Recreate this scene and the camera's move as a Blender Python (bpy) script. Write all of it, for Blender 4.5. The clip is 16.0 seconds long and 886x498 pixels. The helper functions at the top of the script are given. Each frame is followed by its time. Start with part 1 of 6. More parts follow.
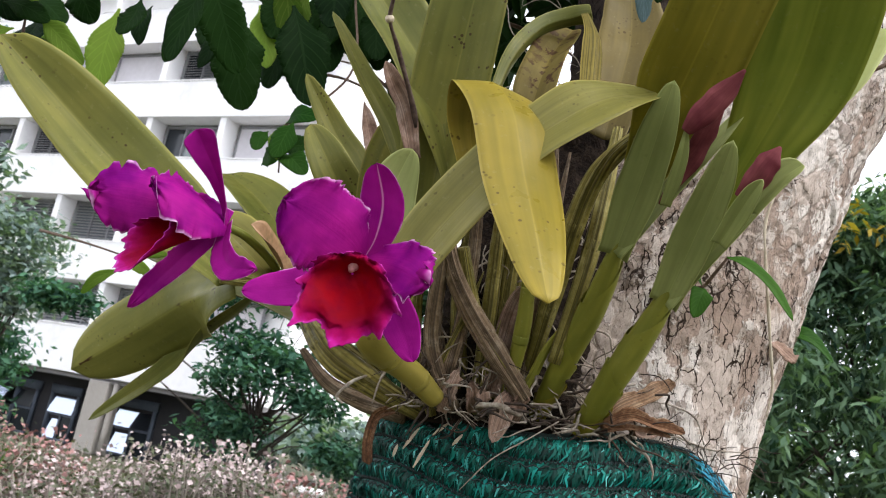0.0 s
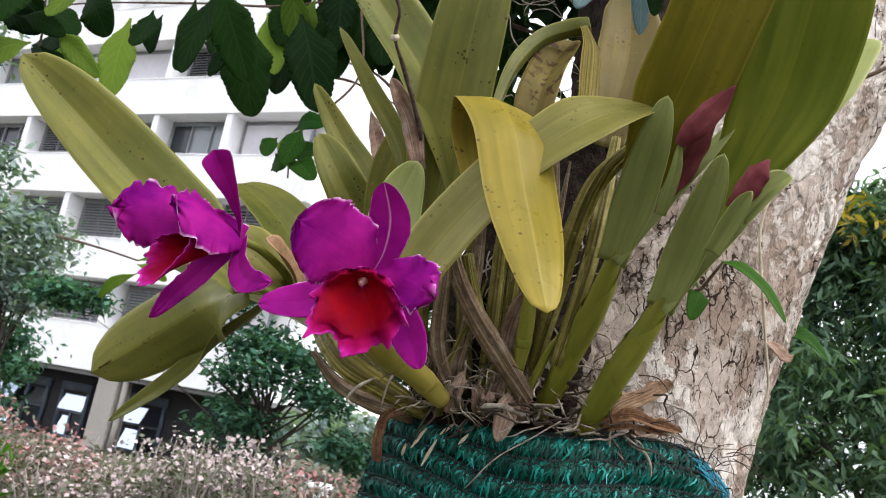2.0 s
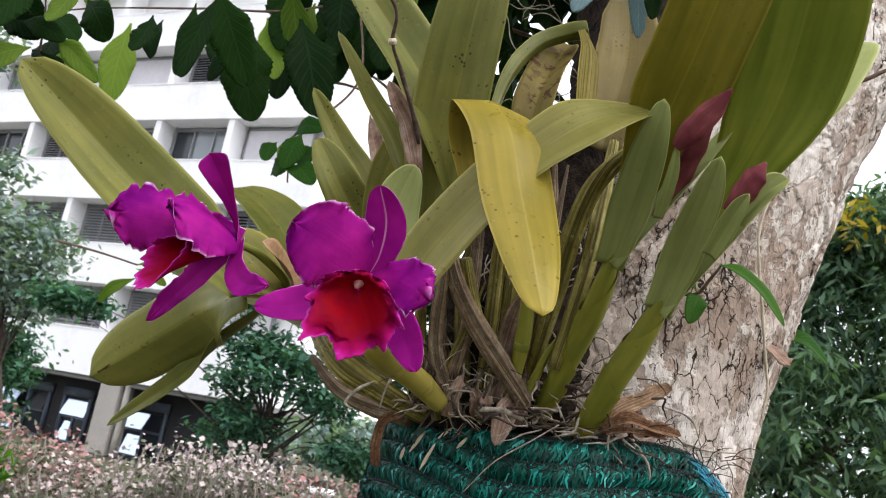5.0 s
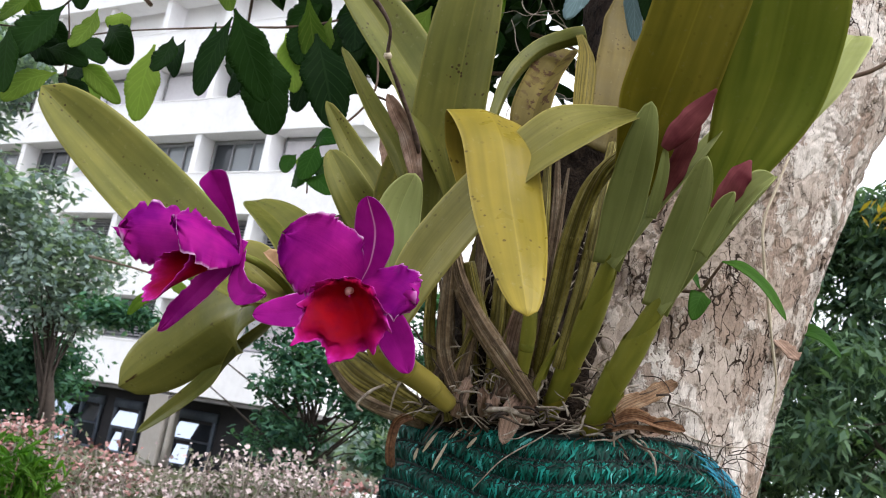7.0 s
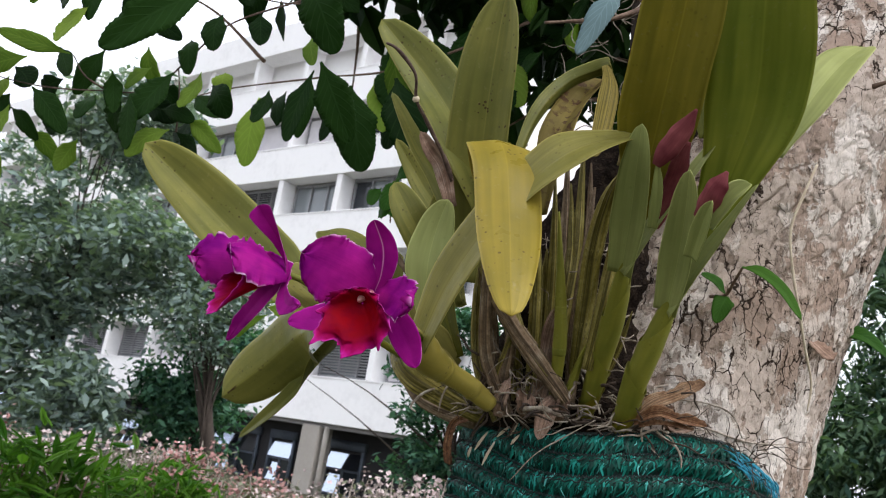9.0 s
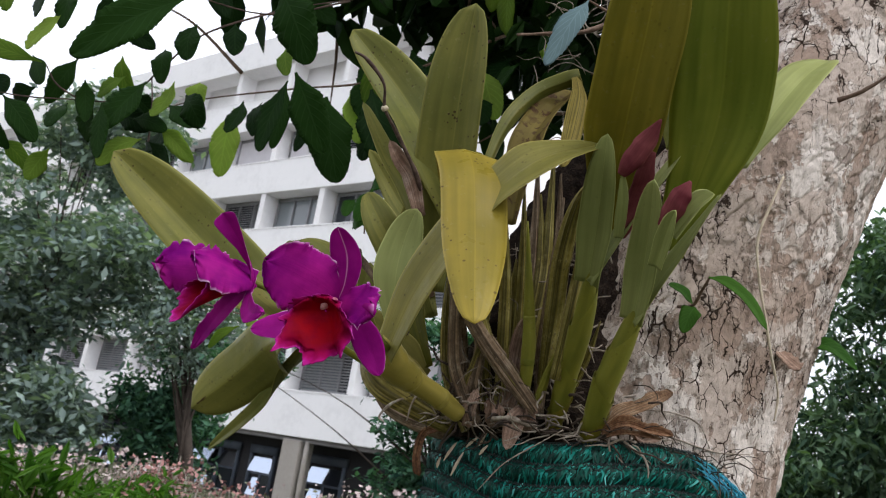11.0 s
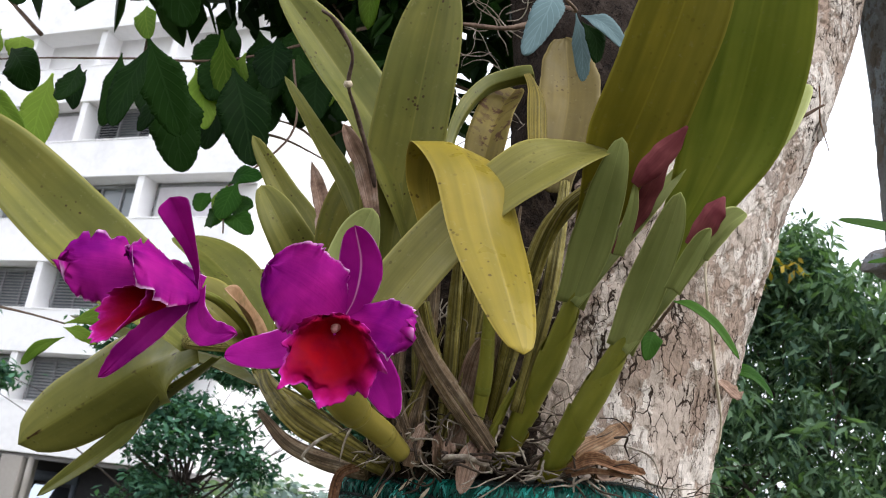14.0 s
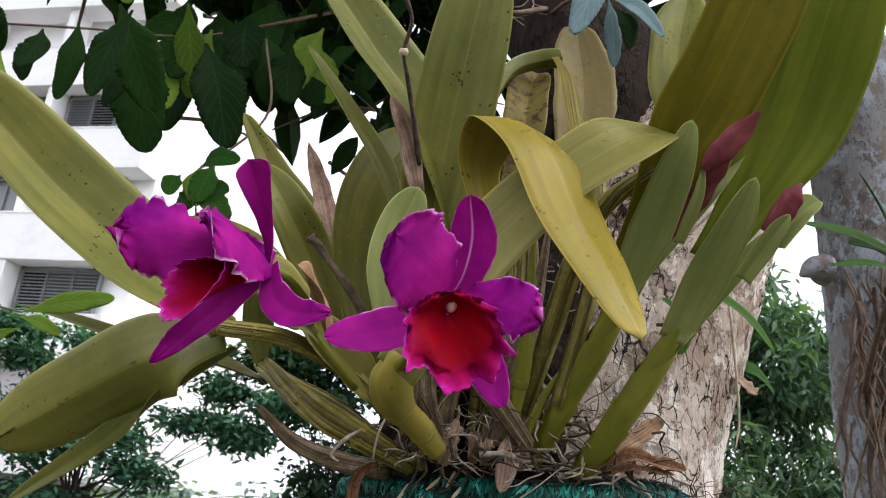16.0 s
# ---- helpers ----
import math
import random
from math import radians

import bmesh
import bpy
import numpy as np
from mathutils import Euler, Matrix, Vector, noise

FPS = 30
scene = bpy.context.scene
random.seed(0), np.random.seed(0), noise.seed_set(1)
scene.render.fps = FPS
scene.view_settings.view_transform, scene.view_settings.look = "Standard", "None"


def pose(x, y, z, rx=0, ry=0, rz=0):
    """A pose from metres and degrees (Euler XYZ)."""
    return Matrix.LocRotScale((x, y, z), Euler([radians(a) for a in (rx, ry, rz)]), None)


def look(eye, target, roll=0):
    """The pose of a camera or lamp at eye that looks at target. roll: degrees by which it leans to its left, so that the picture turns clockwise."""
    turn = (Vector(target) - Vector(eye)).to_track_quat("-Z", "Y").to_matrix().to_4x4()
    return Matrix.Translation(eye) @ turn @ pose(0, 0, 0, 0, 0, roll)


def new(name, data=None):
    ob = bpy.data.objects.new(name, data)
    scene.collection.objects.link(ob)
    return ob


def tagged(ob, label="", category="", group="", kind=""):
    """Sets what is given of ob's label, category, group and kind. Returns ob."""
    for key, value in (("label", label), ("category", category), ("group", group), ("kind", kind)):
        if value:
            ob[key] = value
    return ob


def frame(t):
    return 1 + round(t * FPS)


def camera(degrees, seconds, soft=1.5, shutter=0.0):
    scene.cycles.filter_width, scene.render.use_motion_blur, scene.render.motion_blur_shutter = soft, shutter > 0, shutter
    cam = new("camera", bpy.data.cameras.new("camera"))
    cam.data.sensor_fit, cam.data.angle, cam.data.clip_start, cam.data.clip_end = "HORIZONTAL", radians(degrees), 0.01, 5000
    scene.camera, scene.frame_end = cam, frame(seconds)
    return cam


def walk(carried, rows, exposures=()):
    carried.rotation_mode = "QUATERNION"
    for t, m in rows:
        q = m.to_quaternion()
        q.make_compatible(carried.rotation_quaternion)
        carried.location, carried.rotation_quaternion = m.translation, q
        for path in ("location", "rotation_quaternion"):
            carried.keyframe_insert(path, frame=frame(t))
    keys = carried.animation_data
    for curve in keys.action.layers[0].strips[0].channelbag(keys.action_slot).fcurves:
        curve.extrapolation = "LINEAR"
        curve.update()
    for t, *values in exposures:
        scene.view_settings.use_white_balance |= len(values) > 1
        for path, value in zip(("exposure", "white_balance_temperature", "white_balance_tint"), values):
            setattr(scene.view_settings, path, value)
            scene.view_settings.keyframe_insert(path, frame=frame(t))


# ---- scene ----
cam = camera(55.4, 16.0, 1.0)
# a small phone lens focused on the blooms
cam.data.dof.use_dof = True
cam.data.dof.focus_distance = 0.66
cam.data.dof.aperture_fstop = 26.0
METRES, EYE, TILT, LEAN, TURN = 0.75, 1.55, 14.0, -10.5, 0.0
ROWS = [
    (0.0, 0.0, 0.0, 0.0, 0.0, -0.0, -0.0),
    (0.5, 0.0075, -0.01, 0.0049, 0.28, -0.41, 0.13),
    (1.0, 0.0009, -0.022, 0.0097, 0.56, -0.55, 0.24),
    (1.5, 0.0003, -0.034, 0.0146, 0.58, -0.4, 0.36),
    (2.0, 0.0024, -0.0446, 0.0179, 0.46, -0.39, 0.46),
    (2.5, 0.0052, -0.0444, 0.0169, 0.25, -0.28, 0.36),
    (3.0, 0.0108, -0.0404, 0.0159, 0.37, -0.17, 0.47),
    (3.5, 0.0048, -0.0429, 0.0154, 0.47, -0.19, 0.43),
    (4.0, 0.0063, -0.0432, 0.0162, 0.48, -0.16, 0.47),
    (6.5, 0.017, -0.0614, 0.0168, 1.8, 0.22, 1.27),
    (7.0, 0.0597, -0.0765, 0.0159, 3.33, 0.31, 2.24),
    (7.5, 0.0971, -0.0988, 0.0077, 6.49, 0.63, 2.81),
    (8.0, 0.1467, -0.143, -0.0008, 10.26, 1.29, 3.34),
    (10.5, 0.2759, -0.221, -0.0212, 13.59, 4.24, 4.34),
    (11.0, 0.2498, -0.1976, -0.0225, 11.73, 3.71, 4.08),
    (11.5, 0.227, -0.1792, -0.0171, 9.84, 3.69, 4.08),
    (12.0, 0.1902, -0.1485, -0.0158, 7.0, 3.64, 3.88),
    (12.5, 0.1416, -0.1191, -0.0108, 4.22, 3.47, 3.53),
    (13.0, 0.0768, -0.1034, -0.0082, 1.0, 3.65, 2.94),
    (13.5, 0.0169, -0.0589, -0.0038, -2.68, 3.47, 2.54),
    (14.0, -0.0461, -0.0249, 0.0063, -4.99, 3.34, 2.32),
    (14.5, -0.1062, 0.0095, 0.0033, -7.53, 3.15, 2.17),
    (15.0, -0.1569, 0.0195, 0.0059, -9.45, 3.57, 1.83),
    (15.5, -0.1854, 0.0268, 0.003, -10.61, 3.33, 1.87),
    (16.0, -0.2173, 0.0668, -0.0096, -11.84, 3.43, 1.46),
]
walk(cam, [(t, pose(0, 0, EYE, TILT, LEAN, TURN) @ pose(METRES * x, METRES * y, METRES * z, 90 + pitch, roll, yaw)) for t, x, y, z, yaw, pitch, roll in ROWS],
     [(0.0, 0.68), (7.0, 0.62), (8.2, 0.56), (10.3, 0.11), (12.0, 0.18), (13.0, 0.49), (14.0, 0.60), (16.0, 0.53)])

# ---------------------------------------------------------------- light
world = bpy.data.worlds.new("overcast_sky")
scene.world = world
world.use_nodes = True
wn = world.node_tree.nodes
sky = wn.new("ShaderNodeTexSky")
sky.sky_type = "NISHITA"
sky.sun_disc = False
sky.sun_elevation = radians(55)
sky.sun_rotation = radians(115)
sky.air_density, sky.dust_density, sky.ozone_density = 1.0, 8.0, 0.6
cloud = wn.new("ShaderNodeMix")
cloud.data_type = "RGBA"
cloud.inputs["Factor"].default_value = 0.9
cloud.inputs["B"].default_value = (15.0, 15.5, 17.2, 1)
world.node_tree.links.new(sky.outputs["Color"], cloud.inputs["A"])
world.node_tree.links.new(cloud.outputs["Result"], wn["Background"].inputs["Color"])
wn["Background"].inputs["Strength"].default_value = 0.094
sun_data = bpy.data.lights.new("sun", "SUN")
sun_data.energy, sun_data.angle, sun_data.color = 1.9, radians(40), (1.0, 0.985, 0.96)
sun = new("sun", sun_data)
sun.matrix_world = look((30, -14, 48), (0, 0, 0))


# ---------------------------------------------------------------- small tools
def crv(ctrl, n):
    """n points and their directions on a smooth curve through the control points."""
    c = np.array(ctrl, float)
    p = np.vstack([2 * c[0] - c[1], c, 2 * c[-1] - c[-2]])
    u = np.linspace(0, len(c) - 1 - 1e-9, n)
    i = u.astype(int)
    s = (u - i)[:, None]
    a, b, d, e = p[i], p[i + 1], p[i + 2], p[i + 3]
    q = 0.5 * (2 * b + (d - a) * s + (2 * a - 5 * b + 4 * d - e) * s * s + (3 * b - a - 3 * d + e) * s ** 3)
    t = np.gradient(q, axis=0)
    t /= np.linalg.norm(t, axis=1)[:, None] + 1e-12
    return q, t


def unit(v):
    v = np.asarray(v, float)
    return v / (np.linalg.norm(v, axis=-1, keepdims=True) + 1e-12)


def mesh_of(name, verts, faces, uvs=None, smooth=True):
    me = bpy.data.meshes.new(name)
    me.from_pydata([tuple(v) for v in verts], [], [tuple(f) for f in faces])
    if uvs is not None:
        layer = me.uv_layers.new(name="UVMap")
        idx = np.empty(len(me.loops), dtype=np.int32)
        me.loops.foreach_get("vertex_index", idx)
        layer.data.foreach_set("uv", np.asarray(uvs, np.float32)[idx].ravel())
    if smooth:
        me.polygons.foreach_set("use_smooth", [True] * len(me.polygons))
    me.update()
    return me


def part(name, me, material, parent=None, label=""):
    ob = new(name, me)
    if material is not None:
        me.materials.clear()
        me.materials.append(material)
    if parent is not None:
        ob.parent = parent
    return tagged(ob, label)


def thing(name, label, category, group="", kind="", at=(0, 0, 0)):
    ob = new(name)
    ob.empty_display_size = 0.05
    return tagged(ob, label, category, group, kind)


def blade(ctrl, width, face, fold=0.34, thick=0.0016, n=34, m=15, base=0.35, tip=0.62, power=2.0, ruffle=0.0,
          waves=7, face_end=None, arch=0.0, seed=0, widest=0.35, lateral=None, lateral_end=None,
          flare=1.0, crease=1.12, teeth=0.0):
    """A leaf or petal: a thick blade along a curve, folded along its midrib, with a rounded tip and, if asked, a ruffled edge."""
    q, t = crv(ctrl, n)
    s = np.linspace(0, 1, n)
    f0 = unit(face)
    f1 = unit(face_end) if face_end is not None else f0
    f = unit(f0[None] * (1 - s[:, None]) + f1[None] * s[:, None])
    side = unit(np.cross(t, f))
    if lateral is not None:
        la = np.array(lateral, float)
        lb = la if lateral_end is None else np.array(lateral_end, float)
        lat = unit(la[None] * (1 - s[:, None]) + lb[None] * s[:, None])
        side = unit(lat - np.sum(lat * t, 1)[:, None] * t)
    nor = np.cross(side, t)
    g = np.clip(s / widest, 0, 1) ** flare
    w = width / 2 * (base + (1 - base) * g * g * (3 - 2 * g))
    e = np.clip((s - tip) / (1 - tip), 0, 1)
    w = w * np.sqrt(np.clip(1 - e ** power, 0, 1)) + width * 0.008
    u = np.linspace(-1, 1, m)
    u = np.sign(u) * np.abs(u) ** 1.3
    rng = random.Random(seed)
    ph = [rng.uniform(0, 6.28) for _ in range(4)]
    verts, uvs = [], []
    for sgn in (1, -1):
        for i in range(n):
            for k in u:
                edge = abs(k) ** 2.5
                wav, out, push = 0.0, 0.012 * math.sin(s[i] * 17 + ph[3]), 0.0
                if ruffle:
                    end = max(0.0, s[i] - 0.8) ** 2 * 25
                    run = (s[i] if k > 0 else -s[i]) * waves + (k * 1.6 if end > 0.1 else (0.0 if abs(k) < 0.5 else 0.3 * k))
                    a1 = noise.noise(Vector((run * 1.1, ph[0], ph[1])))
                    a2 = noise.noise(Vector((run * 3.1, ph[2], 3)))
                    a3 = noise.noise(Vector((run * 9.0, ph[3], 7)))
                    rise = min(1, 3 * s[i]) * max(edge, min(1, end))
                    brim = min(1, 3 * s[i]) * max(abs(k) ** 7, min(1, end * end))
                    wav = ruffle * width * (4.6 * a1 * rise + (2.6 * a2 + 1.3 * a3) * brim)
                    out = ruffle * (5.5 * a1 * edge + (3.0 * a2 + 2.0 * a3) * brim)
                    push = ruffle * width * min(1, end) * (2.6 * a2 + 1.3 * a3)
                out += teeth * abs(k) ** 8 * ((s[i] * 21 + 0.2 * k) % 1.0 - 0.5)
                lat = k * w[i] * (1 + out)
                lift = fold * w[i] * abs(k) ** crease - arch * w[i] * k * k + wav
                th = sgn * thick * 0.5 * (1 - 0.7 * abs(k) ** 3)
                verts.append(q[i] + side[i] * lat + nor[i] * (lift + th) + t[i] * push)
                uvs.append((k * 0.5 + 0.5, s[i]))
    faces = []
    o = n * m
    for i in range(n - 1):
        for j in range(m - 1):
            a, b, c, d = i * m + j, i * m + j + 1, (i + 1) * m + j + 1, (i + 1) * m + j
            faces.append((a, b, c, d))
            faces.append((o + d, o + c, o + b, o + a))
        for j in (0, m - 1):
            a, d = i * m + j, (i + 1) * m + j
            faces.append((a, d, o + d, o + a) if j == 0 else (d, a, o + a, o + d))
    for i in (0, n - 1):
        for j in range(m - 1):
            a, b = i * m + j, i * m + j + 1
            faces.append((b, a, o + a, o + b) if i == 0 else (a, b, o + b, o + a))
    return mesh_of("blade", verts, faces, uvs)


def tube(ctrl, radii, seg=14, n=28, ridges=0, amp=0.0, wobble=0.0, seed=0, flat=1.0):
    """A closed stem along a curve. radii are spread evenly along it; ridges: lengthwise folds of that depth."""
    q, t = crv(ctrl, n)
    r = np.interp(np.linspace(0, 1, n), np.linspace(0, 1, len(radii)), radii)
    ref = np.array((0.31, -0.9, 0.2))
    rng = random.Random(seed)
    ph, ph2 = rng.uniform(0, 6.28), rng.uniform(0, 9)
    verts, uvs, faces = [], [], []
    for i in range(n):
        a = unit(np.cross(t[i], ref))
        b = np.cross(t[i], a)
        for k in range(seg):
            th = 6.28318 * k / seg
            rr = r[i] * (1 + amp * math.cos(ridges * th + ph + i * 0.02)) * (1 + wobble * math.sin(th * 2 + ph2 + i * 0.7))
            verts.append(q[i] + a * rr * math.cos(th) + b * rr * flat * math.sin(th))
            uvs.append((k / seg, i / (n - 1)))
    for i in range(n - 1):
        for k in range(seg):
            k2 = (k + 1) % seg
            faces.append((i * seg + k, i * seg + k2, (i + 1) * seg + k2, (i + 1) * seg + k))
    faces.append(tuple(range(seg))[::-1])
    faces.append(tuple((n - 1) * seg + k for k in range(seg)))
    return mesh_of("stem", verts, faces, uvs)


def box(cx, cy, cz, sx, sy, sz, bevel=0.0):
    bm = bmesh.new()
    bmesh.ops.create_cube(bm, size=1)
    bmesh.ops.scale(bm, vec=(sx, sy, sz), verts=bm.verts)
    bmesh.ops.translate(bm, vec=(cx, cy, cz), verts=bm.verts)
    if bevel:
        bmesh.ops.bevel(bm, geom=bm.edges, offset=bevel, segments=1, affect="EDGES")
    me = bpy.data.meshes.new("box")
    bm.to_mesh(me)
    bm.free()
    return me


def merge(meshes):
    """Several meshes as one, with their maps."""
    verts, faces, uvs, o = [], [], [], 0
    for me in meshes:
        nv = len(me.vertices)
        co = np.empty(nv * 3, np.float32)
        me.vertices.foreach_get("co", co)
        verts.append(co.reshape(-1, 3))
        uv = np.zeros((nv, 2), np.float32)
        if me.uv_layers:
            li = np.empty(len(me.loops), np.int32)
            me.loops.foreach_get("vertex_index", li)
            lu = np.empty(len(me.loops) * 2, np.float32)
            me.uv_layers[0].data.foreach_get("uv", lu)
            uv[li] = lu.reshape(-1, 2)
        uvs.append(uv)
        faces += [tuple(v + o for v in p.vertices) for p in me.polygons]
        o += nv
    return mesh_of("merged", np.vstack(verts), faces, np.vstack(uvs))


# ---------------------------------------------------------------- materials
def material(name, rough=0.6, spec=0.4, metal=0.0):
    m = bpy.data.materials.new(name)
    m.use_nodes = True
    b = m.node_tree.nodes["Principled BSDF"]
    b.inputs["Roughness"].default_value = rough
    b.inputs["Specular IOR Level"].default_value = spec
    b.inputs["Metallic"].default_value = metal
    return m, m.node_tree, b


def node(nt, kind, **vals):
    nd = nt.nodes.new(kind)
    for k, v in vals.items():
        nd.inputs[k.replace("_", " ")].default_value = v
    return nd


def ramp(nt, fac, stops):
    nd = nt.nodes.new("ShaderNodeValToRGB")
    el = nd.color_ramp.elements
    while len(el) < len(stops):
        el.new(0.5)
    for e, (p, c) in zip(el, stops):
        e.position, e.color = p, (*c, 1) if len(c) == 3 else c
    nt.links.new(fac, nd.inputs["Fac"])
    return nd.outputs["Color"]


def mixc(nt, fac, a, b, mode="MIX"):
    nd = nt.nodes.new("ShaderNodeMix")
    nd.data_type, nd.blend_type = "RGBA", mode
    for sock, val in ((nd.inputs["Factor"], fac), (nd.inputs["A"], a), (nd.inputs["B"], b)):
        if isinstance(val, (int, float)):
            sock.default_value = val
        elif isinstance(val, tuple):
            sock.default_value = (*val, 1)
        else:
            nt.links.new(val, sock)
    return nd.outputs["Result"]


def calc(nt, op, a, b=0.0):
    nd = nt.nodes.new("ShaderNodeMath")
    nd.operation = op
    for sock, val in ((nd.inputs[0], a), (nd.inputs[1], b)):
        if isinstance(val, (int, float)):
            sock.default_value = val
        else:
            nt.links.new(val, sock)
    return nd.outputs[0]


def coords(nt, which, scale):
    tc = nt.nodes.new("ShaderNodeTexCoord")
    mp = nt.nodes.new("ShaderNodeMapping")
    mp.inputs["Scale"].default_value = scale
    nt.links.new(tc.outputs[which], mp.inputs["Vector"])
    return mp.outputs["Vector"]


def noise_at(nt, vec, scale, detail=4.0, rough=0.55):
    nd = node(nt, "ShaderNodeTexNoise", Scale=scale, Detail=detail, Roughness=rough)
    nt.links.new(vec, nd.inputs["Vector"])
    return nd.outputs["Fac"]


def bump(nt, bsdf, height, strength, dist=0.002):
    nd = node(nt, "ShaderNodeBump", Strength=strength, Distance=dist)
    nt.links.new(height, nd.inputs["Height"])
    nt.links.new(nd.outputs["Normal"], bsdf.inputs["Normal"])


def orchid_leaf(name, green, yellow, aged, spots=0.35, rough=0.42, sheer=0.12, blotch=0.0, stripes=0.0, scar=0.0, bands=0.42):
    """Leathery leaf: lengthwise veins, blotches from green to yellow, brown specks and a paler margin."""
    m, nt, b = material(name, rough, 0.16)
    uv = coords(nt, "UV", (1, 1, 1))
    ob = coords(nt, "Object", (1, 1, 1))
    big = noise_at(nt, ob, 14, 3)
    info = nt.nodes.new("ShaderNodeObjectInfo")
    lvl = calc(nt, "ADD", calc(nt, "MULTIPLY", calc(nt, "SUBTRACT", big, 0.5), 1.1), calc(nt, "ADD", aged, calc(nt, "MULTIPLY", calc(nt, "SUBTRACT", info.outputs["Random"], 0.5), 0.22)))
    col = ramp(nt, lvl, [(0.12, green), (0.88, yellow)])
    streak = noise_at(nt, coords(nt, "UV", (9, 1.1, 1)), 1.0, 2)
    col = mixc(nt, calc(nt, "MULTIPLY", streak, 0.20), col, tuple(c * 0.48 for c in yellow))
    band = ramp(nt, noise_at(nt, coords(nt, "UV", (3.2, 0.8, 1)), 1.6, 2), [(0.35, (0, 0, 0)), (0.65, (1, 1, 1))])
    col = mixc(nt, calc(nt, "MULTIPLY", band, bands), col, tuple(c * 0.62 for c in green))
    sep = nt.nodes.new("ShaderNodeSeparateXYZ")
    nt.links.new(uv, sep.inputs["Vector"])
    across = calc(nt, "ABSOLUTE", calc(nt, "SUBTRACT", sep.outputs["X"], 0.5))
    rim = ramp(nt, across, [(0.465, (0, 0, 0)), (0.495, (1, 1, 1))])
    col = mixc(nt, calc(nt, "MULTIPLY", rim, 0.45), col, tuple(min(1, c * 1.5 + 0.03) for c in yellow))
    rib = ramp(nt, across, [(0.0, (1, 1, 1)), (0.018, (0, 0, 0))])
    col = mixc(nt, calc(nt, "MULTIPLY", rib, 0.22), col, tuple(min(1, c * 1.35) for c in yellow))
    vor = node(nt, "ShaderNodeTexVoronoi", Scale=150.0)
    nt.links.new(ob, vor.inputs["Vector"])
    size = calc(nt, "MULTIPLY", calc(nt, "SUBTRACT", noise_at(nt, ob, 90, 2), 0.5), 0.5)
    patch = noise_at(nt, ob, 30, 2)
    dot = ramp(nt, calc(nt, "ADD", vor.outputs["Distance"], size), [(0.15, (1, 1, 1)), (0.23, (0, 0, 0))])
    gate = ramp(nt, patch, [(0.52, (0, 0, 0)), (0.60, (1, 1, 1))])
    col = mixc(nt, calc(nt, "MULTIPLY", calc(nt, "MULTIPLY", dot, gate), spots), col, (0.035, 0.014, 0.006))
    if blotch:
        dead = ramp(nt, noise_at(nt, ob, 75, 4, 0.6), [(0.53, (0, 0, 0)), (0.58, (1, 1, 1))])
        dead = calc(nt, "MULTIPLY", dead, ramp(nt, noise_at(nt, ob, 22, 2), [(0.42, (0, 0, 0)), (0.55, (1, 1, 1))]))
        col = mixc(nt, calc(nt, "MULTIPLY", dead, blotch), col, (0.05, 0.018, 0.008))
    if stripes:
        line = ramp(nt, noise_at(nt, coords(nt, "UV", (24, 0.5, 1)), 1.0, 2), [(0.44, (0, 0, 0)), (0.56, (1, 1, 1))])
        col = mixc(nt, calc(nt, "MULTIPLY", line, stripes), col, tuple(c * 0.42 for c in green))
    if scar:
        along = noise_at(nt, coords(nt, "UV", (2.0, 6.0, 1)), 1.0, 3)
        near = ramp(nt, calc(nt, "ADD", across, calc(nt, "MULTIPLY", calc(nt, "SUBTRACT", noise_at(nt, ob, 120, 3), 0.5), 0.06)), [(0.018, (1, 1, 1)), (0.034, (0, 0, 0))])
        col = mixc(nt, calc(nt, "MULTIPLY", calc(nt, "MULTIPLY", near, ramp(nt, along, [(0.56, (0, 0, 0)), (0.60, (1, 1, 1))])), scar), col, (0.045, 0.016, 0.007))
    scuff = ramp(nt, noise_at(nt, ob, 150, 4, 0.7), [(0.60, (0, 0, 0)), (0.78, (1, 1, 1))])
    col = mixc(nt, calc(nt, "MULTIPLY", scuff, 0.28), col, (0.34, 0.31, 0.18))
    nt.links.new(col, b.inputs["Base Color"])
    bump(nt, b, calc(nt, "ADD", calc(nt, "MULTIPLY", streak, 0.5), calc(nt, "MULTIPLY", noise_at(nt, ob, 45, 4), 0.8)), 0.25, 0.0016)
    rr = ramp(nt, noise_at(nt, ob, 40, 3), [(0.3, (rough - 0.08,) * 3), (0.7, (rough + 0.16,) * 3)])
    nt.links.new(rr, b.inputs["Roughness"])
    tr = nt.nodes.new("ShaderNodeBsdfTranslucent")
    nt.links.new(col, tr.inputs["Color"])
    mx = nt.nodes.new("ShaderNodeMixShader")
    mx.inputs["Fac"].default_value = sheer
    out = nt.nodes["Material Output"]
    nt.links.new(b.outputs[0], mx.inputs[1])
    nt.links.new(tr.outputs[0], mx.inputs[2])
    nt.links.new(mx.outputs[0], out.inputs["Surface"])
    return m


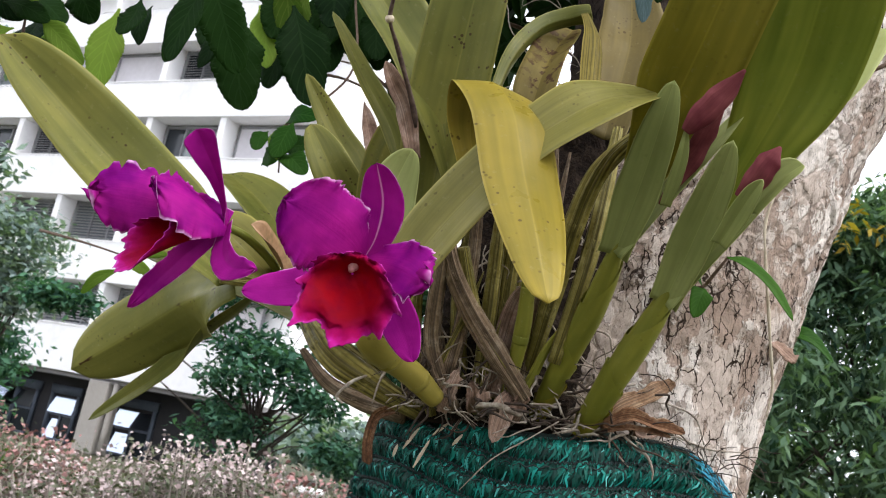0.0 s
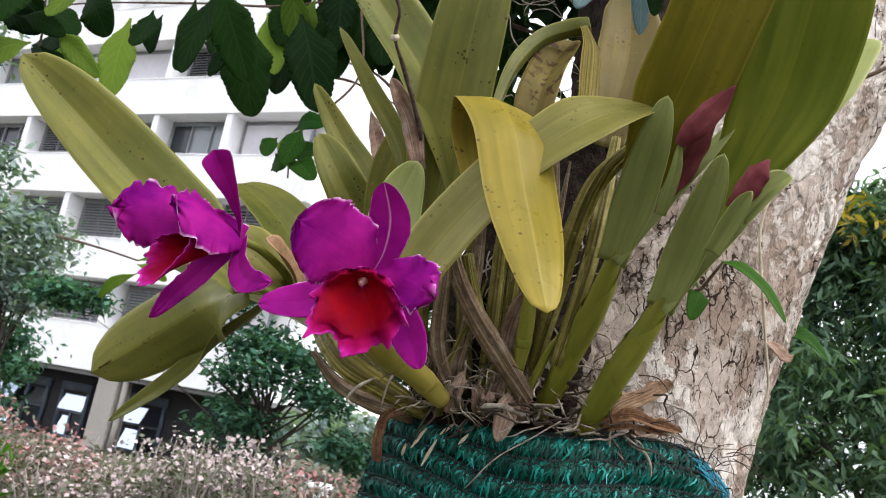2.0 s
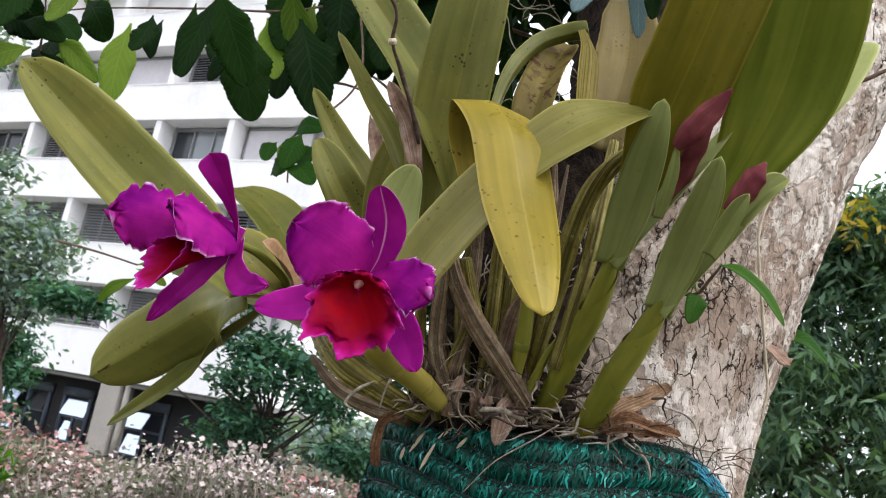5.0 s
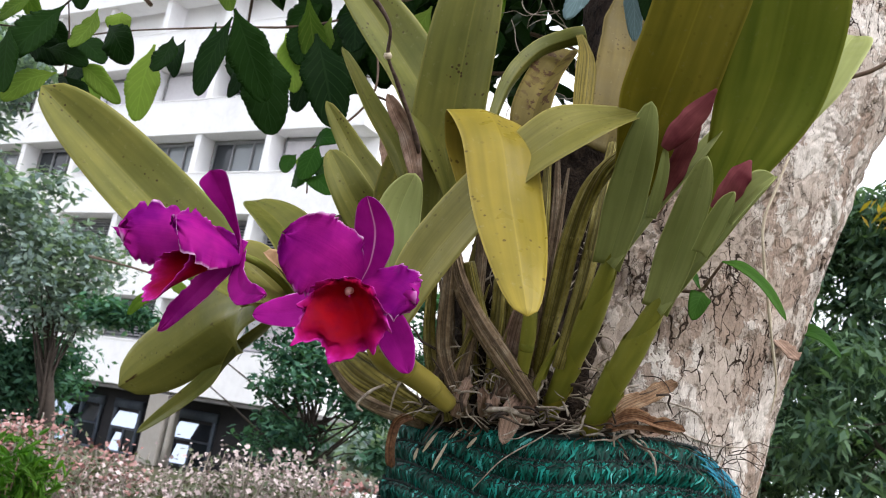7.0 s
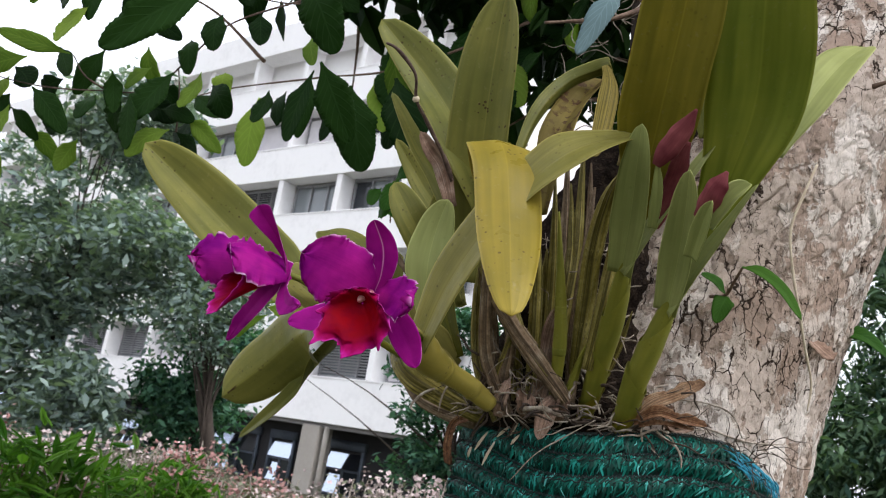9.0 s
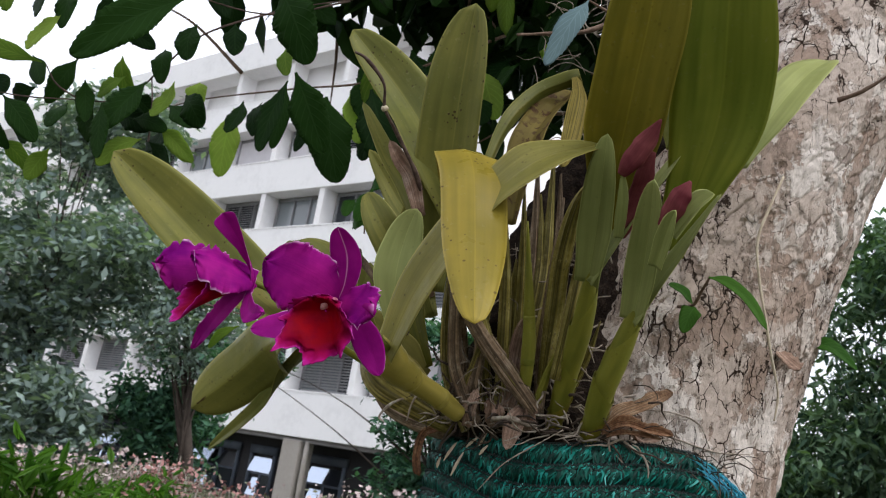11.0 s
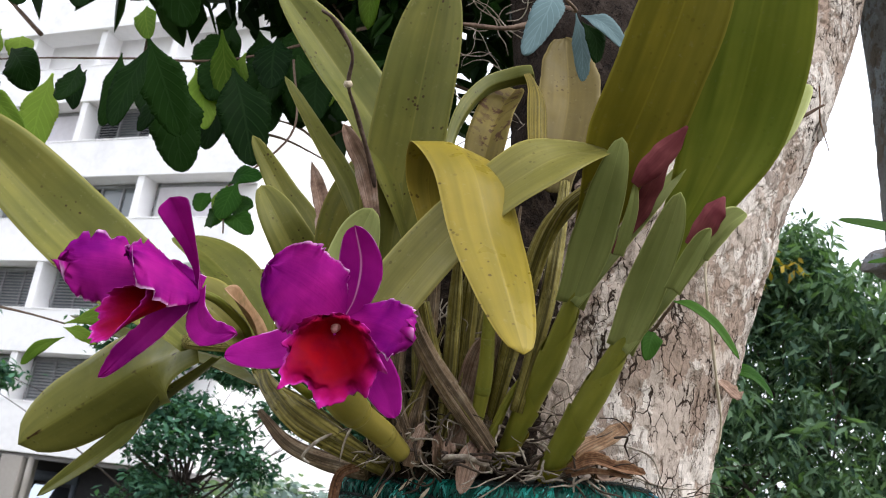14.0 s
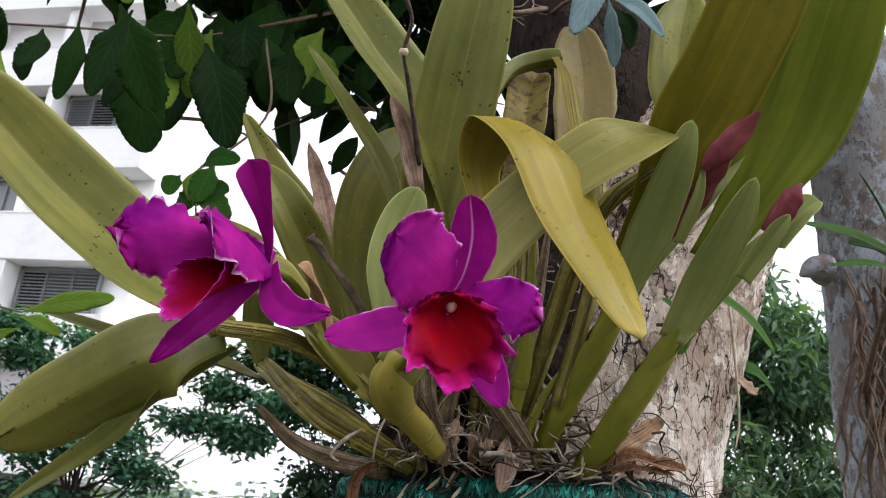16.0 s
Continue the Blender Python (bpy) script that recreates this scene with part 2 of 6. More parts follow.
def tree_leaf(name, dark, light, sheer=0.35, rough=0.55, veins=True, per_island=False, spec=0.05):
    m, nt, b = material(name, rough, spec)
    ob = coords(nt, "Object", (1, 1, 1))
    if per_island:
        g = nt.nodes.new("ShaderNodeNewGeometry")
        rnd = g.outputs["Random Per Island"]
    else:
        rnd = nt.nodes.new("ShaderNodeObjectInfo").outputs["Random"]
    lvl = calc(nt, "ADD", calc(nt, "MULTIPLY", rnd, 0.7), calc(nt, "MULTIPLY", noise_at(nt, ob, 25 if veins else 0.6, 3), 0.3))
    col = ramp(nt, lvl, [(0.15, dark), (0.85, light)])
    if veins:
        wave = nt.nodes.new("ShaderNodeTexWave")
        wave.wave_type, wave.bands_direction = "BANDS", "Y"
        wave.inputs["Scale"].default_value = 2.6
        wave.inputs["Distortion"].default_value = 0.6
        uv = coords(nt, "UV", (1, 1, 1))
        sep = nt.nodes.new("ShaderNodeSeparateXYZ")
        nt.links.new(uv, sep.inputs["Vector"])
        ac = calc(nt, "ABSOLUTE", calc(nt, "SUBTRACT", sep.outputs["X"], 0.5))
        cmb = nt.nodes.new("ShaderNodeCombineXYZ")
        nt.links.new(calc(nt, "SUBTRACT", sep.outputs["Y"], calc(nt, "MULTIPLY", ac, 0.6)), cmb.inputs["Y"])
        nt.links.new(cmb.outputs["Vector"], wave.inputs["Vector"])
        vein = ramp(nt, wave.outputs["Fac"], [(0.90, (0, 0, 0)), (0.99, (1, 1, 1))])
        mid = ramp(nt, ac, [(0.012, (1, 1, 1)), (0.035, (0, 0, 0))])
        col = mixc(nt, calc(nt, "MULTIPLY", calc(nt, "MAXIMUM", vein, mid), 0.14), col, tuple(min(1, c * 1.9 + 0.02) for c in light))
        bump(nt, b, calc(nt, "MAXIMUM", vein, mid), 0.25, 0.002)
    nt.links.new(col, b.inputs["Base Color"])
    tr = nt.nodes.new("ShaderNodeBsdfTranslucent")
    nt.links.new(mixc(nt, 1.0, col, (1.0, 1.25, 0.35), "MULTIPLY"), tr.inputs["Color"])
    mx = nt.nodes.new("ShaderNodeMixShader")
    mx.inputs["Fac"].default_value = sheer
    nt.links.new(b.outputs[0], mx.inputs[1])
    nt.links.new(tr.outputs[0], mx.inputs[2])
    nt.links.new(mx.outputs[0], nt.nodes["Material Output"].inputs["Surface"])
    return m


def mottled(name, colours, scale=20, rough=0.7, fine=6.0, bump_by=0.3, dist=0.002, stretch=(1, 1, 1), spec=0.3, streak=0.0):
    m, nt, b = material(name, rough, spec)
    ob = coords(nt, "Object", stretch)
    a = noise_at(nt, ob, scale, 5, 0.6)
    c = noise_at(nt, ob, scale * fine, 4, 0.6)
    mixv = calc(nt, "ADD", calc(nt, "MULTIPLY", a, 0.65), calc(nt, "MULTIPLY", c, 0.35))
    stops = [(0.3 + 0.4 * i / max(1, len(colours) - 1), col) for i, col in enumerate(colours)]
    col = ramp(nt, mixv, stops)
    if streak:
        st = ramp(nt, noise_at(nt, coords(nt, "UV", (26, 0.7, 1)), 1.0, 2), [(0.40, (0, 0, 0)), (0.60, (1, 1, 1))])
        col = mixc(nt, calc(nt, "MULTIPLY", st, streak), col, tuple(v * 0.3 for v in colours[0]))
        c = calc(nt, "ADD", c, st)
    nt.links.new(col, b.inputs["Base Color"])
    bump(nt, b, c, bump_by, dist)
    return m


M_LEAF_OLD = orchid_leaf("orchid_leaf_olive", (0.092, 0.108, 0.020), (0.245, 0.225, 0.050), 0.5, 0.8, bands=0.55)
M_LEAF_SCAR = orchid_leaf("orchid_leaf_scarred", (0.105, 0.122, 0.023), (0.265, 0.245, 0.055), 0.5, 0.5, scar=0.95)
M_LEAF_YEL = orchid_leaf("orchid_leaf_yellow", (0.155, 0.127, 0.016), (0.345, 0.258, 0.037), 0.55, 0.65, 0.33, bands=0.4)
M_LEAF_GRN = orchid_leaf("orchid_leaf_green", (0.25, 0.285, 0.088), (0.40, 0.425, 0.155), 0.45, 0.1, 0.5, 0.22)
M_LEAF_DEEP = orchid_leaf("orchid_leaf_deep", (0.062, 0.078, 0.006), (0.17, 0.135, 0.010), 0.45, 0.3, 0.42, 0.28, bands=0.6)
M_LEAF_GOLD = orchid_leaf("orchid_leaf_golden", (0.165, 0.155, 0.016), (0.37, 0.305, 0.036), 0.5, 0.2, 0.42, 0.35, bands=0.6)
M_LEAF_RICH = orchid_leaf("orchid_leaf_rich_green", (0.16, 0.225, 0.024), (0.33, 0.345, 0.05), 0.45, 0.1, 0.42, 0.35, bands=0.7)
M_LEAF_PALE = orchid_leaf("orchid_leaf_pale", (0.095, 0.072, 0.022), (0.19, 0.142, 0.045), 0.55, 0.6, 0.55, 0.05)
M_LEAF_BLOTCH = orchid_leaf("orchid_leaf_blotched", (0.12, 0.090, 0.020), (0.25, 0.19, 0.05), 0.5, 0.6, 0.55, 0.15, 0.9)
M_LEAF_OLIVE = orchid_leaf("orchid_leaf_olive_yellow", (0.14, 0.135, 0.027), (0.33, 0.285, 0.075), 0.5, 0.4, stripes=0.14)
M_LEAF_STRIPED = orchid_leaf("orchid_leaf_striped", (0.17, 0.135, 0.026), (0.36, 0.275, 0.06), 0.5, 0.3, 0.5, 0.15, 0.0, 0.75)
M_BULB = orchid_leaf("pseudobulb_green", (0.125, 0.15, 0.024), (0.30, 0.275, 0.038), 0.5, 0.2)
M_SHEATH_LOW = orchid_leaf("sheath_yellow", (0.20, 0.185, 0.018), (0.34, 0.28, 0.03), 0.5, 0.1)
M_SHEATH_MID = orchid_leaf("sheath_yellow_green", (0.155, 0.175, 0.024), (0.31, 0.29, 0.04), 0.5, 0.1)
M_BULB_YEL = orchid_leaf("pseudobulb_yellow", (0.25, 0.215, 0.045), (0.40, 0.31, 0.06), 0.5, 0.4)
M_BULB_OLD = mottled("pseudobulb_shrivelled", [(0.13, 0.105, 0.016), (0.25, 0.205, 0.045), (0.44, 0.38, 0.14)], 30, 0.6, 5, 0.6, 0.002, streak=0.80)
M_BULB_DEAD = mottled("pseudobulb_dead", [(0.10, 0.065, 0.04), (0.26, 0.18, 0.11), (0.45, 0.36, 0.26)], 40, 0.85, 5, 0.8, 0.002, streak=0.7)
M_HUSK = mottled("dry_husk", [(0.12, 0.065, 0.042), (0.33, 0.21, 0.15), (0.54, 0.41, 0.33)], 35, 0.8, 5, 0.5, 0.001, streak=0.55)
M_ROOT = mottled("orchid_root", [(0.10, 0.075, 0.055), (0.25, 0.205, 0.16), (0.50, 0.45, 0.38)], 60, 0.85, 4, 0.5, 0.001)
M_ROOT_DARK = mottled("dark_root", [(0.012, 0.009, 0.007), (0.05, 0.034, 0.025), (0.11, 0.08, 0.06)], 50, 0.9, 4, 0.5, 0.001)
# brown taken down to near-black, so gaps between the canes look shaded
M_MOUND = mottled("root_mound_shade", [(0.004, 0.003, 0.002), (0.018, 0.012, 0.009), (0.06, 0.042, 0.03)], 70, 0.95, 4, 0.9, 0.006, spec=0.1)
M_TWIG = mottled("brown_twig", [(0.05, 0.03, 0.022), (0.12, 0.075, 0.05), (0.2, 0.14, 0.10)], 60, 0.7, 4, 0.4, 0.001)
M_STALK = mottled("dry_stalk", [(0.022, 0.013, 0.010), (0.065, 0.040, 0.030), (0.13, 0.09, 0.07)], 70, 0.75, 4, 0.4, 0.001)
M_STALK_DRY = mottled("dry_stalk", [(0.020, 0.013, 0.008), (0.07, 0.045, 0.026), (0.17, 0.12, 0.07)], 80, 0.8, 5, 0.6, 0.002)
M_HUSK_TAN = mottled("torn_sheath", [(0.10, 0.045, 0.02), (0.34, 0.20, 0.11), (0.52, 0.38, 0.25)], 46, 0.75, 5, 0.6, 0.002, streak=0.6)
M_SPATHE = mottled("spathe", [(0.16, 0.11, 0.045), (0.28, 0.16, 0.085), (0.38, 0.24, 0.13)], 50, 0.6, 4, 0.3, 0.001)
M_TWIG_GREY = mottled("grey_twig", [(0.10, 0.085, 0.07), (0.22, 0.19, 0.16), (0.36, 0.32, 0.28)], 60, 0.8, 4, 0.4, 0.001)
# one leaf in two colours: near-black with painted shade, yellow green as if lit through
M_OVER_SHADED = tree_leaf("overhead_leaf_shaded", (0.004, 0.015, 0.003), (0.014, 0.042, 0.006), 0.20, 0.5, spec=0.04)
M_OVER_LIT = tree_leaf("overhead_leaf_lit", (0.12, 0.21, 0.028), (0.30, 0.40, 0.075), 0.55)
M_GREYLEAF = tree_leaf("blue_grey_leaf", (0.055, 0.095, 0.10), (0.15, 0.215, 0.225), 0.1, 0.6)


def petal_material(name, deep, bright, vein=0.25, rim=(0.75, 0.35, 0.7), rib=0.0):
    m, nt, b = material(name, 0.6, 0.05)
    ob = coords(nt, "Object", (1, 1, 1))
    uv = coords(nt, "UV", (1, 1, 1))
    big = noise_at(nt, ob, 28, 3)
    col = ramp(nt, big, [(0.32, deep), (0.68, bright)])
    vn = noise_at(nt, coords(nt, "UV", (34, 2.5, 1)), 1.0, 3)
    col = mixc(nt, calc(nt, "MULTIPLY", vn, vein), col, tuple(c * 0.45 for c in deep))
    sep = nt.nodes.new("ShaderNodeSeparateXYZ")
    nt.links.new(uv, sep.inputs["Vector"])
    ac = calc(nt, "ABSOLUTE", calc(nt, "SUBTRACT", sep.outputs["X"], 0.5))
    edge = ramp(nt, calc(nt, "ADD", ac, calc(nt, "MULTIPLY", noise_at(nt, ob, 160, 2), 0.02)), [(0.478, (0, 0, 0)), (0.503, (1, 1, 1))])
    frill = ramp(nt, noise_at(nt, ob, 55, 2), [(0.42, (0, 0, 0)), (0.60, (1, 1, 1))])
    col = mixc(nt, calc(nt, "MULTIPLY", calc(nt, "MULTIPLY", edge, frill), 0.9), col, rim)
    if rib:
        line = ramp(nt, ac, [(0.012, (1, 1, 1)), (0.03, (0, 0, 0))])
        col = mixc(nt, calc(nt, "MULTIPLY", line, rib), col, (0.72, 0.30, 0.55))
    nt.links.new(col, b.inputs["Base Color"])
    bump(nt, b, calc(nt, "ADD", vn, noise_at(nt, ob, 300, 2)), 0.25, 0.0008)
    tr = nt.nodes.new("ShaderNodeBsdfTranslucent")
    nt.links.new(col, tr.inputs["Color"])
    mx = nt.nodes.new("ShaderNodeMixShader")
    mx.inputs["Fac"].default_value = 0.25
    nt.links.new(b.outputs[0], mx.inputs[1])
    nt.links.new(tr.outputs[0], mx.inputs[2])
    nt.links.new(mx.outputs[0], nt.nodes["Material Output"].inputs["Surface"])
    return m


M_PETAL = petal_material("magenta_petal", (0.20, 0.001, 0.18), (0.50, 0.015, 0.29), 0.40, (0.85, 0.5, 0.8))
M_SEPAL = petal_material("magenta_sepal", (0.27, 0.004, 0.19), (0.48, 0.014, 0.31))
M_SEPAL_RIB = petal_material("magenta_ribbed_sepal", (0.27, 0.004, 0.19), (0.48, 0.014, 0.31), rib=0.7)
M_BUD = petal_material("bud_rose", (0.14, 0.028, 0.036), (0.40, 0.12, 0.125), 0.7, (0.35, 0.1, 0.12))


def lip_material():
    m, nt, b = material("crimson_lip", 0.6, 0.03)
    ob = coords(nt, "Object", (1, 1, 1))
    sep = nt.nodes.new("ShaderNodeSeparateXYZ")
    nt.links.new(coords(nt, "UV", (1, 1, 1)), sep.inputs["Vector"])
    v = calc(nt, "ADD", sep.outputs["Y"], calc(nt, "MULTIPLY", calc(nt, "SUBTRACT", noise_at(nt, ob, 70, 3), 0.5), 0.22))
    col = ramp(nt, v, [(0.0, (0.30, 0.004, 0.016)), (0.25, (0.26, 0.001, 0.006)), (0.60, (0.20, 0.001, 0.008)), (0.76, (0.20, 0.001, 0.024)), (0.90, (0.25, 0.002, 0.070)), (0.98, (0.33, 0.009, 0.17)), (1.0, (0.48, 0.05, 0.33))])
    vn = noise_at(nt, ob, 260, 3)
    col = mixc(nt, calc(nt, "MULTIPLY", ramp(nt, noise_at(nt, ob, 120, 3), [(0.45, (0, 0, 0)), (0.7, (1, 1, 1))]), 0.35), col, (0.10, 0.0, 0.02))
    nt.links.new(col, b.inputs["Base Color"])
    bump(nt, b, vn, 0.3, 0.001)
    return m


M_LIP = lip_material()
M_COLUMN = mottled("column_cream", [(0.40, 0.08, 0.12), (0.62, 0.34, 0.32)], 160, 0.5)


def bark_material(name, pale, mid, dark, flake, fine=1.0, split=1.0):
    """Pale bark with sharp-edged brown patches where flakes fell, and short upright fissures in some places."""
    m, nt, b = material(name, 0.9, 0.10)
    ob = coords(nt, "Object", (1, 1, 1))

    def warped(stretch, *steps):
        st = nt.nodes.new("ShaderNodeVectorMath")
        st.operation = "MULTIPLY"
        nt.links.new(ob, st.inputs[0])
        st.inputs[1].default_value = stretch
        out = st.outputs[0]
        for freq, amount in steps:
            nz_ = node(nt, "ShaderNodeTexNoise", Scale=freq, Detail=4.0)
            nt.links.new(ob, nz_.inputs["Vector"])
            add = nt.nodes.new("ShaderNodeVectorMath")
            add.operation = "MULTIPLY_ADD"
            nt.links.new(nz_.outputs["Color"], add.inputs[0])
            add.inputs[1].default_value = (amount, amount, amount)
            nt.links.new(out, add.inputs[2])
            out = add.outputs[0]
        return out

    def fissures(vec, scale, width, mask):
        v = nt.nodes.new("ShaderNodeTexVoronoi")
        v.feature = "DISTANCE_TO_EDGE"
        v.inputs["Scale"].default_value = scale
        nt.links.new(vec, v.inputs["Vector"])
        reach = calc(nt, "ADD", calc(nt, "MULTIPLY", mask, width), 0.0001)
        line = calc(nt, "SUBTRACT", 1.0, calc(nt, "DIVIDE", v.outputs["Distance"], reach))
        return calc(nt, "MINIMUM", calc(nt, "MULTIPLY", calc(nt, "MAXIMUM", line, 0.0), 1.9), 1.0)

    zone = ramp(nt, noise_at(nt, ob, 6.0, 3), [(0.42, (0.0, 0.0, 0.0)), (0.58, (1, 1, 1))])
    broken = ramp(nt, noise_at(nt, ob, 38, 3), [(0.40, (0, 0, 0)), (0.62, (1, 1, 1))])
    here = calc(nt, "MULTIPLY", broken, calc(nt, "ADD", calc(nt, "MULTIPLY", zone, 0.85), 0.15))
    crack = fissures(warped((1.25, 1.25, 0.36), (22, 0.030), (80, 0.012)), 48 * fine, 0.075 * split, here)
    crack2 = fissures(warped((1, 1, 0.75), (40, 0.020), (120, 0.010)), 95 * fine, 0.05 * split, calc(nt, "MULTIPLY", zone, ramp(nt, noise_at(nt, ob, 19, 3), [(0.46, (0, 0, 0)), (0.60, (1, 1, 1))])))
    tone = noise_at(nt, ob, 4.5, 5, 0.6)
    col = ramp(nt, tone, [(0.36, mid), (0.52, pale), (0.72, tuple(min(1, c * 1.12) for c in pale))])
    torn = warped((1, 1, 0.62), (60, 0.012))

    def patch(freq, low, shift):
        mv = nt.nodes.new("ShaderNodeVectorMath")
        mv.operation = "ADD"
        nt.links.new(torn, mv.inputs[0])
        mv.inputs[1].default_value = shift
        return ramp(nt, noise_at(nt, mv.outputs[0], freq, 6, 0.66), [(low, (0, 0, 0)), (low + 0.022, (1, 1, 1))])
    one, two, three = patch(13, 0.485, (0, 0, 0)), patch(17, 0.535, (3, 1, 2)), patch(28, 0.575, (7, 5, 1))
    col = mixc(nt, calc(nt, "MULTIPLY", one, 0.72), col, tuple(0.5 * a + 0.5 * c for a, c in zip(flake, mid)))
    col = mixc(nt, calc(nt, "MULTIPLY", two, 0.85), col, flake)
    col = mixc(nt, calc(nt, "MULTIPLY", three, 0.7), col, tuple(c * 0.62 for c in flake))
    grain = noise_at(nt, coords(nt, "Object", (1, 1, 0.45)), 230, 5, 0.72)
    col = mixc(nt, calc(nt, "MULTIPLY", ramp(nt, grain, [(0.44, (0, 0, 0)), (0.70, (1, 1, 1))]), 0.48), col, tuple(c * 0.52 for c in mid))
    speck = ramp(nt, noise_at(nt, ob, 520, 2), [(0.64, (0, 0, 0)), (0.70, (1, 1, 1))])
    col = mixc(nt, calc(nt, "MULTIPLY", speck, 0.55), col, tuple(c * 2.2 for c in dark))
    col = mixc(nt, calc(nt, "MULTIPLY", crack2, 0.75), col, tuple(c * 1.6 for c in dark))
    col = mixc(nt, crack, col, dark)
    nt.links.new(col, b.inputs["Base Color"])
    low = calc(nt, "ADD", calc(nt, "MULTIPLY", one, 0.45), calc(nt, "ADD", calc(nt, "MULTIPLY", two, 0.5), calc(nt, "MULTIPLY", three, 0.35)))
    high = calc(nt, "SUBTRACT", calc(nt, "MULTIPLY", grain, 0.7), low)
    high = calc(nt, "SUBTRACT", high, calc(nt, "ADD", calc(nt, "MULTIPLY", crack, 1.5), calc(nt, "MULTIPLY", crack2, 0.8)))
    bump(nt, b, high, 1.0, 0.0035)
    return m


M_BARK = bark_material("flaking_bark", (0.70, 0.63, 0.57), (0.53, 0.44, 0.37), (0.045, 0.030, 0.022), (0.33, 0.235, 0.18))
M_BARK_GREY = bark_material("grey_bark", (0.38, 0.41, 0.46), (0.27, 0.27, 0.29), (0.04, 0.033, 0.028), (0.21, 0.165, 0.135), 0.5, 0.15)
# same bark much darkened: the second stem's shade is painted into the colour
M_BARK_SHADE = bark_material("bark_painted_shade", (0.042, 0.031, 0.025), (0.026, 0.018, 0.014), (0.007, 0.005, 0.004), (0.022, 0.014, 0.010))
M_BARK_FAR = mottled("distant_bark", [(0.03, 0.023, 0.019), (0.085, 0.066, 0.054)], 3, 0.9)
# teal cloth darkened almost to black: shade between the fringe fibres is painted in
M_NET = mottled("teal_net_cloth_shaded", [(0.000, 0.006, 0.005), (0.001, 0.022, 0.018)], 60, 0.7)


def fibre_material():
    m, nt, b = material("teal_net_fibre", 0.42, 0.18)
    g = nt.nodes.new("ShaderNodeNewGeometry")
    col = ramp(nt, g.outputs["Random Per Island"], [(0.0, (0.000, 0.014, 0.010)), (0.5, (0.001, 0.060, 0.043)), (0.82, (0.003, 0.14, 0.105)), (0.95, (0.012, 0.25, 0.21)), (1.0, (0.12, 0.45, 0.42))])
    nt.links.new(col, b.inputs["Base Color"])
    return m


M_FIBRE = fibre_material()
M_CORD = mottled("black_thread", [(0.008, 0.012, 0.012), (0.03, 0.04, 0.04)], 200, 0.8)
M_STRAW = mottled("pale_straw", [(0.35, 0.27, 0.18), (0.62, 0.55, 0.42)], 90, 0.7)
M_ORANGE = mottled("orange_bark", [(0.07, 0.028, 0.015), (0.26, 0.125, 0.06), (0.45, 0.29, 0.17)], 60, 0.8, 4, 0.6, 0.001, streak=0.6)

# ---------------------------------------------------------------- ground and distance
GROUND = -0.5
M_SOIL = mottled("planted_ground", [(0.03, 0.028, 0.016), (0.06, 0.062, 0.028), (0.12, 0.10, 0.075)], 0.8, 0.95, 8, 0.5, 0.02)


def ground_sheet():
    n = 60
    xs = np.sign(np.linspace(-1, 1, n)) * np.abs(np.linspace(-1, 1, n)) ** 3 * 900
    verts = [(x, y, GROUND + 0.03 * noise.noise(Vector((x * 0.3, y * 0.3, 0)))) for y in xs for x in xs]
    faces = [(j * n + i, j * n + i + 1, (j + 1) * n + i + 1, (j + 1) * n + i) for j in range(n - 1) for i in range(n - 1)]
    return tagged(part("ground", mesh_of("ground", verts, faces), M_SOIL), "bare soil and grass under the trees and hedge", "ground", "", "structure")


ground_sheet()

# ---------------------------------------------------------------- the office block behind
M_WALL = mottled("white_painted_wall", [(0.74, 0.73, 0.73), (0.84, 0.83, 0.83), (0.86, 0.85, 0.85)], 0.5, 0.8, 9, 0.15, 0.004)
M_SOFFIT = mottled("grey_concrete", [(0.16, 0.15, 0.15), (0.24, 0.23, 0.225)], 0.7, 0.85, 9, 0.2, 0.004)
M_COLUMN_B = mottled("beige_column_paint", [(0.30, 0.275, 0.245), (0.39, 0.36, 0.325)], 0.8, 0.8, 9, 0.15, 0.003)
# near-black wall colour stands in for the shade of the recessed ground floor
M_SHADEWALL = mottled("ground_floor_painted_shade", [(0.014, 0.014, 0.018), (0.034, 0.032, 0.034)], 0.6, 0.7, 8, 0.2, 0.003)
M_FRAME = mottled("grey_window_frame", [(0.18, 0.18, 0.19), (0.27, 0.27, 0.28)], 2, 0.5, 6, 0.1, 0.002)
M_FRAME_BLUE = mottled("blue_grey_window_frame", [(0.06, 0.075, 0.10), (0.11, 0.13, 0.165)], 2, 0.5, 6, 0.1, 0.002)
M_BLIND = mottled("pale_window_board", [(0.46, 0.44, 0.46), (0.60, 0.58, 0.60)], 0.7, 0.7, 7, 0.2, 0.004)
M_PANE, _nt, _b = material("window_glass", 0.08, 0.6)
_b.inputs["Base Color"].default_value = (0.16, 0.18, 0.19, 1)
M_PANE_DARK, _nt, _b = material("dark_window_glass", 0.15, 0.4)
_b.inputs["Base Color"].default_value = (0.02, 0.025, 0.03, 1)

P0 = Vector((-12.54, 30.18, 7.78))
ALONG = Vector((0.915, -0.404, 0)).normalized()
AWAY = Vector((0.404, 0.915, 0)).normalized()
BFRAME = Matrix(((ALONG.x, AWAY.x, 0, P0.x), (ALONG.y, AWAY.y, 0, P0.y), (0, 0, 1, 0), (0, 0, 0, 1)))
HEADS, SILLS = (5.48, 8.81, 12.12, 15.34, 18.6), (3.77, 7.03, 10.45, 13.62, 16.9)
BAY, LEFT, RIGHT = 3.62, -37.0, 6.95
PHASE = -0.98
DEEP = 0.75


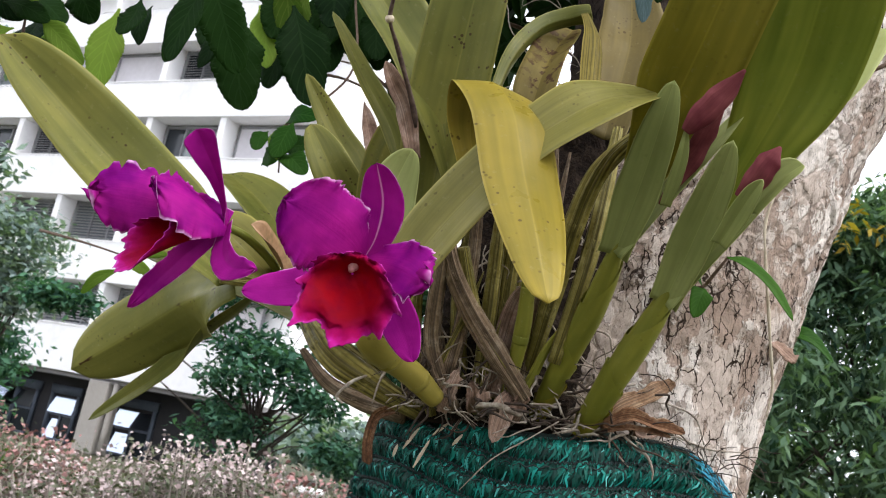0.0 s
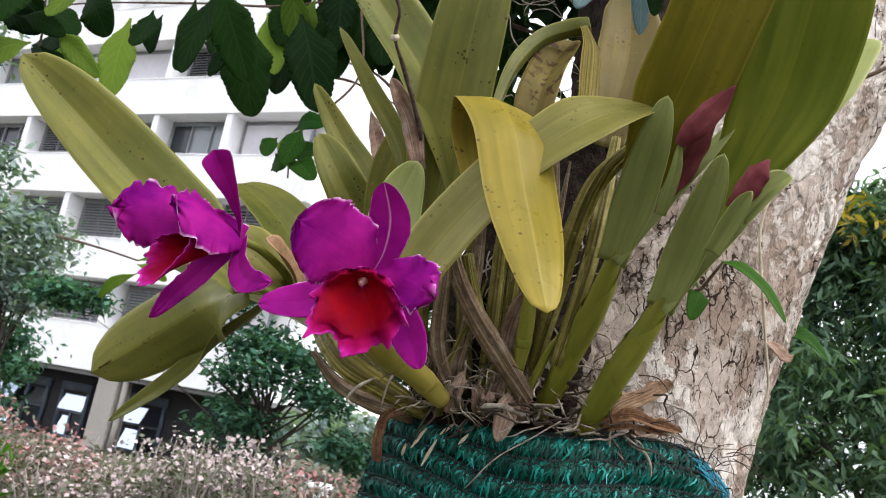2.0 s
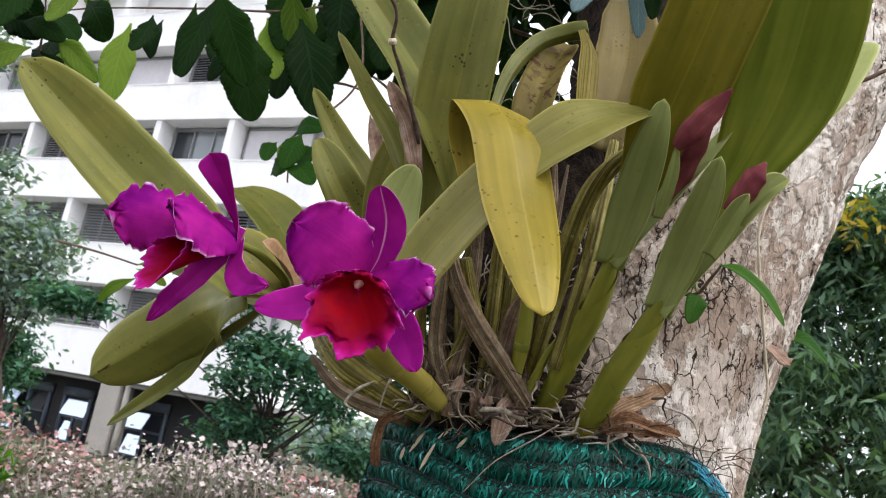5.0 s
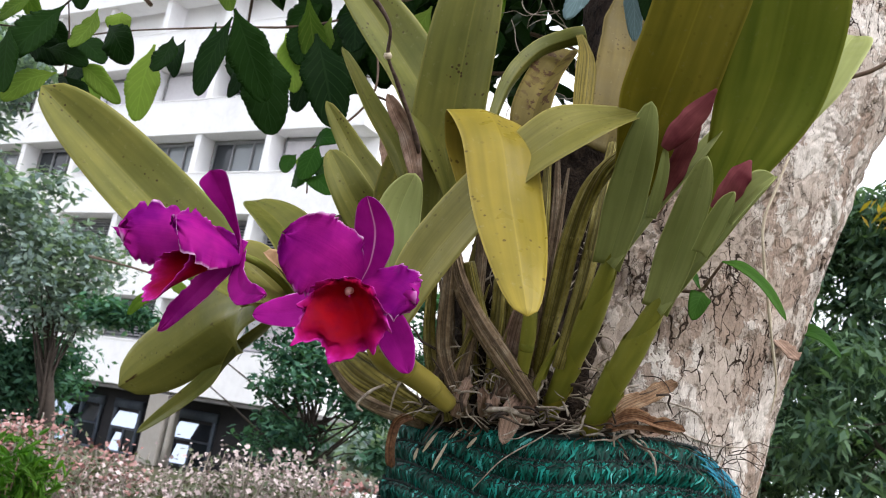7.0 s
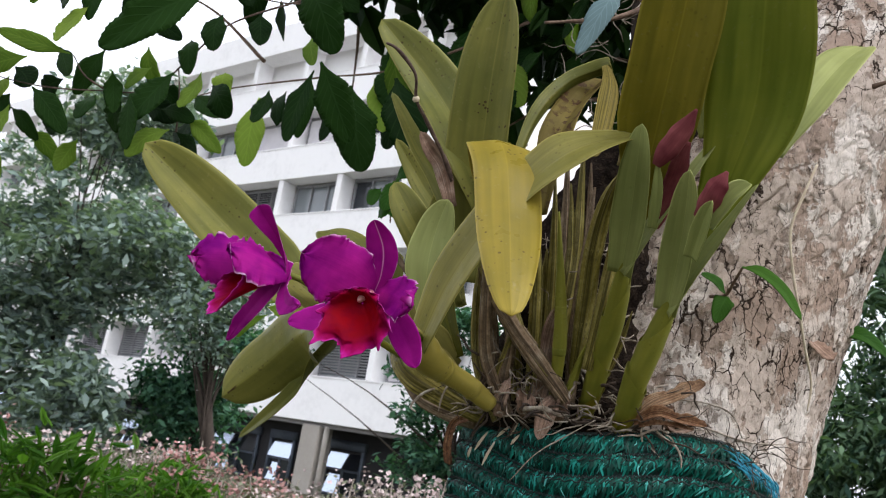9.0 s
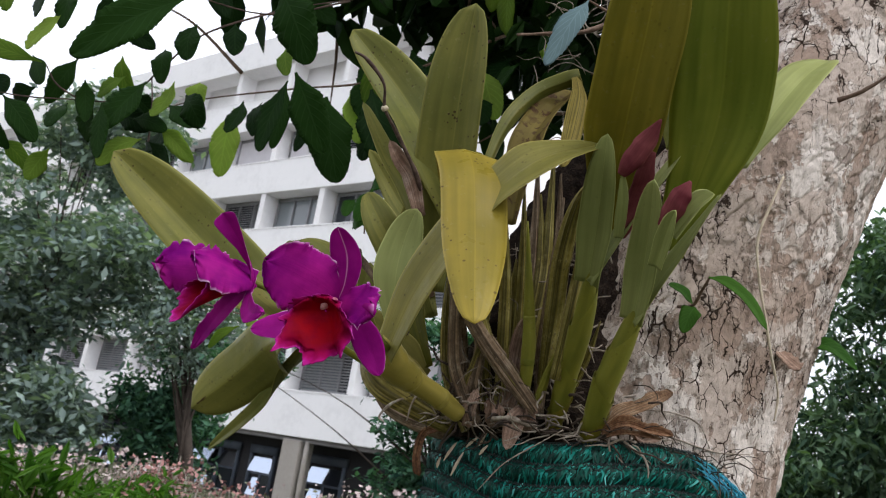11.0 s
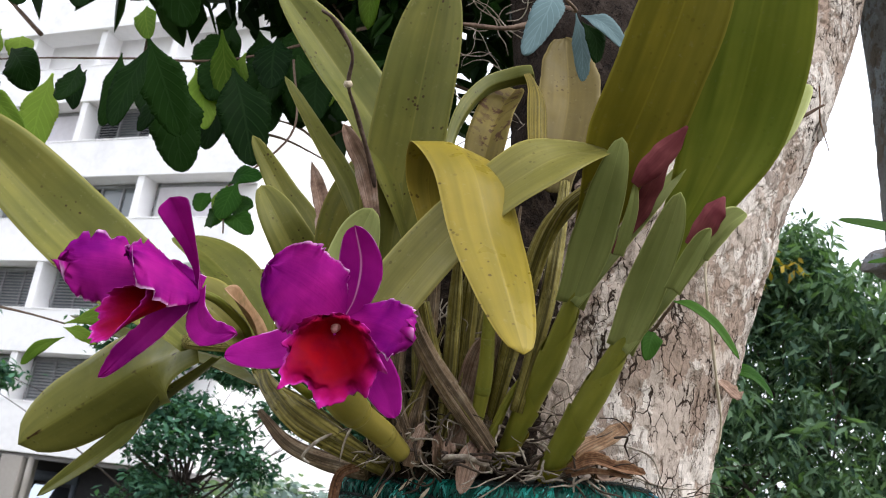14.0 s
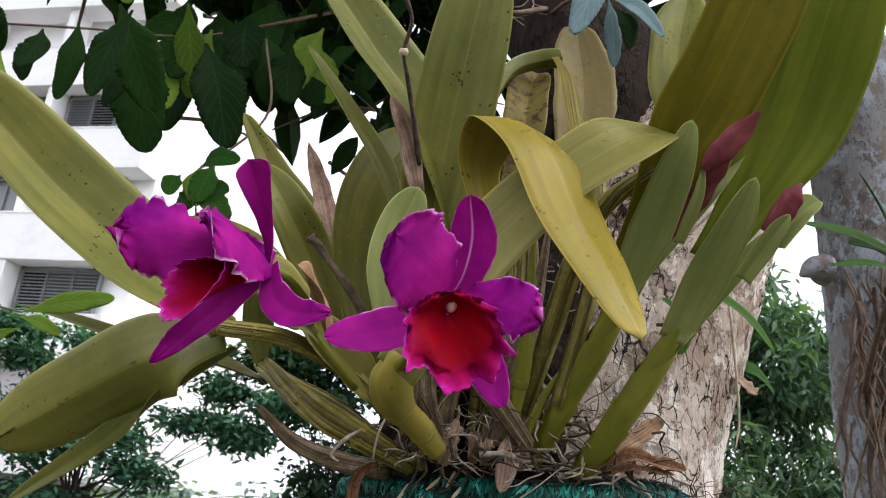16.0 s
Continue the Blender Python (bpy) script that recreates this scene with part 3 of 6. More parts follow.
def office_block():
    blk = thing("office_block", "white multi-storey office block with recessed window bays", "building")
    blk.matrix_world = BFRAME
    mid, length = (LEFT + RIGHT) / 2, RIGHT - LEFT
    part("back_wall", box(mid, 6.9, 10.85, length, 12.0, 17.5), M_WALL, blk)
    lows = (2.1,) + HEADS[:-1]
    for lo, hi in zip(lows, SILLS):
        part("spandrel", box(mid, DEEP / 2 - 0.02, (lo + hi) / 2, length, DEEP + 0.3, hi - lo, 0.02), M_WALL, blk)
        part("sill_ledge", box(mid, -0.185, hi + 0.02, length, 0.03, 0.05, 0.005), M_WALL, blk)
    part("parapet", box(mid, 0.2, 19.3, length, 1.0, 1.5, 0.02), M_WALL, blk)
    k0, k1 = math.ceil((LEFT - PHASE) / BAY), math.floor((RIGHT - PHASE) / BAY)
    rng = random.Random(7)
    for row, (sill, head) in enumerate(zip(SILLS, HEADS)):
        for k in range(k0, k1):
            s = PHASE + k * BAY
            me = box(s, DEEP / 2 - 0.05, (sill + head) / 2 + 0.04, 0.30, DEEP + 0.1, head - sill - 0.06, 0.01)
            part("post", me, M_WALL, blk)
            if row > 3:
                continue
            boarded = (row == 2 and k in (1, 2)) or rng.random() < 0.12
            w = new("window")
            w.parent = blk
            w["label"] = "boarded pale window" if boarded else "grey framed louvred window"
            x0, x1, y = s + 0.30, s + BAY - 0.30, DEEP - 0.12
            part("window_frame", merge([box((x0 + x1) / 2, y, sill + 0.14, x1 - x0, 0.1, 0.1), box((x0 + x1) / 2, y, head - 0.1, x1 - x0, 0.1, 0.14),
                                        box(x0, y, (sill + head) / 2, 0.1, 0.1, head - sill), box(x1, y, (sill + head) / 2, 0.1, 0.1, head - sill)]), M_FRAME, w)
            if boarded:
                part("board", box((x0 + x1) / 2, y - 0.02, (sill + head) / 2, x1 - x0 - 0.1, 0.05, head - sill - 0.25), M_BLIND, w)
                continue
            n = 3
            for i in range(n):
                a, b = x0 + (x1 - x0) * i / n, x0 + (x1 - x0) * (i + 1) / n
                dark = rng.random() < 0.3
                part("pane", box((a + b) / 2, y + 0.03, (sill + head) / 2, b - a - 0.06, 0.02, head - sill - 0.25), M_PANE_DARK if dark else M_PANE, w)
                if i:
                    part("mullion", box(a, y - 0.02, (sill + head) / 2, 0.07, 0.08, head - sill - 0.2), M_FRAME, w)
            if row < 2 or rng.random() < 0.4:
                cnt = 12
                for i in range(cnt):
                    z = sill + 0.3 + (head - sill - 0.5) * i / (cnt - 1)
                    sl = box(0, 0, 0, x1 - x0 - 0.2, 0.10, 0.015)
                    ob = part("slat", sl, M_FRAME, w)
                    ob.matrix_basis = pose((x0 + x1) / 2, y - 0.06, z, 35, 0, 0)
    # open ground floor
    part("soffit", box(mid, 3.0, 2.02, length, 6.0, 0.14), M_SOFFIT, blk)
    part("ground_floor_wall", box(mid, 1.75, 0.8, length, 0.25, 2.4), M_SHADEWALL, blk)
    k2 = math.ceil((LEFT + 8) / (2 * BAY))
    for k in range(k2, 1):
        s = k * 2 * BAY + 0.2
        part("column", box(s, 0.25, 0.75, 0.95, 0.75, 2.5, 0.03), M_COLUMN_B, blk)
        part("downpipe", tube([(s + 0.72, 0.05, -0.5), (s + 0.72, 0.05, 0.8), (s + 0.72, 0.05, 2.0)], [0.11, 0.11], 12, 4), M_COLUMN_B, blk)
        for off, wd in ((0.4, 1.9), (-3.2, 1.4), (-6.0, 2.5), (-1.3, 0.7)):
            w = new("window")
            w.parent = blk
            w["label"] = "wide ground floor window with bright panes"
            x, top, low = s + off, 1.62, -0.42
            zc, hh = (top + low) / 2, top - low
            part("window_frame", merge([box(x, 1.56, top - 0.17, wd + 0.2, 0.16, 0.34), box(x, 1.56, low, wd + 0.1, 0.12, 0.1), box(x - wd / 2, 1.56, zc, 0.13, 0.14, hh), box(x + wd / 2, 1.56, zc, 0.13, 0.14, hh)]), M_FRAME_BLUE, w)
            part("pane", box(0, 0, 0, wd - 0.1, 0.03, 0.62), M_SHEET, w, "tilted awning pane mirroring the sky").matrix_basis = pose(x, 1.52, 0.86, -14, 0, 0)
            part("rail", box(x, 1.55, 0.52, wd - 0.1, 0.06, 0.10), M_FRAME_BLUE, w)
            for h in (-1, 1):
                part("pane", box(0, 0, 0, wd * 0.44, 0.03, 0.84), M_SHEET if h < 0 else M_PANE_DARK, w).matrix_basis = pose(x + h * wd * 0.24, 1.59, 0.04, -10 if h < 0 else 0, 0, 0)
            part("mullion", box(x, 1.55, 0.04, 0.09, 0.06, 0.86), M_FRAME_BLUE, w)
    return blk


M_SHEET, _nt, _b = material("mirroring_glass", 0.06, 0.6, 1.0)
_b.inputs["Base Color"].default_value = (0.46, 0.52, 0.62, 1)
office_block()


# ---------------------------------------------------------------- trees, hedge and shrubs behind
def leaf_cloud(centres, spread, count, size, seed, droop=0.3, flat=0.6, slim=0.45, rounded=False):
    """Many small folded leaves scattered round the given clumps, as one mesh."""
    r = np.random.RandomState(seed)
    c = np.array(centres, float)
    pick = r.randint(0, len(c), count)
    spread = np.asarray(spread, float)
    sp = spread[pick][:, None] if spread.ndim else spread
    pos = c[pick] + r.normal(0, 1, (count, 3)) * sp * np.array((1, 1, flat))
    d = r.normal(0, 1, (count, 3))
    d[:, 2] = d[:, 2] * 0.5 - droop
    d = unit(d)
    s = unit(np.cross(d, r.normal(0, 1, (count, 3)) * 0.6 + np.array((0, 0, 1.0))))
    nn = np.cross(s, d)
    ln = size * (0.6 + 0.8 * r.rand(count))[:, None]
    wd = ln * slim
    a = pos
    b = pos + d * ln * 0.45 + s * wd * 0.5 + nn * wd * 0.12
    e = pos + d * ln
    f = pos + d * ln * 0.45 - s * wd * 0.5 + nn * wd * 0.12
    m = pos + d * ln * 0.5
    if rounded:
        dip = -d * 0 + np.array((0, 0, -0.06)) * ln
        rows = [a] + [pos + d * ln * u + dip * u * u + sg * s * wd * w + nn * wd * 0.24 * w for u, w in ((0.14, 0.26), (0.36, 0.47), (0.62, 0.44), (0.84, 0.22)) for sg in (1, -1)] + [e + dip] + [pos + d * ln * u + dip * u * u for u in (0.14, 0.36, 0.62, 0.84)]
        verts = np.stack(rows, 1).reshape(-1, 3)
        i = np.arange(count)[:, None] * 14
        tri = []
        for sd in (0, 1):
            tri.append((0, 1 + sd, 10))
            for k in range(3):
                o0, o1, m0, m1 = 1 + 2 * k + sd, 3 + 2 * k + sd, 10 + k, 11 + k
                tri += [(o0, o1, m1), (o0, m1, m0)]
            tri.append((7 + sd, 9, 13))
        faces = np.concatenate([np.hstack([i + q for q in t3]) for t3 in tri])
    else:
        verts = np.stack([a, b, e, f, m], 1).reshape(-1, 3)
        i = np.arange(count)[:, None] * 5
        faces = np.concatenate([np.hstack([i, i + 1, i + 4]), np.hstack([i + 1, i + 2, i + 4]), np.hstack([i + 2, i + 3, i + 4]), np.hstack([i + 3, i, i + 4])])
    me = bpy.data.meshes.new("leaves")
    me.vertices.add(len(verts))
    me.vertices.foreach_set("co", verts.astype(np.float32).ravel())
    me.loops.add(len(faces) * 3)
    me.loops.foreach_set("vertex_index", faces.astype(np.int32).ravel())
    me.polygons.add(len(faces))
    me.polygons.foreach_set("loop_start", np.arange(0, len(faces) * 3, 3, dtype=np.int32))
    me.update(calc_edges=True)
    return me


def clumps(centre, radii, count, seed, shell=0.55):
    r = np.random.RandomState(seed)
    d = unit(r.normal(0, 1, (count, 3)))
    k = (shell + (1 - shell) * r.rand(count, 1))
    return np.array(centre) + d * k * np.array(radii)


def tree(name, label, base, trunk, crowns, leaf_mat, count, size, seed, droop=0.3, slim=0.45, spread=0.32, clump=60, bark=None, shell=0.45, flat=0.6):
    """A trunk with limbs to its crown's clumps, and the crown."""
    t = thing(name, label, "tree")
    rng = random.Random(seed)
    cl = np.vstack([clumps(c, r, clump, seed + i, shell) for i, (c, r) in enumerate(crowns)])
    b = Vector(base)
    top = Vector(trunk)
    r0 = (top - b).length * 0.026 + 0.03
    mid = (b + top) / 2 + Vector((rng.uniform(-0.15, 0.15), rng.uniform(-0.1, 0.1), 0))
    part("trunk", tube([b, mid, top], [r0 * 1.3, r0, r0 * 0.75], 12, 16, 5, 0.06, 0.05, seed), bark or M_BARK_FAR, t)
    for i in range(min(26, len(cl))):
        e = Vector(cl[(i * 7) % len(cl)])
        st = b.lerp(top, rng.uniform(0.55, 1.0))
        m = st.lerp(e, 0.5) + Vector((rng.uniform(-0.2, 0.2), rng.uniform(-0.2, 0.2), rng.uniform(-0.1, 0.35)))
        part("limb", tube([st, m, e], [r0 * 0.26, r0 * 0.11, r0 * 0.03], 7, 9), bark or M_BARK_FAR, t)
    crown = part("crown", leaf_cloud(cl, spread, count, size, seed, droop, flat, slim), leaf_mat, t)
    crown["kind"] = "stuff"
    return t


M_FAR_DARK = tree_leaf("distant_leaf_dark", (0.012, 0.030, 0.022), (0.055, 0.10, 0.06), 0.3, 0.5, False, True)
# paler and bluer than the other leaves: haze of distance mixed into the colour
M_FAR_HAZE = tree_leaf("distant_leaf_hazed", (0.09, 0.13, 0.135), (0.30, 0.38, 0.35), 0.3, 0.5, False, True)
M_FAR_TEAL = tree_leaf("distant_leaf_teal", (0.016, 0.050, 0.038), (0.11, 0.24, 0.155), 0.3, 0.5, False, True)
M_FAR_WARM = tree_leaf("distant_leaf_warm", (0.024, 0.054, 0.040), (0.16, 0.25, 0.15), 0.3, 0.45, False, True)
M_FAR_YEL = tree_leaf("distant_leaf_yellowed", (0.20, 0.14, 0.02), (0.42, 0.30, 0.04), 0.3, 0.5, False, True)
M_SHRUB = tree_leaf("shrub_leaf_bright", (0.03, 0.095, 0.012), (0.11, 0.23, 0.035), 0.4, 0.45, False, True)
M_GREYGREEN = tree_leaf("hedge_leaf_grey_green", (0.07, 0.085, 0.055), (0.21, 0.22, 0.16), 0.2, 0.6, False, True)
M_BLOOM = mottled("pale_pink_bloom", [(0.34, 0.24, 0.24), (0.46, 0.37, 0.36), (0.56, 0.50, 0.48)], 4, 0.8)
M_BLOOM_RED = mottled("salmon_bloom", [(0.26, 0.11, 0.10), (0.40, 0.24, 0.22)], 4, 0.8)

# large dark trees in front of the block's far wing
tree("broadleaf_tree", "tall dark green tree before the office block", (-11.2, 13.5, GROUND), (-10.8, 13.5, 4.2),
     [((-10.9, 13.2, 5.6), (2.3, 1.5, 1.4)), ((-9.0, 12.6, 4.3), (1.5, 1.2, 0.9)), ((-12.5, 14, 4.2), (1.8, 1.5, 1.6)), ((-10.6, 12.6, 3.5), (1.7, 1.2, 0.8)), ((-9.9, 13.0, 6.9), (1.6, 1.2, 0.8)), ((-11.9, 12.6, 2.5), (1.8, 1.0, 0.8)), ((-11.4, 12.6, 1.7), (2.2, 1.0, 1.0)), ((-9.4, 12.4, 1.4), (1.0, 0.8, 0.9))], M_FAR_HAZE, 27000, 0.19, 21, 0.3, 0.45, 0.22, 40)
tree("broadleaf_tree", "dense dark green small tree by the block's ground floor", (-8.3, 14.2, GROUND), (-8.2, 14.2, 1.4),
     [((-8.2, 14.0, 1.7), (0.9, 0.8, 1.3))], M_FAR_TEAL, 7000, 0.15, 22, 0.5, 0.4, 0.20, 44)
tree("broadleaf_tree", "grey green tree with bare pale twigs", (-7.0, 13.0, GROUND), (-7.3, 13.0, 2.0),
     [((-7.5, 12.8, 3.3), (0.9, 0.9, 0.9))], M_FAR_HAZE, 5000, 0.14, 23, 0.4, 0.45, 0.24, 30)
# feathery tree low behind the flowers, its foliage in level pads
tree("feathery_tree", "low spreading tree with fine dark green foliage", (-2.9, 12.4, GROUND), (-2.7, 12.3, 1.7),
     [((-3.2, 12.0, 2.65), (0.75, 0.8, 0.30)), ((-3.0, 12.0, 2.12), (0.85, 0.8, 0.28)), ((-2.4, 12.0, 2.42), (0.55, 0.7, 0.24)), ((-3.15, 12.2, 1.45), (0.52, 0.7, 0.40)), ((-2.0, 12.0, 2.0), (0.45, 0.6, 0.22)), ((-1.4, 11.9, 1.3), (0.3, 0.4, 0.2)),
      ((-5.5, 11.4, 2.72), (0.65, 0.5, 0.13)), ((-2.2, 12.4, 3.25), (0.6, 0.6, 0.18)), ((-1.0, 12.2, 3.2), (0.6, 0.6, 0.18)), ((-0.6, 12.2, 2.6), (0.6, 0.5, 0.18)), ((-1.3, 12.3, 2.75), (0.5, 0.5, 0.16)), ((-3.7, 12.2, 3.3), (0.5, 0.5, 0.16)), ((-2.85, 12.2, 0.75), (0.30, 0.4, 0.7)), ((-2.7, 12.2, 3.55), (0.5, 0.5, 0.15)), ((-1.6, 12.2, 3.65), (0.5, 0.5, 0.14)), ((-0.2, 12.0, 3.05), (0.5, 0.5, 0.16)), ((-3.9, 12.0, 3.65), (0.5, 0.5, 0.15))],
     M_FAR_TEAL, 17000, 0.13, 24, 0.25, 0.42, 0.15, 15, None, 0.3, 0.45)
tree("broadleaf_tree", "small dark tree beyond the feathery one", (0.8, 13.2, GROUND), (0.8, 13.2, 1.6),
     [((0.75, 13.0, 2.1), (0.75, 0.7, 0.7)), ((1.5, 13.2, 2.6), (0.7, 0.7, 0.6)), ((-0.35, 12.3, 3.75), (0.45, 0.5, 0.26)), ((0.3, 12.5, 3.35), (0.5, 0.5, 0.42)), ((0.8, 12.5, 4.0), (0.4, 0.4, 0.3))], M_FAR_DARK, 11000, 0.14, 29, 0.3, 0.45, 0.17, 36)
# mango-like wall of leaves beyond the trunk
tree("mango_tree", "dense tree with long drooping dark leaves", (5.2, 10.6, GROUND), (5.2, 10.6, 3.2),
     [((5.2, 10.2, 4.1), (1.7, 1.5, 1.4)), ((4.3, 10.0, 2.6), (1.5, 1.4, 1.1)), ((7.2, 10.4, 2.6), (1.7, 1.5, 1.0)), ((6.1, 10.4, 4.2), (1.0, 1.2, 0.8)), ((4.7, 10.4, 5.1), (0.9, 1.0, 0.75))], M_FAR_WARM, 30000, 0.19, 25, 0.9, 0.27, 0.17, 85, None, 0.5)
tree("mango_tree", "dense dark tree with small autumn yellow patches", (3.3, 11.6, GROUND), (3.3, 11.6, 3.0),
     [((3.4, 11.2, 3.9), (1.3, 1.2, 1.3)), ((3.2, 11.4, 2.2), (1.2, 1.2, 1.0)), ((3.3, 11.4, 5.0), (1.0, 1.0, 0.8)), ((2.4, 11.2, 2.2), (0.8, 0.9, 1.3))], M_FAR_WARM, 17000, 0.18, 26, 0.8, 0.28, 0.18, 60)
yell = part("yellow_foliage", leaf_cloud(clumps((4.12, 9.3, 4.95), (0.36, 0.2, 0.34), 12, 5), 0.10, 60, 0.17, 27, 0.8, 0.6, 0.33), M_FAR_YEL)
tagged(yell, "yellowed leaf sprays in the mango tree", "foliage", "", "stuff")
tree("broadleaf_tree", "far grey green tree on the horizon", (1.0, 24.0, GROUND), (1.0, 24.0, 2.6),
     [((0.8, 24.0, 1.5), (2.2, 1.5, 0.7)), ((-3.0, 25.0, 1.3), (2.0, 1.5, 0.6)), ((9.0, 24.0, 4.0), (4.0, 2.0, 2.2))], M_FAR_HAZE, 8000, 0.34, 28, 0.3, 0.5, 0.4, 40)


def flowering_hedge():
    h = thing("flowering_hedge", "twiggy grey hedge covered in pale pink blossom", "hedge")
    rng = random.Random(3)
    cl = []
    for i in range(210):
        x = rng.uniform(-8.6, 0.6)
        y = 9.2 + 0.18 * (x + 4) + rng.uniform(-1.2, 0.9)
        cl.append((x, y, 0.36 + rng.random() * 0.55 + 0.14 * math.sin(x * 2.1)))
    stems = []
    for i, c in enumerate(cl):
        for k in range(6):
            a = Vector((c[0] + rng.uniform(-0.25, 0.25), c[1] + rng.uniform(-0.2, 0.2), GROUND))
            e = Vector(c) + Vector((rng.uniform(-0.3, 0.3), rng.uniform(-0.3, 0.3), rng.uniform(-0.05, 0.3)))
            stems.append(tube([a, a.lerp(e, 0.5) + Vector((rng.uniform(-0.15, 0.15), rng.uniform(-0.1, 0.1), 0)), e], [0.022, 0.016, 0.006], 5, 7))
    part("twig_mass", merge(stems), M_TWIG_GREY, h)["kind"] = "stuff"
    part("foliage", leaf_cloud(cl, 0.20, 15000, 0.075, 31, 0.0), M_GREYGREEN, h)["kind"] = "stuff"
    pale = [c for c in cl if math.sin(c[0] * 1.7) > -0.5]
    red = [c for c in cl if math.sin(c[0] * 1.7) <= -0.2]
    part("blossom", leaf_cloud([(x, y - 0.1, z + 0.14) for x, y, z in pale], 0.17, 6200, 0.052, 32, -0.2, 0.6, 0.9), M_BLOOM, h)["kind"] = "stuff"
    part("salmon_blossom", leaf_cloud([(x, y, z + 0.16) for x, y, z in red], 0.13, 3600, 0.055, 33, -0.2, 0.6, 0.9), M_BLOOM_RED, h)["kind"] = "stuff"


flowering_hedge()


def shrub(base, height, width, seed):
    s = thing("green_shrub", "bright green leafy garden shrub", "shrub", "shrubs by the hedge")
    rng = random.Random(seed)
    tips = []
    for i in range(22):
        a = rng.uniform(0, 6.28)
        r = rng.random() ** 0.5 * width
        e = Vector((base[0] + r * math.cos(a), base[1] + r * math.sin(a), GROUND + height * rng.uniform(0.7, 1.0)))
        part("stem", tube([base, Vector(base).lerp(e, 0.5) + Vector((0, 0, 0.1)), e], [0.02, 0.012, 0.004], 6, 8), M_TWIG, s)
        for k in range(5):
            tips.append(Vector(base).lerp(e, 0.55 + 0.45 * k / 4))
    part("foliage", leaf_cloud(tips, 0.07, 1700, 0.13, seed, -0.6, 1.0, 0.3, True), M_SHRUB, s)["kind"] = "stuff"


shrub((-2.72, 3.6, GROUND), 1.86, 0.24, 41)
shrub((-3.38, 6.0, GROUND), 1.62, 0.24, 42)
shrub((-4.9, 8.0, GROUND), 1.35, 0.5, 43)


def white_post():
    p = thing("concrete_post", "short white painted concrete post", "post")
    part("shaft", box(-1.42, 9.9, 0.2, 0.24, 0.2, 1.4, 0.03), M_WALL, p)
    part("cap", box(-1.42, 9.9, 0.93, 0.3, 0.26, 0.07, 0.02), M_WALL, p)


white_post()


# ---------------------------------------------------------------- the host tree
def bark_limb(axis, radii, seg, rings, z_dense, seed, rough=1.0, scale=1.0):
    """A trunk or limb with flaking plates and cracks in its surface; the side towards the path is modelled finest."""
    q, t = crv(axis, 400)
    zz = q[:, 2]
    lo, hi, d0, d1 = zz.min(), zz.max(), z_dense[0], z_dense[1]
    part_n = int(rings * 0.86)
    zs = np.concatenate([np.linspace(lo, d0, max(3, rings // 14), endpoint=False), np.linspace(d0, d1, part_n), np.linspace(d1, hi, max(3, rings // 14))[1:]])
    cen = np.stack([np.interp(zs, zz, q[:, k]) for k in range(3)], 1)
    rad = np.interp(zs, np.linspace(lo, hi, len(radii)), radii)
    fine = int(seg * 0.84)
    ths = np.concatenate([np.linspace(-2.75, 0.35, fine, endpoint=False), np.linspace(0.35, 3.533, seg - fine, endpoint=False)])
    verts, uvs = [], []
    nz, vor, cell = noise.noise, noise.voronoi, noise.cell
    for i, z in enumerate(zs):
        near = d0 - 0.02 < z < d1 + 0.02
        for th in ths:
            cx, sx = math.cos(th), math.sin(th)
            p = Vector((cx * rad[i], sx * rad[i], z))
            r = rad[i] + 0.008 * nz(p * 4.5 + Vector((seed, 2, 1)))
            if near:
                w1, w2 = nz(p * 26 + Vector((seed, 0, 0))) * 0.012, nz(p * 90 + Vector((0, seed, 5))) * 0.006
                ds, pts = vor(Vector(((p.x + w1 + w2) * 40 * scale, (p.y + w1 - w2) * 40 * scale, (z + w1 + w2) * 20 * scale + seed)))
                amt = min(1.0, max(0.15, 0.6 + 1.6 * nz(Vector((p.x * 6, p.y * 6, p.z * 3.5 + seed)))))
                r += rough * (cell(Vector(pts[0]) * 3.7) * 0.0022 * amt - 0.0034 * amt * max(0.0, 1 - (ds[1] - ds[0]) / 0.14) + nz(p * 28) * 0.0020 + nz(p * 70) * 0.0014 + nz(p * 160) * 0.0008)
            verts.append((cen[i][0] + cx * r, cen[i][1] + sx * r, z))
            uvs.append((th / 6.28318, z))
    n = len(zs)
    faces = [(i * seg + k, i * seg + (k + 1) % seg, (i + 1) * seg + (k + 1) % seg, (i + 1) * seg + k) for i in range(n - 1) for k in range(seg)]
    faces.append(tuple((n - 1) * seg + k for k in range(seg)))
    return mesh_of("bark", verts, faces, uvs)


host = thing("host_tree", "leaning tree trunk with pale flaking cracked bark", "tree")
part("trunk", bark_limb([(-0.06, 1.09, GROUND), (0.075, 1.09, 0.9), (0.158, 1.10, 1.50), (0.226, 1.10, 1.80), (0.300, 1.10, 2.0), (0.402, 1.11, 2.2), (0.50, 1.13, 2.45), (0.74, 1.2, 3.2), (0.95, 1.35, 4.0), (1.05, 1.5, 4.7)],
                        [0.25, 0.235, 0.225, 0.22, 0.215, 0.205, 0.20, 0.188, 0.145, 0.132, 0.125, 0.115, 0.10, 0.085, 0.06, 0.03], 420, 440, (1.50, 2.36), 3), M_BARK, host)
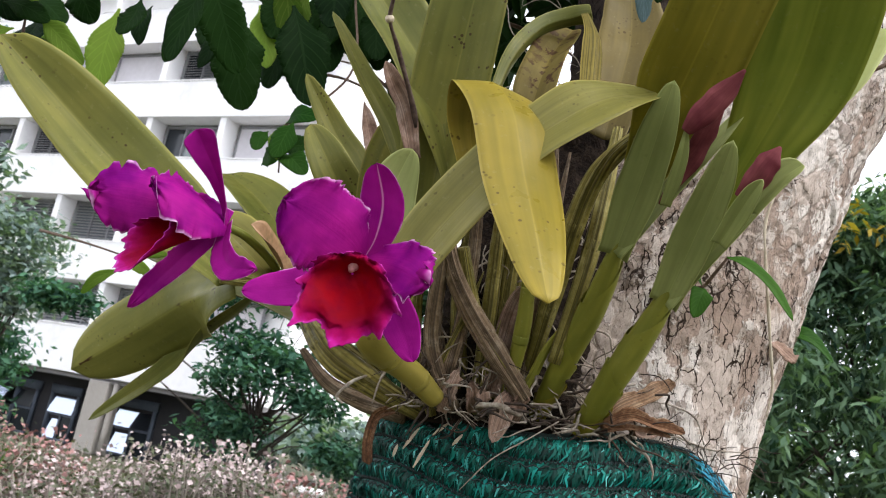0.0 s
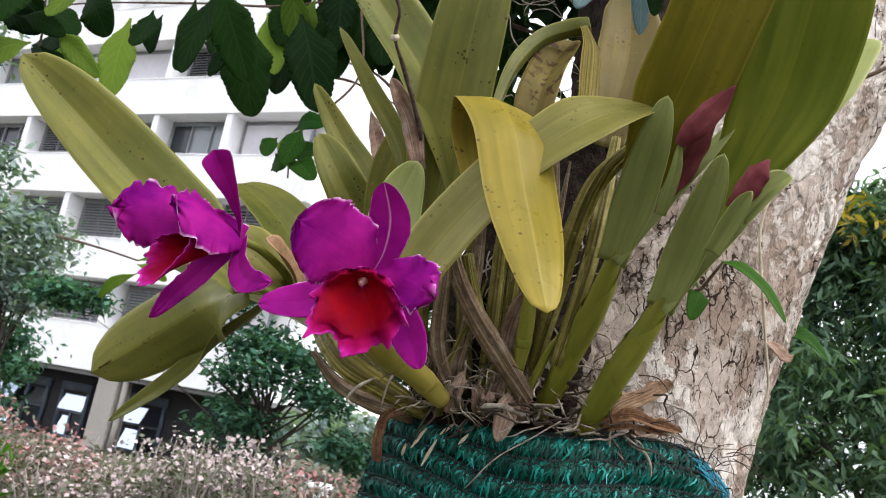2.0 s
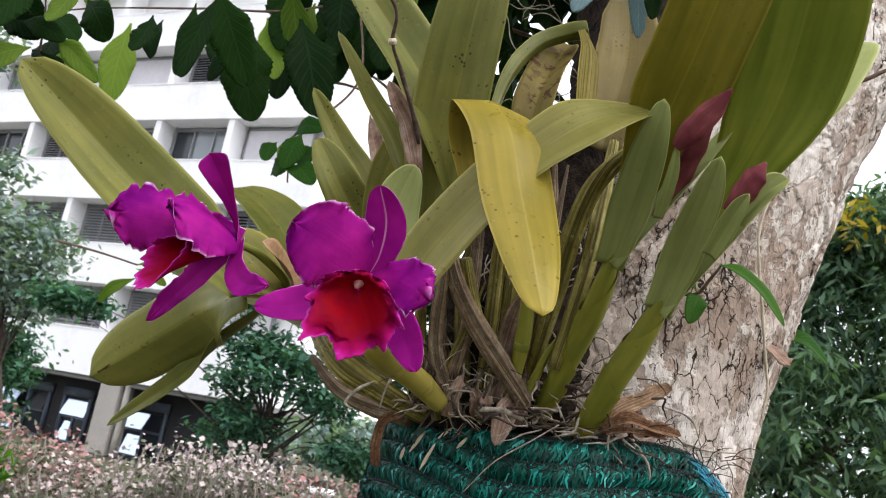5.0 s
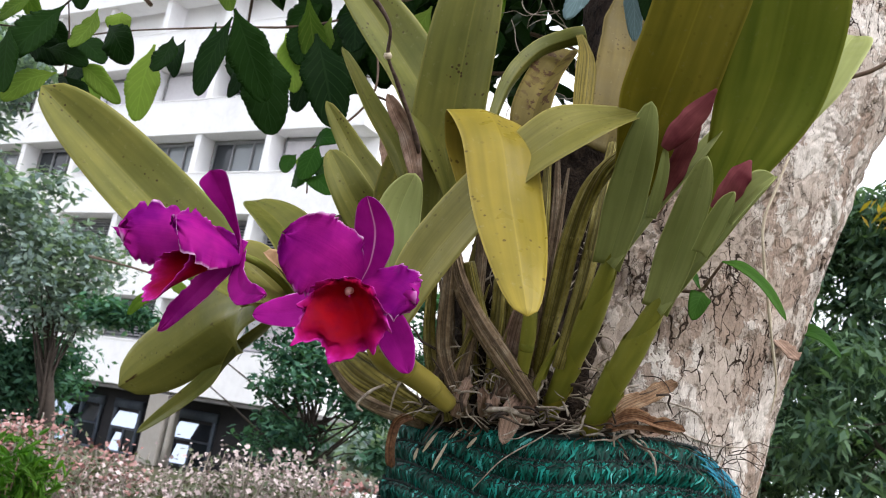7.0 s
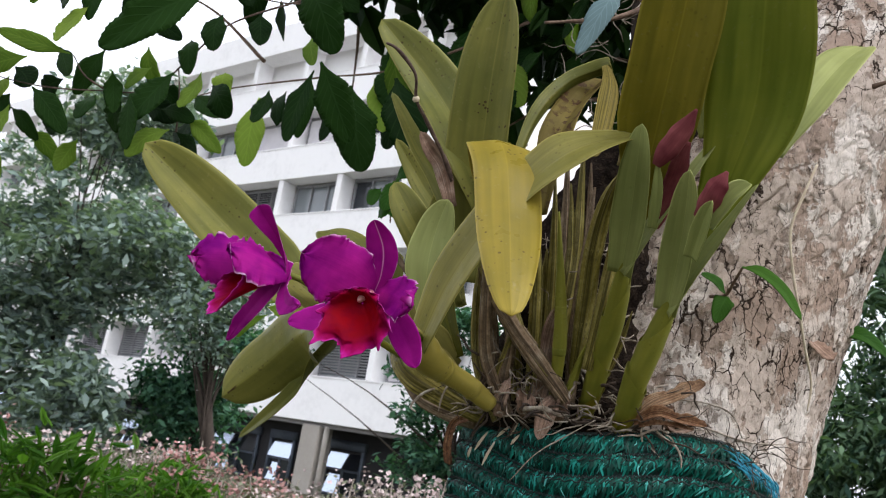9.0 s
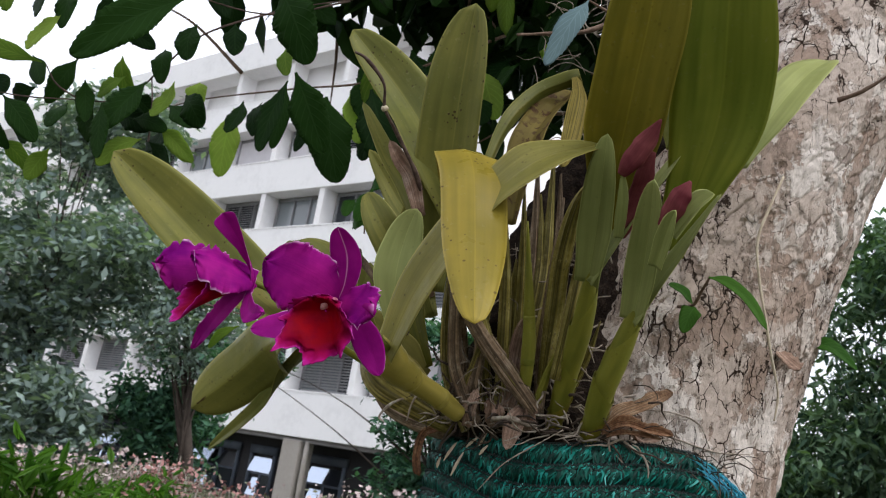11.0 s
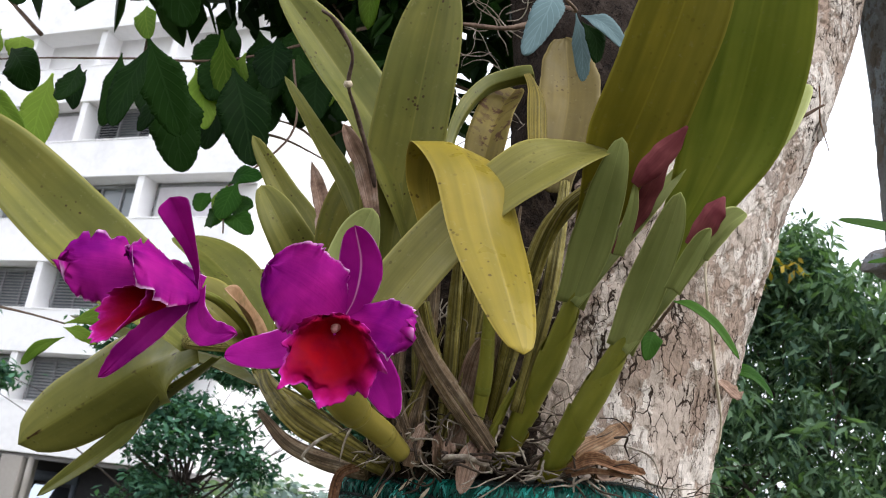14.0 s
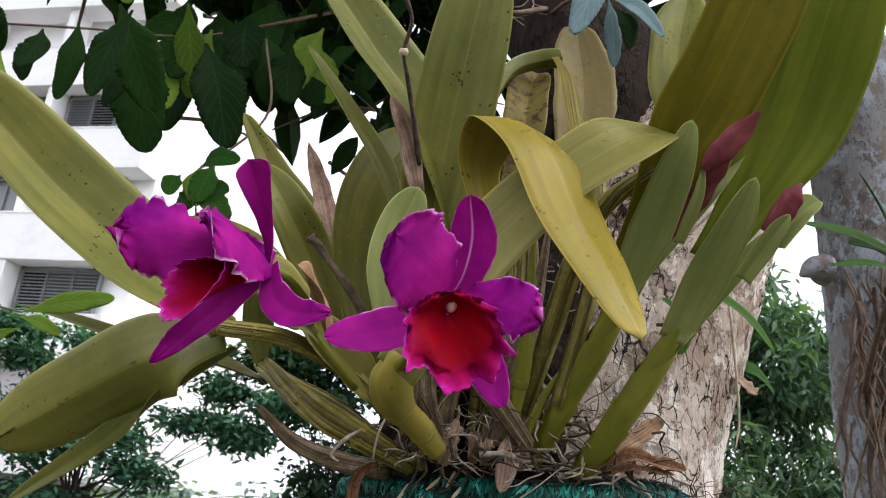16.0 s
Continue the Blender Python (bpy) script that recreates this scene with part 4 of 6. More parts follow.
part("limb", bark_limb([(0.19, 1.10, 1.7), (0.19, 1.07, 2.0), (0.185, 1.08, 2.2), (0.13, 1.17, 2.5), (0.0, 1.3, 3.0), (-0.2, 1.5, 3.8)], [0.10, 0.108, 0.10, 0.09, 0.07, 0.03], 120, 150, (1.95, 2.5), 11), M_BARK_SHADE, host, "second stem, shade painted into its dark bark")
_lr = random.Random(4)
_cl = clumps((0.7, 1.7, 4.7), (1.7, 1.5, 0.9), 34, 61, 0.4)
for _c in _cl[:12]:
    _s = Vector((0.74 + _lr.uniform(-0.05, 0.25), 1.2 + _lr.uniform(0, 0.2), _lr.uniform(3.2, 4.3)))
    part("branch", tube([_s, _s.lerp(Vector(_c), 0.5) + Vector((0, 0, 0.15)), Vector(_c)], [0.035, 0.02, 0.006], 7, 10), M_BARK_FAR, host)
part("crown", leaf_cloud(_cl, 0.26, 4200, 0.13, 62, 0.8, 0.7, 0.45), M_FAR_DARK, host)["kind"] = "stuff"


# ---------------------------------------------------------------- the net round the orchid's foot
NC = (0.128, 1.055)
NRX, NRY = 0.206, 0.200


def net_point(phi, z, out=0.0):
    """A point on the net's bulging drum; phi 0 is towards the viewer's side."""
    bulge = 0.012 * math.sin((1.60 - z) * 9.0) - max(0, z - 1.565) ** 2 * 14
    wob = 0.006 * math.sin(phi * 3.1 + 1.0) + 0.004 * math.sin(phi * 7 + z * 30)
    rx, ry = NRX + bulge + wob + out, NRY + bulge + wob + out
    return Vector((NC[0] + rx * math.sin(phi), NC[1] - ry * math.cos(phi), z))


ROW = 0.024


def rim_z(phi):
    return 1.605 - 0.012 * math.cos(phi * 2 + 0.4) + 0.006 * math.sin(phi * 5) - 0.035 * max(0, phi - 0.75)


def shade_net():
    net = thing("shade_net", "teal green shade net wrapped round the tree under the orchid", "net")
    n, m = 150, 60
    verts = []
    for j in range(m):
        for i in range(n):
            phi = -math.pi + 2 * math.pi * i / n
            zt = rim_z(phi)
            z = 1.24 + (zt - 1.24) * min(1, j / (m - 12))
            v = net_point(phi, z, 0.004 * abs(math.sin((zt - z) * 3.14159 / ROW)))
            if j > m - 12:
                k = (j - (m - 12)) / 11
                c = Vector((NC[0], NC[1], zt - 0.02 * k))
                v = v.lerp(c, k * 0.93) + Vector((0, 0, 0.012 * math.sin(k * 3.14)))
            verts.append(v)
    faces = [(j * n + i, j * n + (i + 1) % n, (j + 1) * n + (i + 1) % n, (j + 1) * n + i) for j in range(m - 1) for i in range(n)]
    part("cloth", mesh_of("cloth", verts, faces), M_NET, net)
    rng = random.Random(12)
    fv, ff = [], []
    for _ in range(34000):
        phi = rng.uniform(-2.1, 1.9)
        row = rng.randrange(0, 15)
        slip = rng.random() ** 1.6 * 0.55
        z = rim_z(phi) - 0.001 - (row - 0.08 + slip) * ROW
        if z < 1.25:
            continue
        lean = rng.gauss(-0.30 - 0.25 * max(-0.5, phi), 0.28)
        ln = min(rng.uniform(0.010, 0.020), (0.98 - slip) * ROW + 0.002)
        wd = rng.uniform(0.0006, 0.0021)
        curl = rng.uniform(-0.004, 0.004)
        o = len(fv)
        lift = rng.uniform(0.003, 0.010)
        for s in (0, 0.5, 1):
            p = net_point(phi + (math.sin(lean) * ln * s + curl * s * (1 - s) * 4) / 0.2, z - math.cos(lean) * ln * s, lift * (0.5 + s * 0.6) - 0.004 * s * s + 0.0055 * math.sin(min(1.0, slip + 0.8 * s) * 3.14159))
            tw = wd * (1 - 0.6 * s)
            a = Vector((math.cos(phi) * math.cos(lean), math.sin(phi) * math.cos(lean), math.sin(lean)))
            a = a + Vector((math.sin(phi), -math.cos(phi), 0)) * rng.uniform(-0.5, 0.5)
            fv += [p - a * tw, p + a * tw]
        ff += [(o, o + 1, o + 3, o + 2), (o + 2, o + 3, o + 5, o + 4)]
    part("fringe", mesh_of("fringe", fv, ff), M_FIBRE, net)["kind"] = "stuff"
    # dark thread rows, zigzag stitched
    for row in range(0, 15):
        pts = []
        for i in range(420):
            phi = -2.2 + 4.2 * i / 419
            z = rim_z(phi) - row * ROW + (0.0016 if i % 2 else -0.0016)
            pts.append(net_point(phi, z, 0.0088 + 0.002 * rng.random()))
        me = tube(pts, [0.0007, 0.0007], 4, 900)
        part("thread", me, M_CORD, net)
        pts2 = [p + Vector((0, -0.001, -0.005)) for p in pts[::3]]
        part("thread", tube(pts2, [0.0007, 0.0007], 4, 300), M_CORD, net)
    tw = []
    for _ in range(60):
        phi = rng.uniform(0.62, 1.05)
        z = rim_z(phi) - 0.012 - 0.05 * (phi - 0.62) + rng.uniform(-0.012, 0.012)
        tw.append(tube([net_point(phi, z, 0.010), net_point(phi + 0.04, z - 0.006, 0.014), net_point(phi + 0.08, z - 0.016, 0.010)], [0.0007, 0.0006, 0.0004], 5, 8))
    part("blue_twine", merge(tw), M_TWINE, net, "frayed bright blue twine")["kind"] = "stuff"
    return net


M_TWINE = mottled("blue_twine", [(0.01, 0.16, 0.26), (0.05, 0.38, 0.52)], 90, 0.5)
shade_net()


# ---------------------------------------------------------------- the orchid
orchid = thing("cattleya_orchid", "flowering orchid clump with magenta blooms on a tree", "orchid")
VIEW = (0.08, -1, 0.12)


def oleaf(ctrl, width, mat, face=VIEW, label="", **kw):
    return part("leaf", blade(ctrl, width, face, **kw), mat, orchid, label)


# broad leaves, from the far side of the clump to the near one
oleaf([(-0.115, 1.02, 1.75), (-0.178, 1.075, 1.89), (-0.228, 1.085, 1.955), (-0.278, 1.066, 2.021)], 0.046, M_LEAF_OLD, seed=1, tip=0.3, power=1.6)
oleaf([(-0.122, 1.02, 1.750), (-0.165, 0.995, 1.82), (-0.20, 0.972, 1.868), (-0.235, 0.979, 1.917)], 0.056, M_LEAF_OLD, label="leaf browned at its tip", seed=2, tip=0.4, power=1.8)
oleaf([(-0.085, 0.80, 1.80), (-0.110, 0.792, 1.855), (-0.148, 0.790, 1.906), (-0.200, 0.812, 1.984)], 0.030, M_LEAF_OLD, (0.5, -0.8, 0.3), seed=3, tip=0.4, power=1.4)
oleaf([(-0.035, 0.78, 1.80), (-0.075, 0.765, 1.895), (-0.134, 0.786, 1.979), (-0.214, 0.765, 2.062)], 0.068, M_LEAF_OLD, (0.25, -0.9, 0.2), seed=4, fold=0.45)
oleaf([(-0.058, 0.80, 1.74), (-0.056, 0.772, 1.85), (-0.050, 0.735, 1.955), (-0.041, 0.705, 2.066)], 0.074, M_LEAF_OLD, (-0.12, -1, 0.05), fold=0.55, seed=5, label="tall leaf with dark specks")
oleaf([(-0.075, 0.88, 1.66), (-0.112, 0.89, 1.75), (-0.116, 0.895, 1.84), (-0.096, 0.91, 1.915), (-0.062, 0.94, 1.975)], 0.066, M_LEAF_DEEP, seed=6, base=0.25, widest=0.6)
oleaf([(-0.088, 0.76, 1.68), (-0.092, 0.745, 1.74), (-0.089, 0.745, 1.785), (-0.079, 0.738, 1.820)], 0.05, M_LEAF_GRN, (0.2, -1, 0.1), seed=7, fold=0.25, tip=0.35, power=1.8)
oleaf([(-0.165, 0.80, 1.69), (-0.205, 0.84, 1.742), (-0.245, 0.87, 1.780), (-0.300, 0.915, 1.816)], 0.065, M_LEAF_OLD, (0.3, -0.8, 0.6), seed=8)
oleaf([(-0.150, 0.66, 1.655), (-0.168, 0.64, 1.668), (-0.19, 0.63, 1.683), (-0.215, 0.64, 1.70)], 0.046, M_LEAF_OLIVE, (0.1, -0.8, 0.6), seed=9)
oleaf([(-0.074, 0.883, 1.649), (-0.101, 0.859, 1.667), (-0.134, 0.835, 1.688), (-0.166, 0.817, 1.709)], 0.05, M_LEAF_OLIVE, (0.45, -0.8, 0.3), seed=27, tip=0.6, label="short olive leaf behind the bloom")
oleaf([(-0.196, 0.992, 1.684), (-0.208, 0.985, 1.722), (-0.212, 0.975, 1.765), (-0.206, 0.972, 1.81)], 0.034, M_LEAF_OLD, (0.2, -0.9, 0.2), seed=28, fold=0.4)
# pale and dry leaves behind
oleaf([(0.115, 0.90, 1.93), (0.130, 0.925, 2.03), (0.136, 0.95, 2.095), (0.130, 0.975, 2.19)], 0.078, M_LEAF_PALE, (-0.1, -1, 0.0), seed=10, base=0.6, fold=0.35, ruffle=0.015, waves=2, label="broad faded tan leaf")
oleaf([(0.020, 0.80, 1.83), (0.028, 0.80, 1.93), (0.042, 0.845, 2.0), (0.060, 0.885, 2.05)], 0.044, M_LEAF_BLOTCH, (-0.3, -1, 0.0), seed=11, fold=0.55, label="brown blotched dying leaf")
oleaf([(0.20, 0.80, 1.94), (0.190, 0.79, 2.01), (0.196, 0.80, 2.08), (0.215, 0.82, 2.15)], 0.06, M_LEAF_OLD, (-0.5, -0.9, 0.0), seed=12)
part("leaf", blade([(-0.018, 0.765, 1.86), (-0.004, 0.80, 1.955), (0.022, 0.835, 2.018), (0.055, 0.848, 2.045), (0.074, 0.835, 2.046)], 0.022, (0.3, -0.8, 0.5), n=34, fold=0.5, lateral=(-0.45, -0.3, 0.8), lateral_end=(0.1, -0.7, 0.6), tip=0.9, base=0.5), M_LEAF_OLD, orchid, "arched green leaf bent over at its top")
part("leaf_tip", blade([(0.070, 0.838, 2.047), (0.080, 0.815, 2.01), (0.081, 0.79, 1.96), (0.080, 0.772, 1.925), (0.076, 0.755, 1.89)], 0.025, (0.2, -1, 0.0), n=34, fold=0.55, lateral=(0.75, 0.55, 0.3), lateral_end=(0.9, 0.35, 0.0), tip=0.4, base=0.5), M_LEAF_STRIPED, orchid, "hanging golden striped tip of the bent leaf")
# spreading leaves low on the near side
oleaf([(-0.225, 0.775, 1.672), (-0.31, 0.795, 1.728), (-0.405, 0.795, 1.795), (-0.495, 0.744, 1.865)], 0.083, M_LEAF_OLD, (0.15, -0.9, 0.35), seed=13, fold=0.48, label="broad olive leaf")
oleaf([(-0.225, 0.785, 1.676), (-0.303, 0.90, 1.662), (-0.375, 0.975, 1.628), (-0.460, 1.022, 1.572)], 0.086, M_LEAF_SCAR, (0.45, -0.85, 0.10), seed=14, fold=-0.42, tip=0.66, power=2.4, label="broad olive leaf seen from beneath, scarred along its rib")
oleaf([(-0.215, 0.84, 1.674), (-0.289, 0.95, 1.632), (-0.352, 1.01, 1.582), (-0.436, 1.055, 1.517)], 0.032, M_LEAF_OLD, (0.42, -0.75, 0.5), seed=15, fold=0.4, tip=0.35, power=1.5)
oleaf([(-0.195, 1.0, 1.672), (-0.27, 1.09, 1.70), (-0.37, 1.18, 1.725), (-0.56, 1.33, 1.785)], 0.05, M_LEAF_DEEP, (0.3, -0.6, 0.7), seed=16)
# the crossing leaf and the hanging yellow leaf
oleaf([(-0.079, 0.722, 1.650), (-0.046, 0.690, 1.720), (0.008, 0.655, 1.792), (0.066, 0.630, 1.842), (0.124, 0.672, 1.884)], 0.070, M_LEAF_OLIVE, (-0.25, -0.8, 0.5), seed=17, n=40, fold=0.2, base=0.62, widest=0.3, label="long olive leaf crossing the clump, torn at its tip")
part("leaf", blade([(-0.016, 0.735, 1.80), (-0.030, 0.722, 1.850), (-0.020, 0.682, 1.872), (0.004, 0.636, 1.832), (0.022, 0.603, 1.765), (0.036, 0.570, 1.712), (0.049, 0.540, 1.659)], 0.066, (0, -1, 0),
                   n=50, fold=0.20, lateral=(0.97, 0.22, 0.02), base=0.45, widest=0.4, tip=0.52, power=1.8), M_LEAF_YEL, orchid, "yellow leaf folded over and hanging down")
# the two large leaves of the near growth
oleaf([(0.128, 0.765, 1.80), (0.143, 0.685, 1.882), (0.153, 0.630, 1.93), (0.164, 0.580, 1.99), (0.172, 0.53, 2.07)], 0.078, M_LEAF_GOLD, (-0.05, -1, -0.15), seed=18, label="large olive brown leaf")
oleaf([(0.200, 0.745, 1.80), (0.226, 0.690, 1.872), (0.237, 0.652, 1.925), (0.234, 0.595, 1.99), (0.228, 0.53, 2.08)], 0.092, M_LEAF_RICH, (-0.1, -1, -0.1), seed=19, widest=0.5, base=0.4, label="large deep green leaf")
oleaf([(0.262, 0.70, 1.88), (0.295, 0.71, 1.95), (0.328, 0.745, 2.01), (0.358, 0.796, 2.058)], 0.05, M_LEAF_GRN, (-0.3, -0.9, 0.2), seed=20, fold=0.3)


def bulb(ctrl, radii, mat, label="", rings=(), **kw):
    b = part("pseudobulb", tube(ctrl, radii, **kw), mat, orchid, label)
    q, t = crv(ctrl, 60)
    for f in rings:
        i = int(f * 59)
        r = float(np.interp(f, np.linspace(0, 1, len(radii)), radii))
        part("joint_ring", tube([q[max(0, i - 1)] - t[i] * 0.001, q[i], q[min(59, i + 1)] + t[i] * 0.001], [r * 0.99, r * 1.035, r * 1.0], 16, 5), mat, b)
    return b


def sheath(owner, ctrl, radii, a, e, slant, mat):
    """A thin skin wrapped round a bulb, its upper rim cut aslant."""
    q, t = crv(ctrl, 80)
    n, m = 16, 28
    verts = []
    for i in range(n):
        for k in range(m):
            th = 6.28318 * k / m
            s = a + (e + slant * math.cos(th) - a) * i / (n - 1)
            j = min(78.999, max(0.0, s * 79))
            f = int(j)
            c, d = q[f] * (1 - j + f) + q[f + 1] * (j - f), t[f]
            u = unit(np.cross(d, (0.2, -1, 0.3)))
            v = np.cross(u, d)
            r = float(np.interp(s, np.linspace(0, 1, len(radii)), radii)) * (1.0 + 0.10 * (i / (n - 1)) ** 6)
            verts.append(c + (u * math.cos(th) + v * math.sin(th)) * r)
    faces = [(i * m + k, i * m + (k + 1) % m, (i + 1) * m + (k + 1) % m, (i + 1) * m + k) for i in range(n - 1) for k in range(m)]
    uvs = [(k / m, i / n) for i in range(n) for k in range(m)]
    return part("sheath", mesh_of("sheath", verts, faces, uvs), mat, owner, "close yellow green sheath")


# two fresh growths with buds
B1 = bulb([(0.088, 0.893, 1.612), (0.104, 0.836, 1.673), (0.116, 0.792, 1.718), (0.124, 0.746, 1.772)], [0.0075, 0.0100, 0.0112, 0.0118, 0.0105, 0.006], M_BULB, "plump young green pseudobulb in its sheath", (), seed=1, wobble=0.01)
oleaf([(0.121, 0.752, 1.758), (0.127, 0.706, 1.807), (0.130, 0.668, 1.847), (0.132, 0.640, 1.882)], 0.038, M_LEAF_GRN, (-0.1, -1, 0.35), seed=21, fold=0.4, tip=0.3, power=1.7, base=0.75, label="young upright leaf")
oleaf([(0.124, 0.745, 1.755), (0.154, 0.715, 1.809), (0.182, 0.694, 1.851), (0.209, 0.683, 1.896)], 0.024, M_LEAF_GRN, (-0.45, -0.75, 0.45), seed=22, fold=0.25, tip=0.3, power=1.6, base=0.6)
B2 = bulb([(0.132, 0.872, 1.603), (0.146, 0.810, 1.652), (0.160, 0.779, 1.690), (0.176, 0.745, 1.738)], [0.0085, 0.0112, 0.0122, 0.0122, 0.0105, 0.006], M_BULB, "plump young green pseudobulb in its sheath", (), seed=2, wobble=0.01)
oleaf([(0.172, 0.752, 1.722), (0.178, 0.709, 1.763), (0.181, 0.662, 1.801), (0.181, 0.626, 1.832)], 0.036, M_LEAF_GRN, (-0.15, -1, 0.35), seed=23, fold=0.4, tip=0.3, power=1.7, base=0.75, label="young upright leaf")
oleaf([(0.173, 0.748, 1.718), (0.196, 0.721, 1.760), (0.222, 0.688, 1.798), (0.243, 0.640, 1.827)], 0.026, M_LEAF_GRN, (-0.45, -0.75, 0.45), seed=24, fold=0.25, tip=0.3, power=1.6, base=0.7)


for _own, _c, _r in ((B1, [(0.088, 0.893, 1.612), (0.104, 0.836, 1.673), (0.116, 0.792, 1.718), (0.124, 0.746, 1.772)], [0.0075, 0.0100, 0.0112, 0.0118, 0.0105, 0.006]),
                     (B2, [(0.132, 0.872, 1.603), (0.146, 0.810, 1.652), (0.160, 0.779, 1.690), (0.176, 0.745, 1.738)], [0.0085, 0.0112, 0.0122, 0.0122, 0.0105, 0.006])):
    sheath(_own, _c, [v * 1.30 for v in _r], 0.0, 0.13, 0.05, M_SHEATH_LOW)
    sheath(_own, _c, [v * 1.20 for v in _r], 0.03, 0.36, -0.08, M_SHEATH_MID)
    sheath(_own, _c, [v * 1.10 for v in _r], 0.20, 0.78, 0.12, M_BULB)


def bud(ctrl, radii, label, mat=None):
    b = part("flower_bud", tube(ctrl, radii, 30, 28, 3, 0.11, 0.05, 4, 0.75), mat or M_BUD, orchid, label)
    return b


bud([(0.149, 0.653, 1.845), (0.154, 0.648, 1.852), (0.164, 0.640, 1.865), (0.173, 0.631, 1.877), (0.182, 0.618, 1.890)], [0.004, 0.0075, 0.0102, 0.0104, 0.0078, 0.0012], "closed rose purple bud")
bud([(0.152, 0.720, 1.802), (0.158, 0.708, 1.818), (0.166, 0.690, 1.842), (0.171, 0.672, 1.857), (0.177, 0.656, 1.872)], [0.004, 0.008, 0.0105, 0.009, 0.003], "lower closed purple bud")
bud([(0.194, 0.634, 1.789), (0.198, 0.628, 1.797), (0.203, 0.621, 1.807), (0.208, 0.617, 1.817), (0.214, 0.614, 1.828)], [0.006, 0.0088, 0.0100, 0.0088, 0.0012], "closed rose purple bud")
oleaf([(0.190, 0.664, 1.758), (0.198, 0.630, 1.786), (0.203, 0.614, 1.799)], 0.017, M_LEAF_GRN, (0.0, -0.9, 0.3), seed=29, fold=0.5, base=0.85, tip=0.3, power=1.5, label="green bud sheath")
oleaf([(0.204, 0.638, 1.780), (0.221, 0.629, 1.806), (0.236, 0.624, 1.821)], 0.020, M_LEAF_GRN, (-0.3, -0.9, 0.3), seed=25, fold=0.9, base=0.9, label="green bud sheath")
oleaf([(0.150, 0.700, 1.795), (0.152, 0.672, 1.825), (0.150, 0.655, 1.848)], 0.012, M_LEAF_GRN, (0.0, -0.9, 0.3), seed=26, fold=0.4, base=0.8, tip=0.3, power=1.5, label="green bud sheath")

# older canes
bulb([(0.068, 0.89, 1.63), (0.075, 0.855, 1.69), (0.080, 0.825, 1.74), (0.085, 0.79, 1.79), (0.098, 0.755, 1.838), (0.126, 0.70, 1.862)], [0.005, 0.008, 0.0105, 0.010, 0.009, 0.006], M_BULB_OLD, "long shrivelled striped cane", (0.3, 0.6), ridges=9, amp=0.13, seed=3, seg=36)
bulb([(0.090, 0.83, 1.66), (0.105, 0.80, 1.76), (0.112, 0.80, 1.84), (0.118, 0.82, 1.91)], [0.006, 0.008, 0.0075, 0.005], M_BULB_OLD, "pale striped cane", (0.4,), ridges=9, amp=0.14, seed=4, seg=36)
bulb([(0.052, 0.87, 1.62), (0.055, 0.836, 1.687), (0.052, 0.817, 1.735), (0.042, 0.78, 1.83)], [0.006, 0.0085, 0.007, 0.001], M_BULB, "thin green cane", (0.3, 0.62), seed=5)
bulb([(0.022, 0.88, 1.62), (0.020, 0.86, 1.70), (0.016, 0.84, 1.77), (0.008, 0.79, 1.87)], [0.006, 0.008, 0.007, 0.0012], M_BULB_OLD, "yellow striped cane", (0.25, 0.55), ridges=8, amp=0.12, seed=6, seg=32)
bulb([(0.040, 0.88, 1.62), (0.036, 0.87, 1.70), (0.034, 0.85, 1.78), (0.028, 0.81, 1.88)], [0.006, 0.008, 0.007, 0.0012], M_BULB_OLD, "yellow striped cane", (0.4,), ridges=8, amp=0.12, seed=7, seg=32)
bulb([(0.070, 0.88, 1.62), (0.068, 0.87, 1.70), (0.070, 0.85, 1.78), (0.074, 0.83, 1.88)], [0.006, 0.008, 0.006, 0.0012], M_BULB_DEAD, "dry dead cane", (0.5,), ridges=8, amp=0.12, seed=8, seg=32)
bulb([(0.070, 0.852, 1.622), (0.032, 0.845, 1.663), (0.001, 0.834, 1.697), (-0.026, 0.820, 1.737), (-0.045, 0.80, 1.79)], [0.008, 0.011, 0.010, 0.009, 0.006], M_BULB_DEAD, "dry grey brown cane", (0.35, 0.7), ridges=9, amp=0.14, seed=9, seg=36)
bulb([(0.045, 0.845, 1.648), (0.012, 0.838, 1.685), (-0.005, 0.830, 1.72), (-0.018, 0.815, 1.755)], [0.006, 0.007, 0.007, 0.006], M_BULB_OLD, "yellow striped cane", ridges=8, amp=0.12, seed=10, seg=32)
bulb([(0.002, 0.862, 1.600), (-0.023, 0.862, 1.640), (-0.034, 0.850, 1.672), (-0.036, 0.82, 1.73), (-0.036, 0.79, 1.80)], [0.006, 0.008, 0.008, 0.007, 0.005], M_BULB_DEAD, "dry grey brown cane", (0.45,), ridges=8, amp=0.12, seed=11, seg=32)
bulb([(-0.012, 0.875, 1.60), (-0.010, 0.865, 1.64), (-0.006, 0.855, 1.68), (-0.006, 0.84, 1.75), (-0.012, 0.81, 1.82)], [0.006, 0.008, 0.007, 0.006, 0.005], M_BULB_DEAD, "dry brown cane", (0.5,), ridges=8, amp=0.12, seed=12, seg=32)
bulb([(-0.018, 0.848, 1.606), (-0.042, 0.822, 1.622), (-0.068, 0.788, 1.634), (-0.080, 0.750, 1.645), (-0.079, 0.722, 1.668)], [0.010, 0.0125, 0.013, 0.018, 0.019, 0.008], M_BULB_YEL, "fat yellow pseudobulb lying outwards", (0.22, 0.5), seed=13)
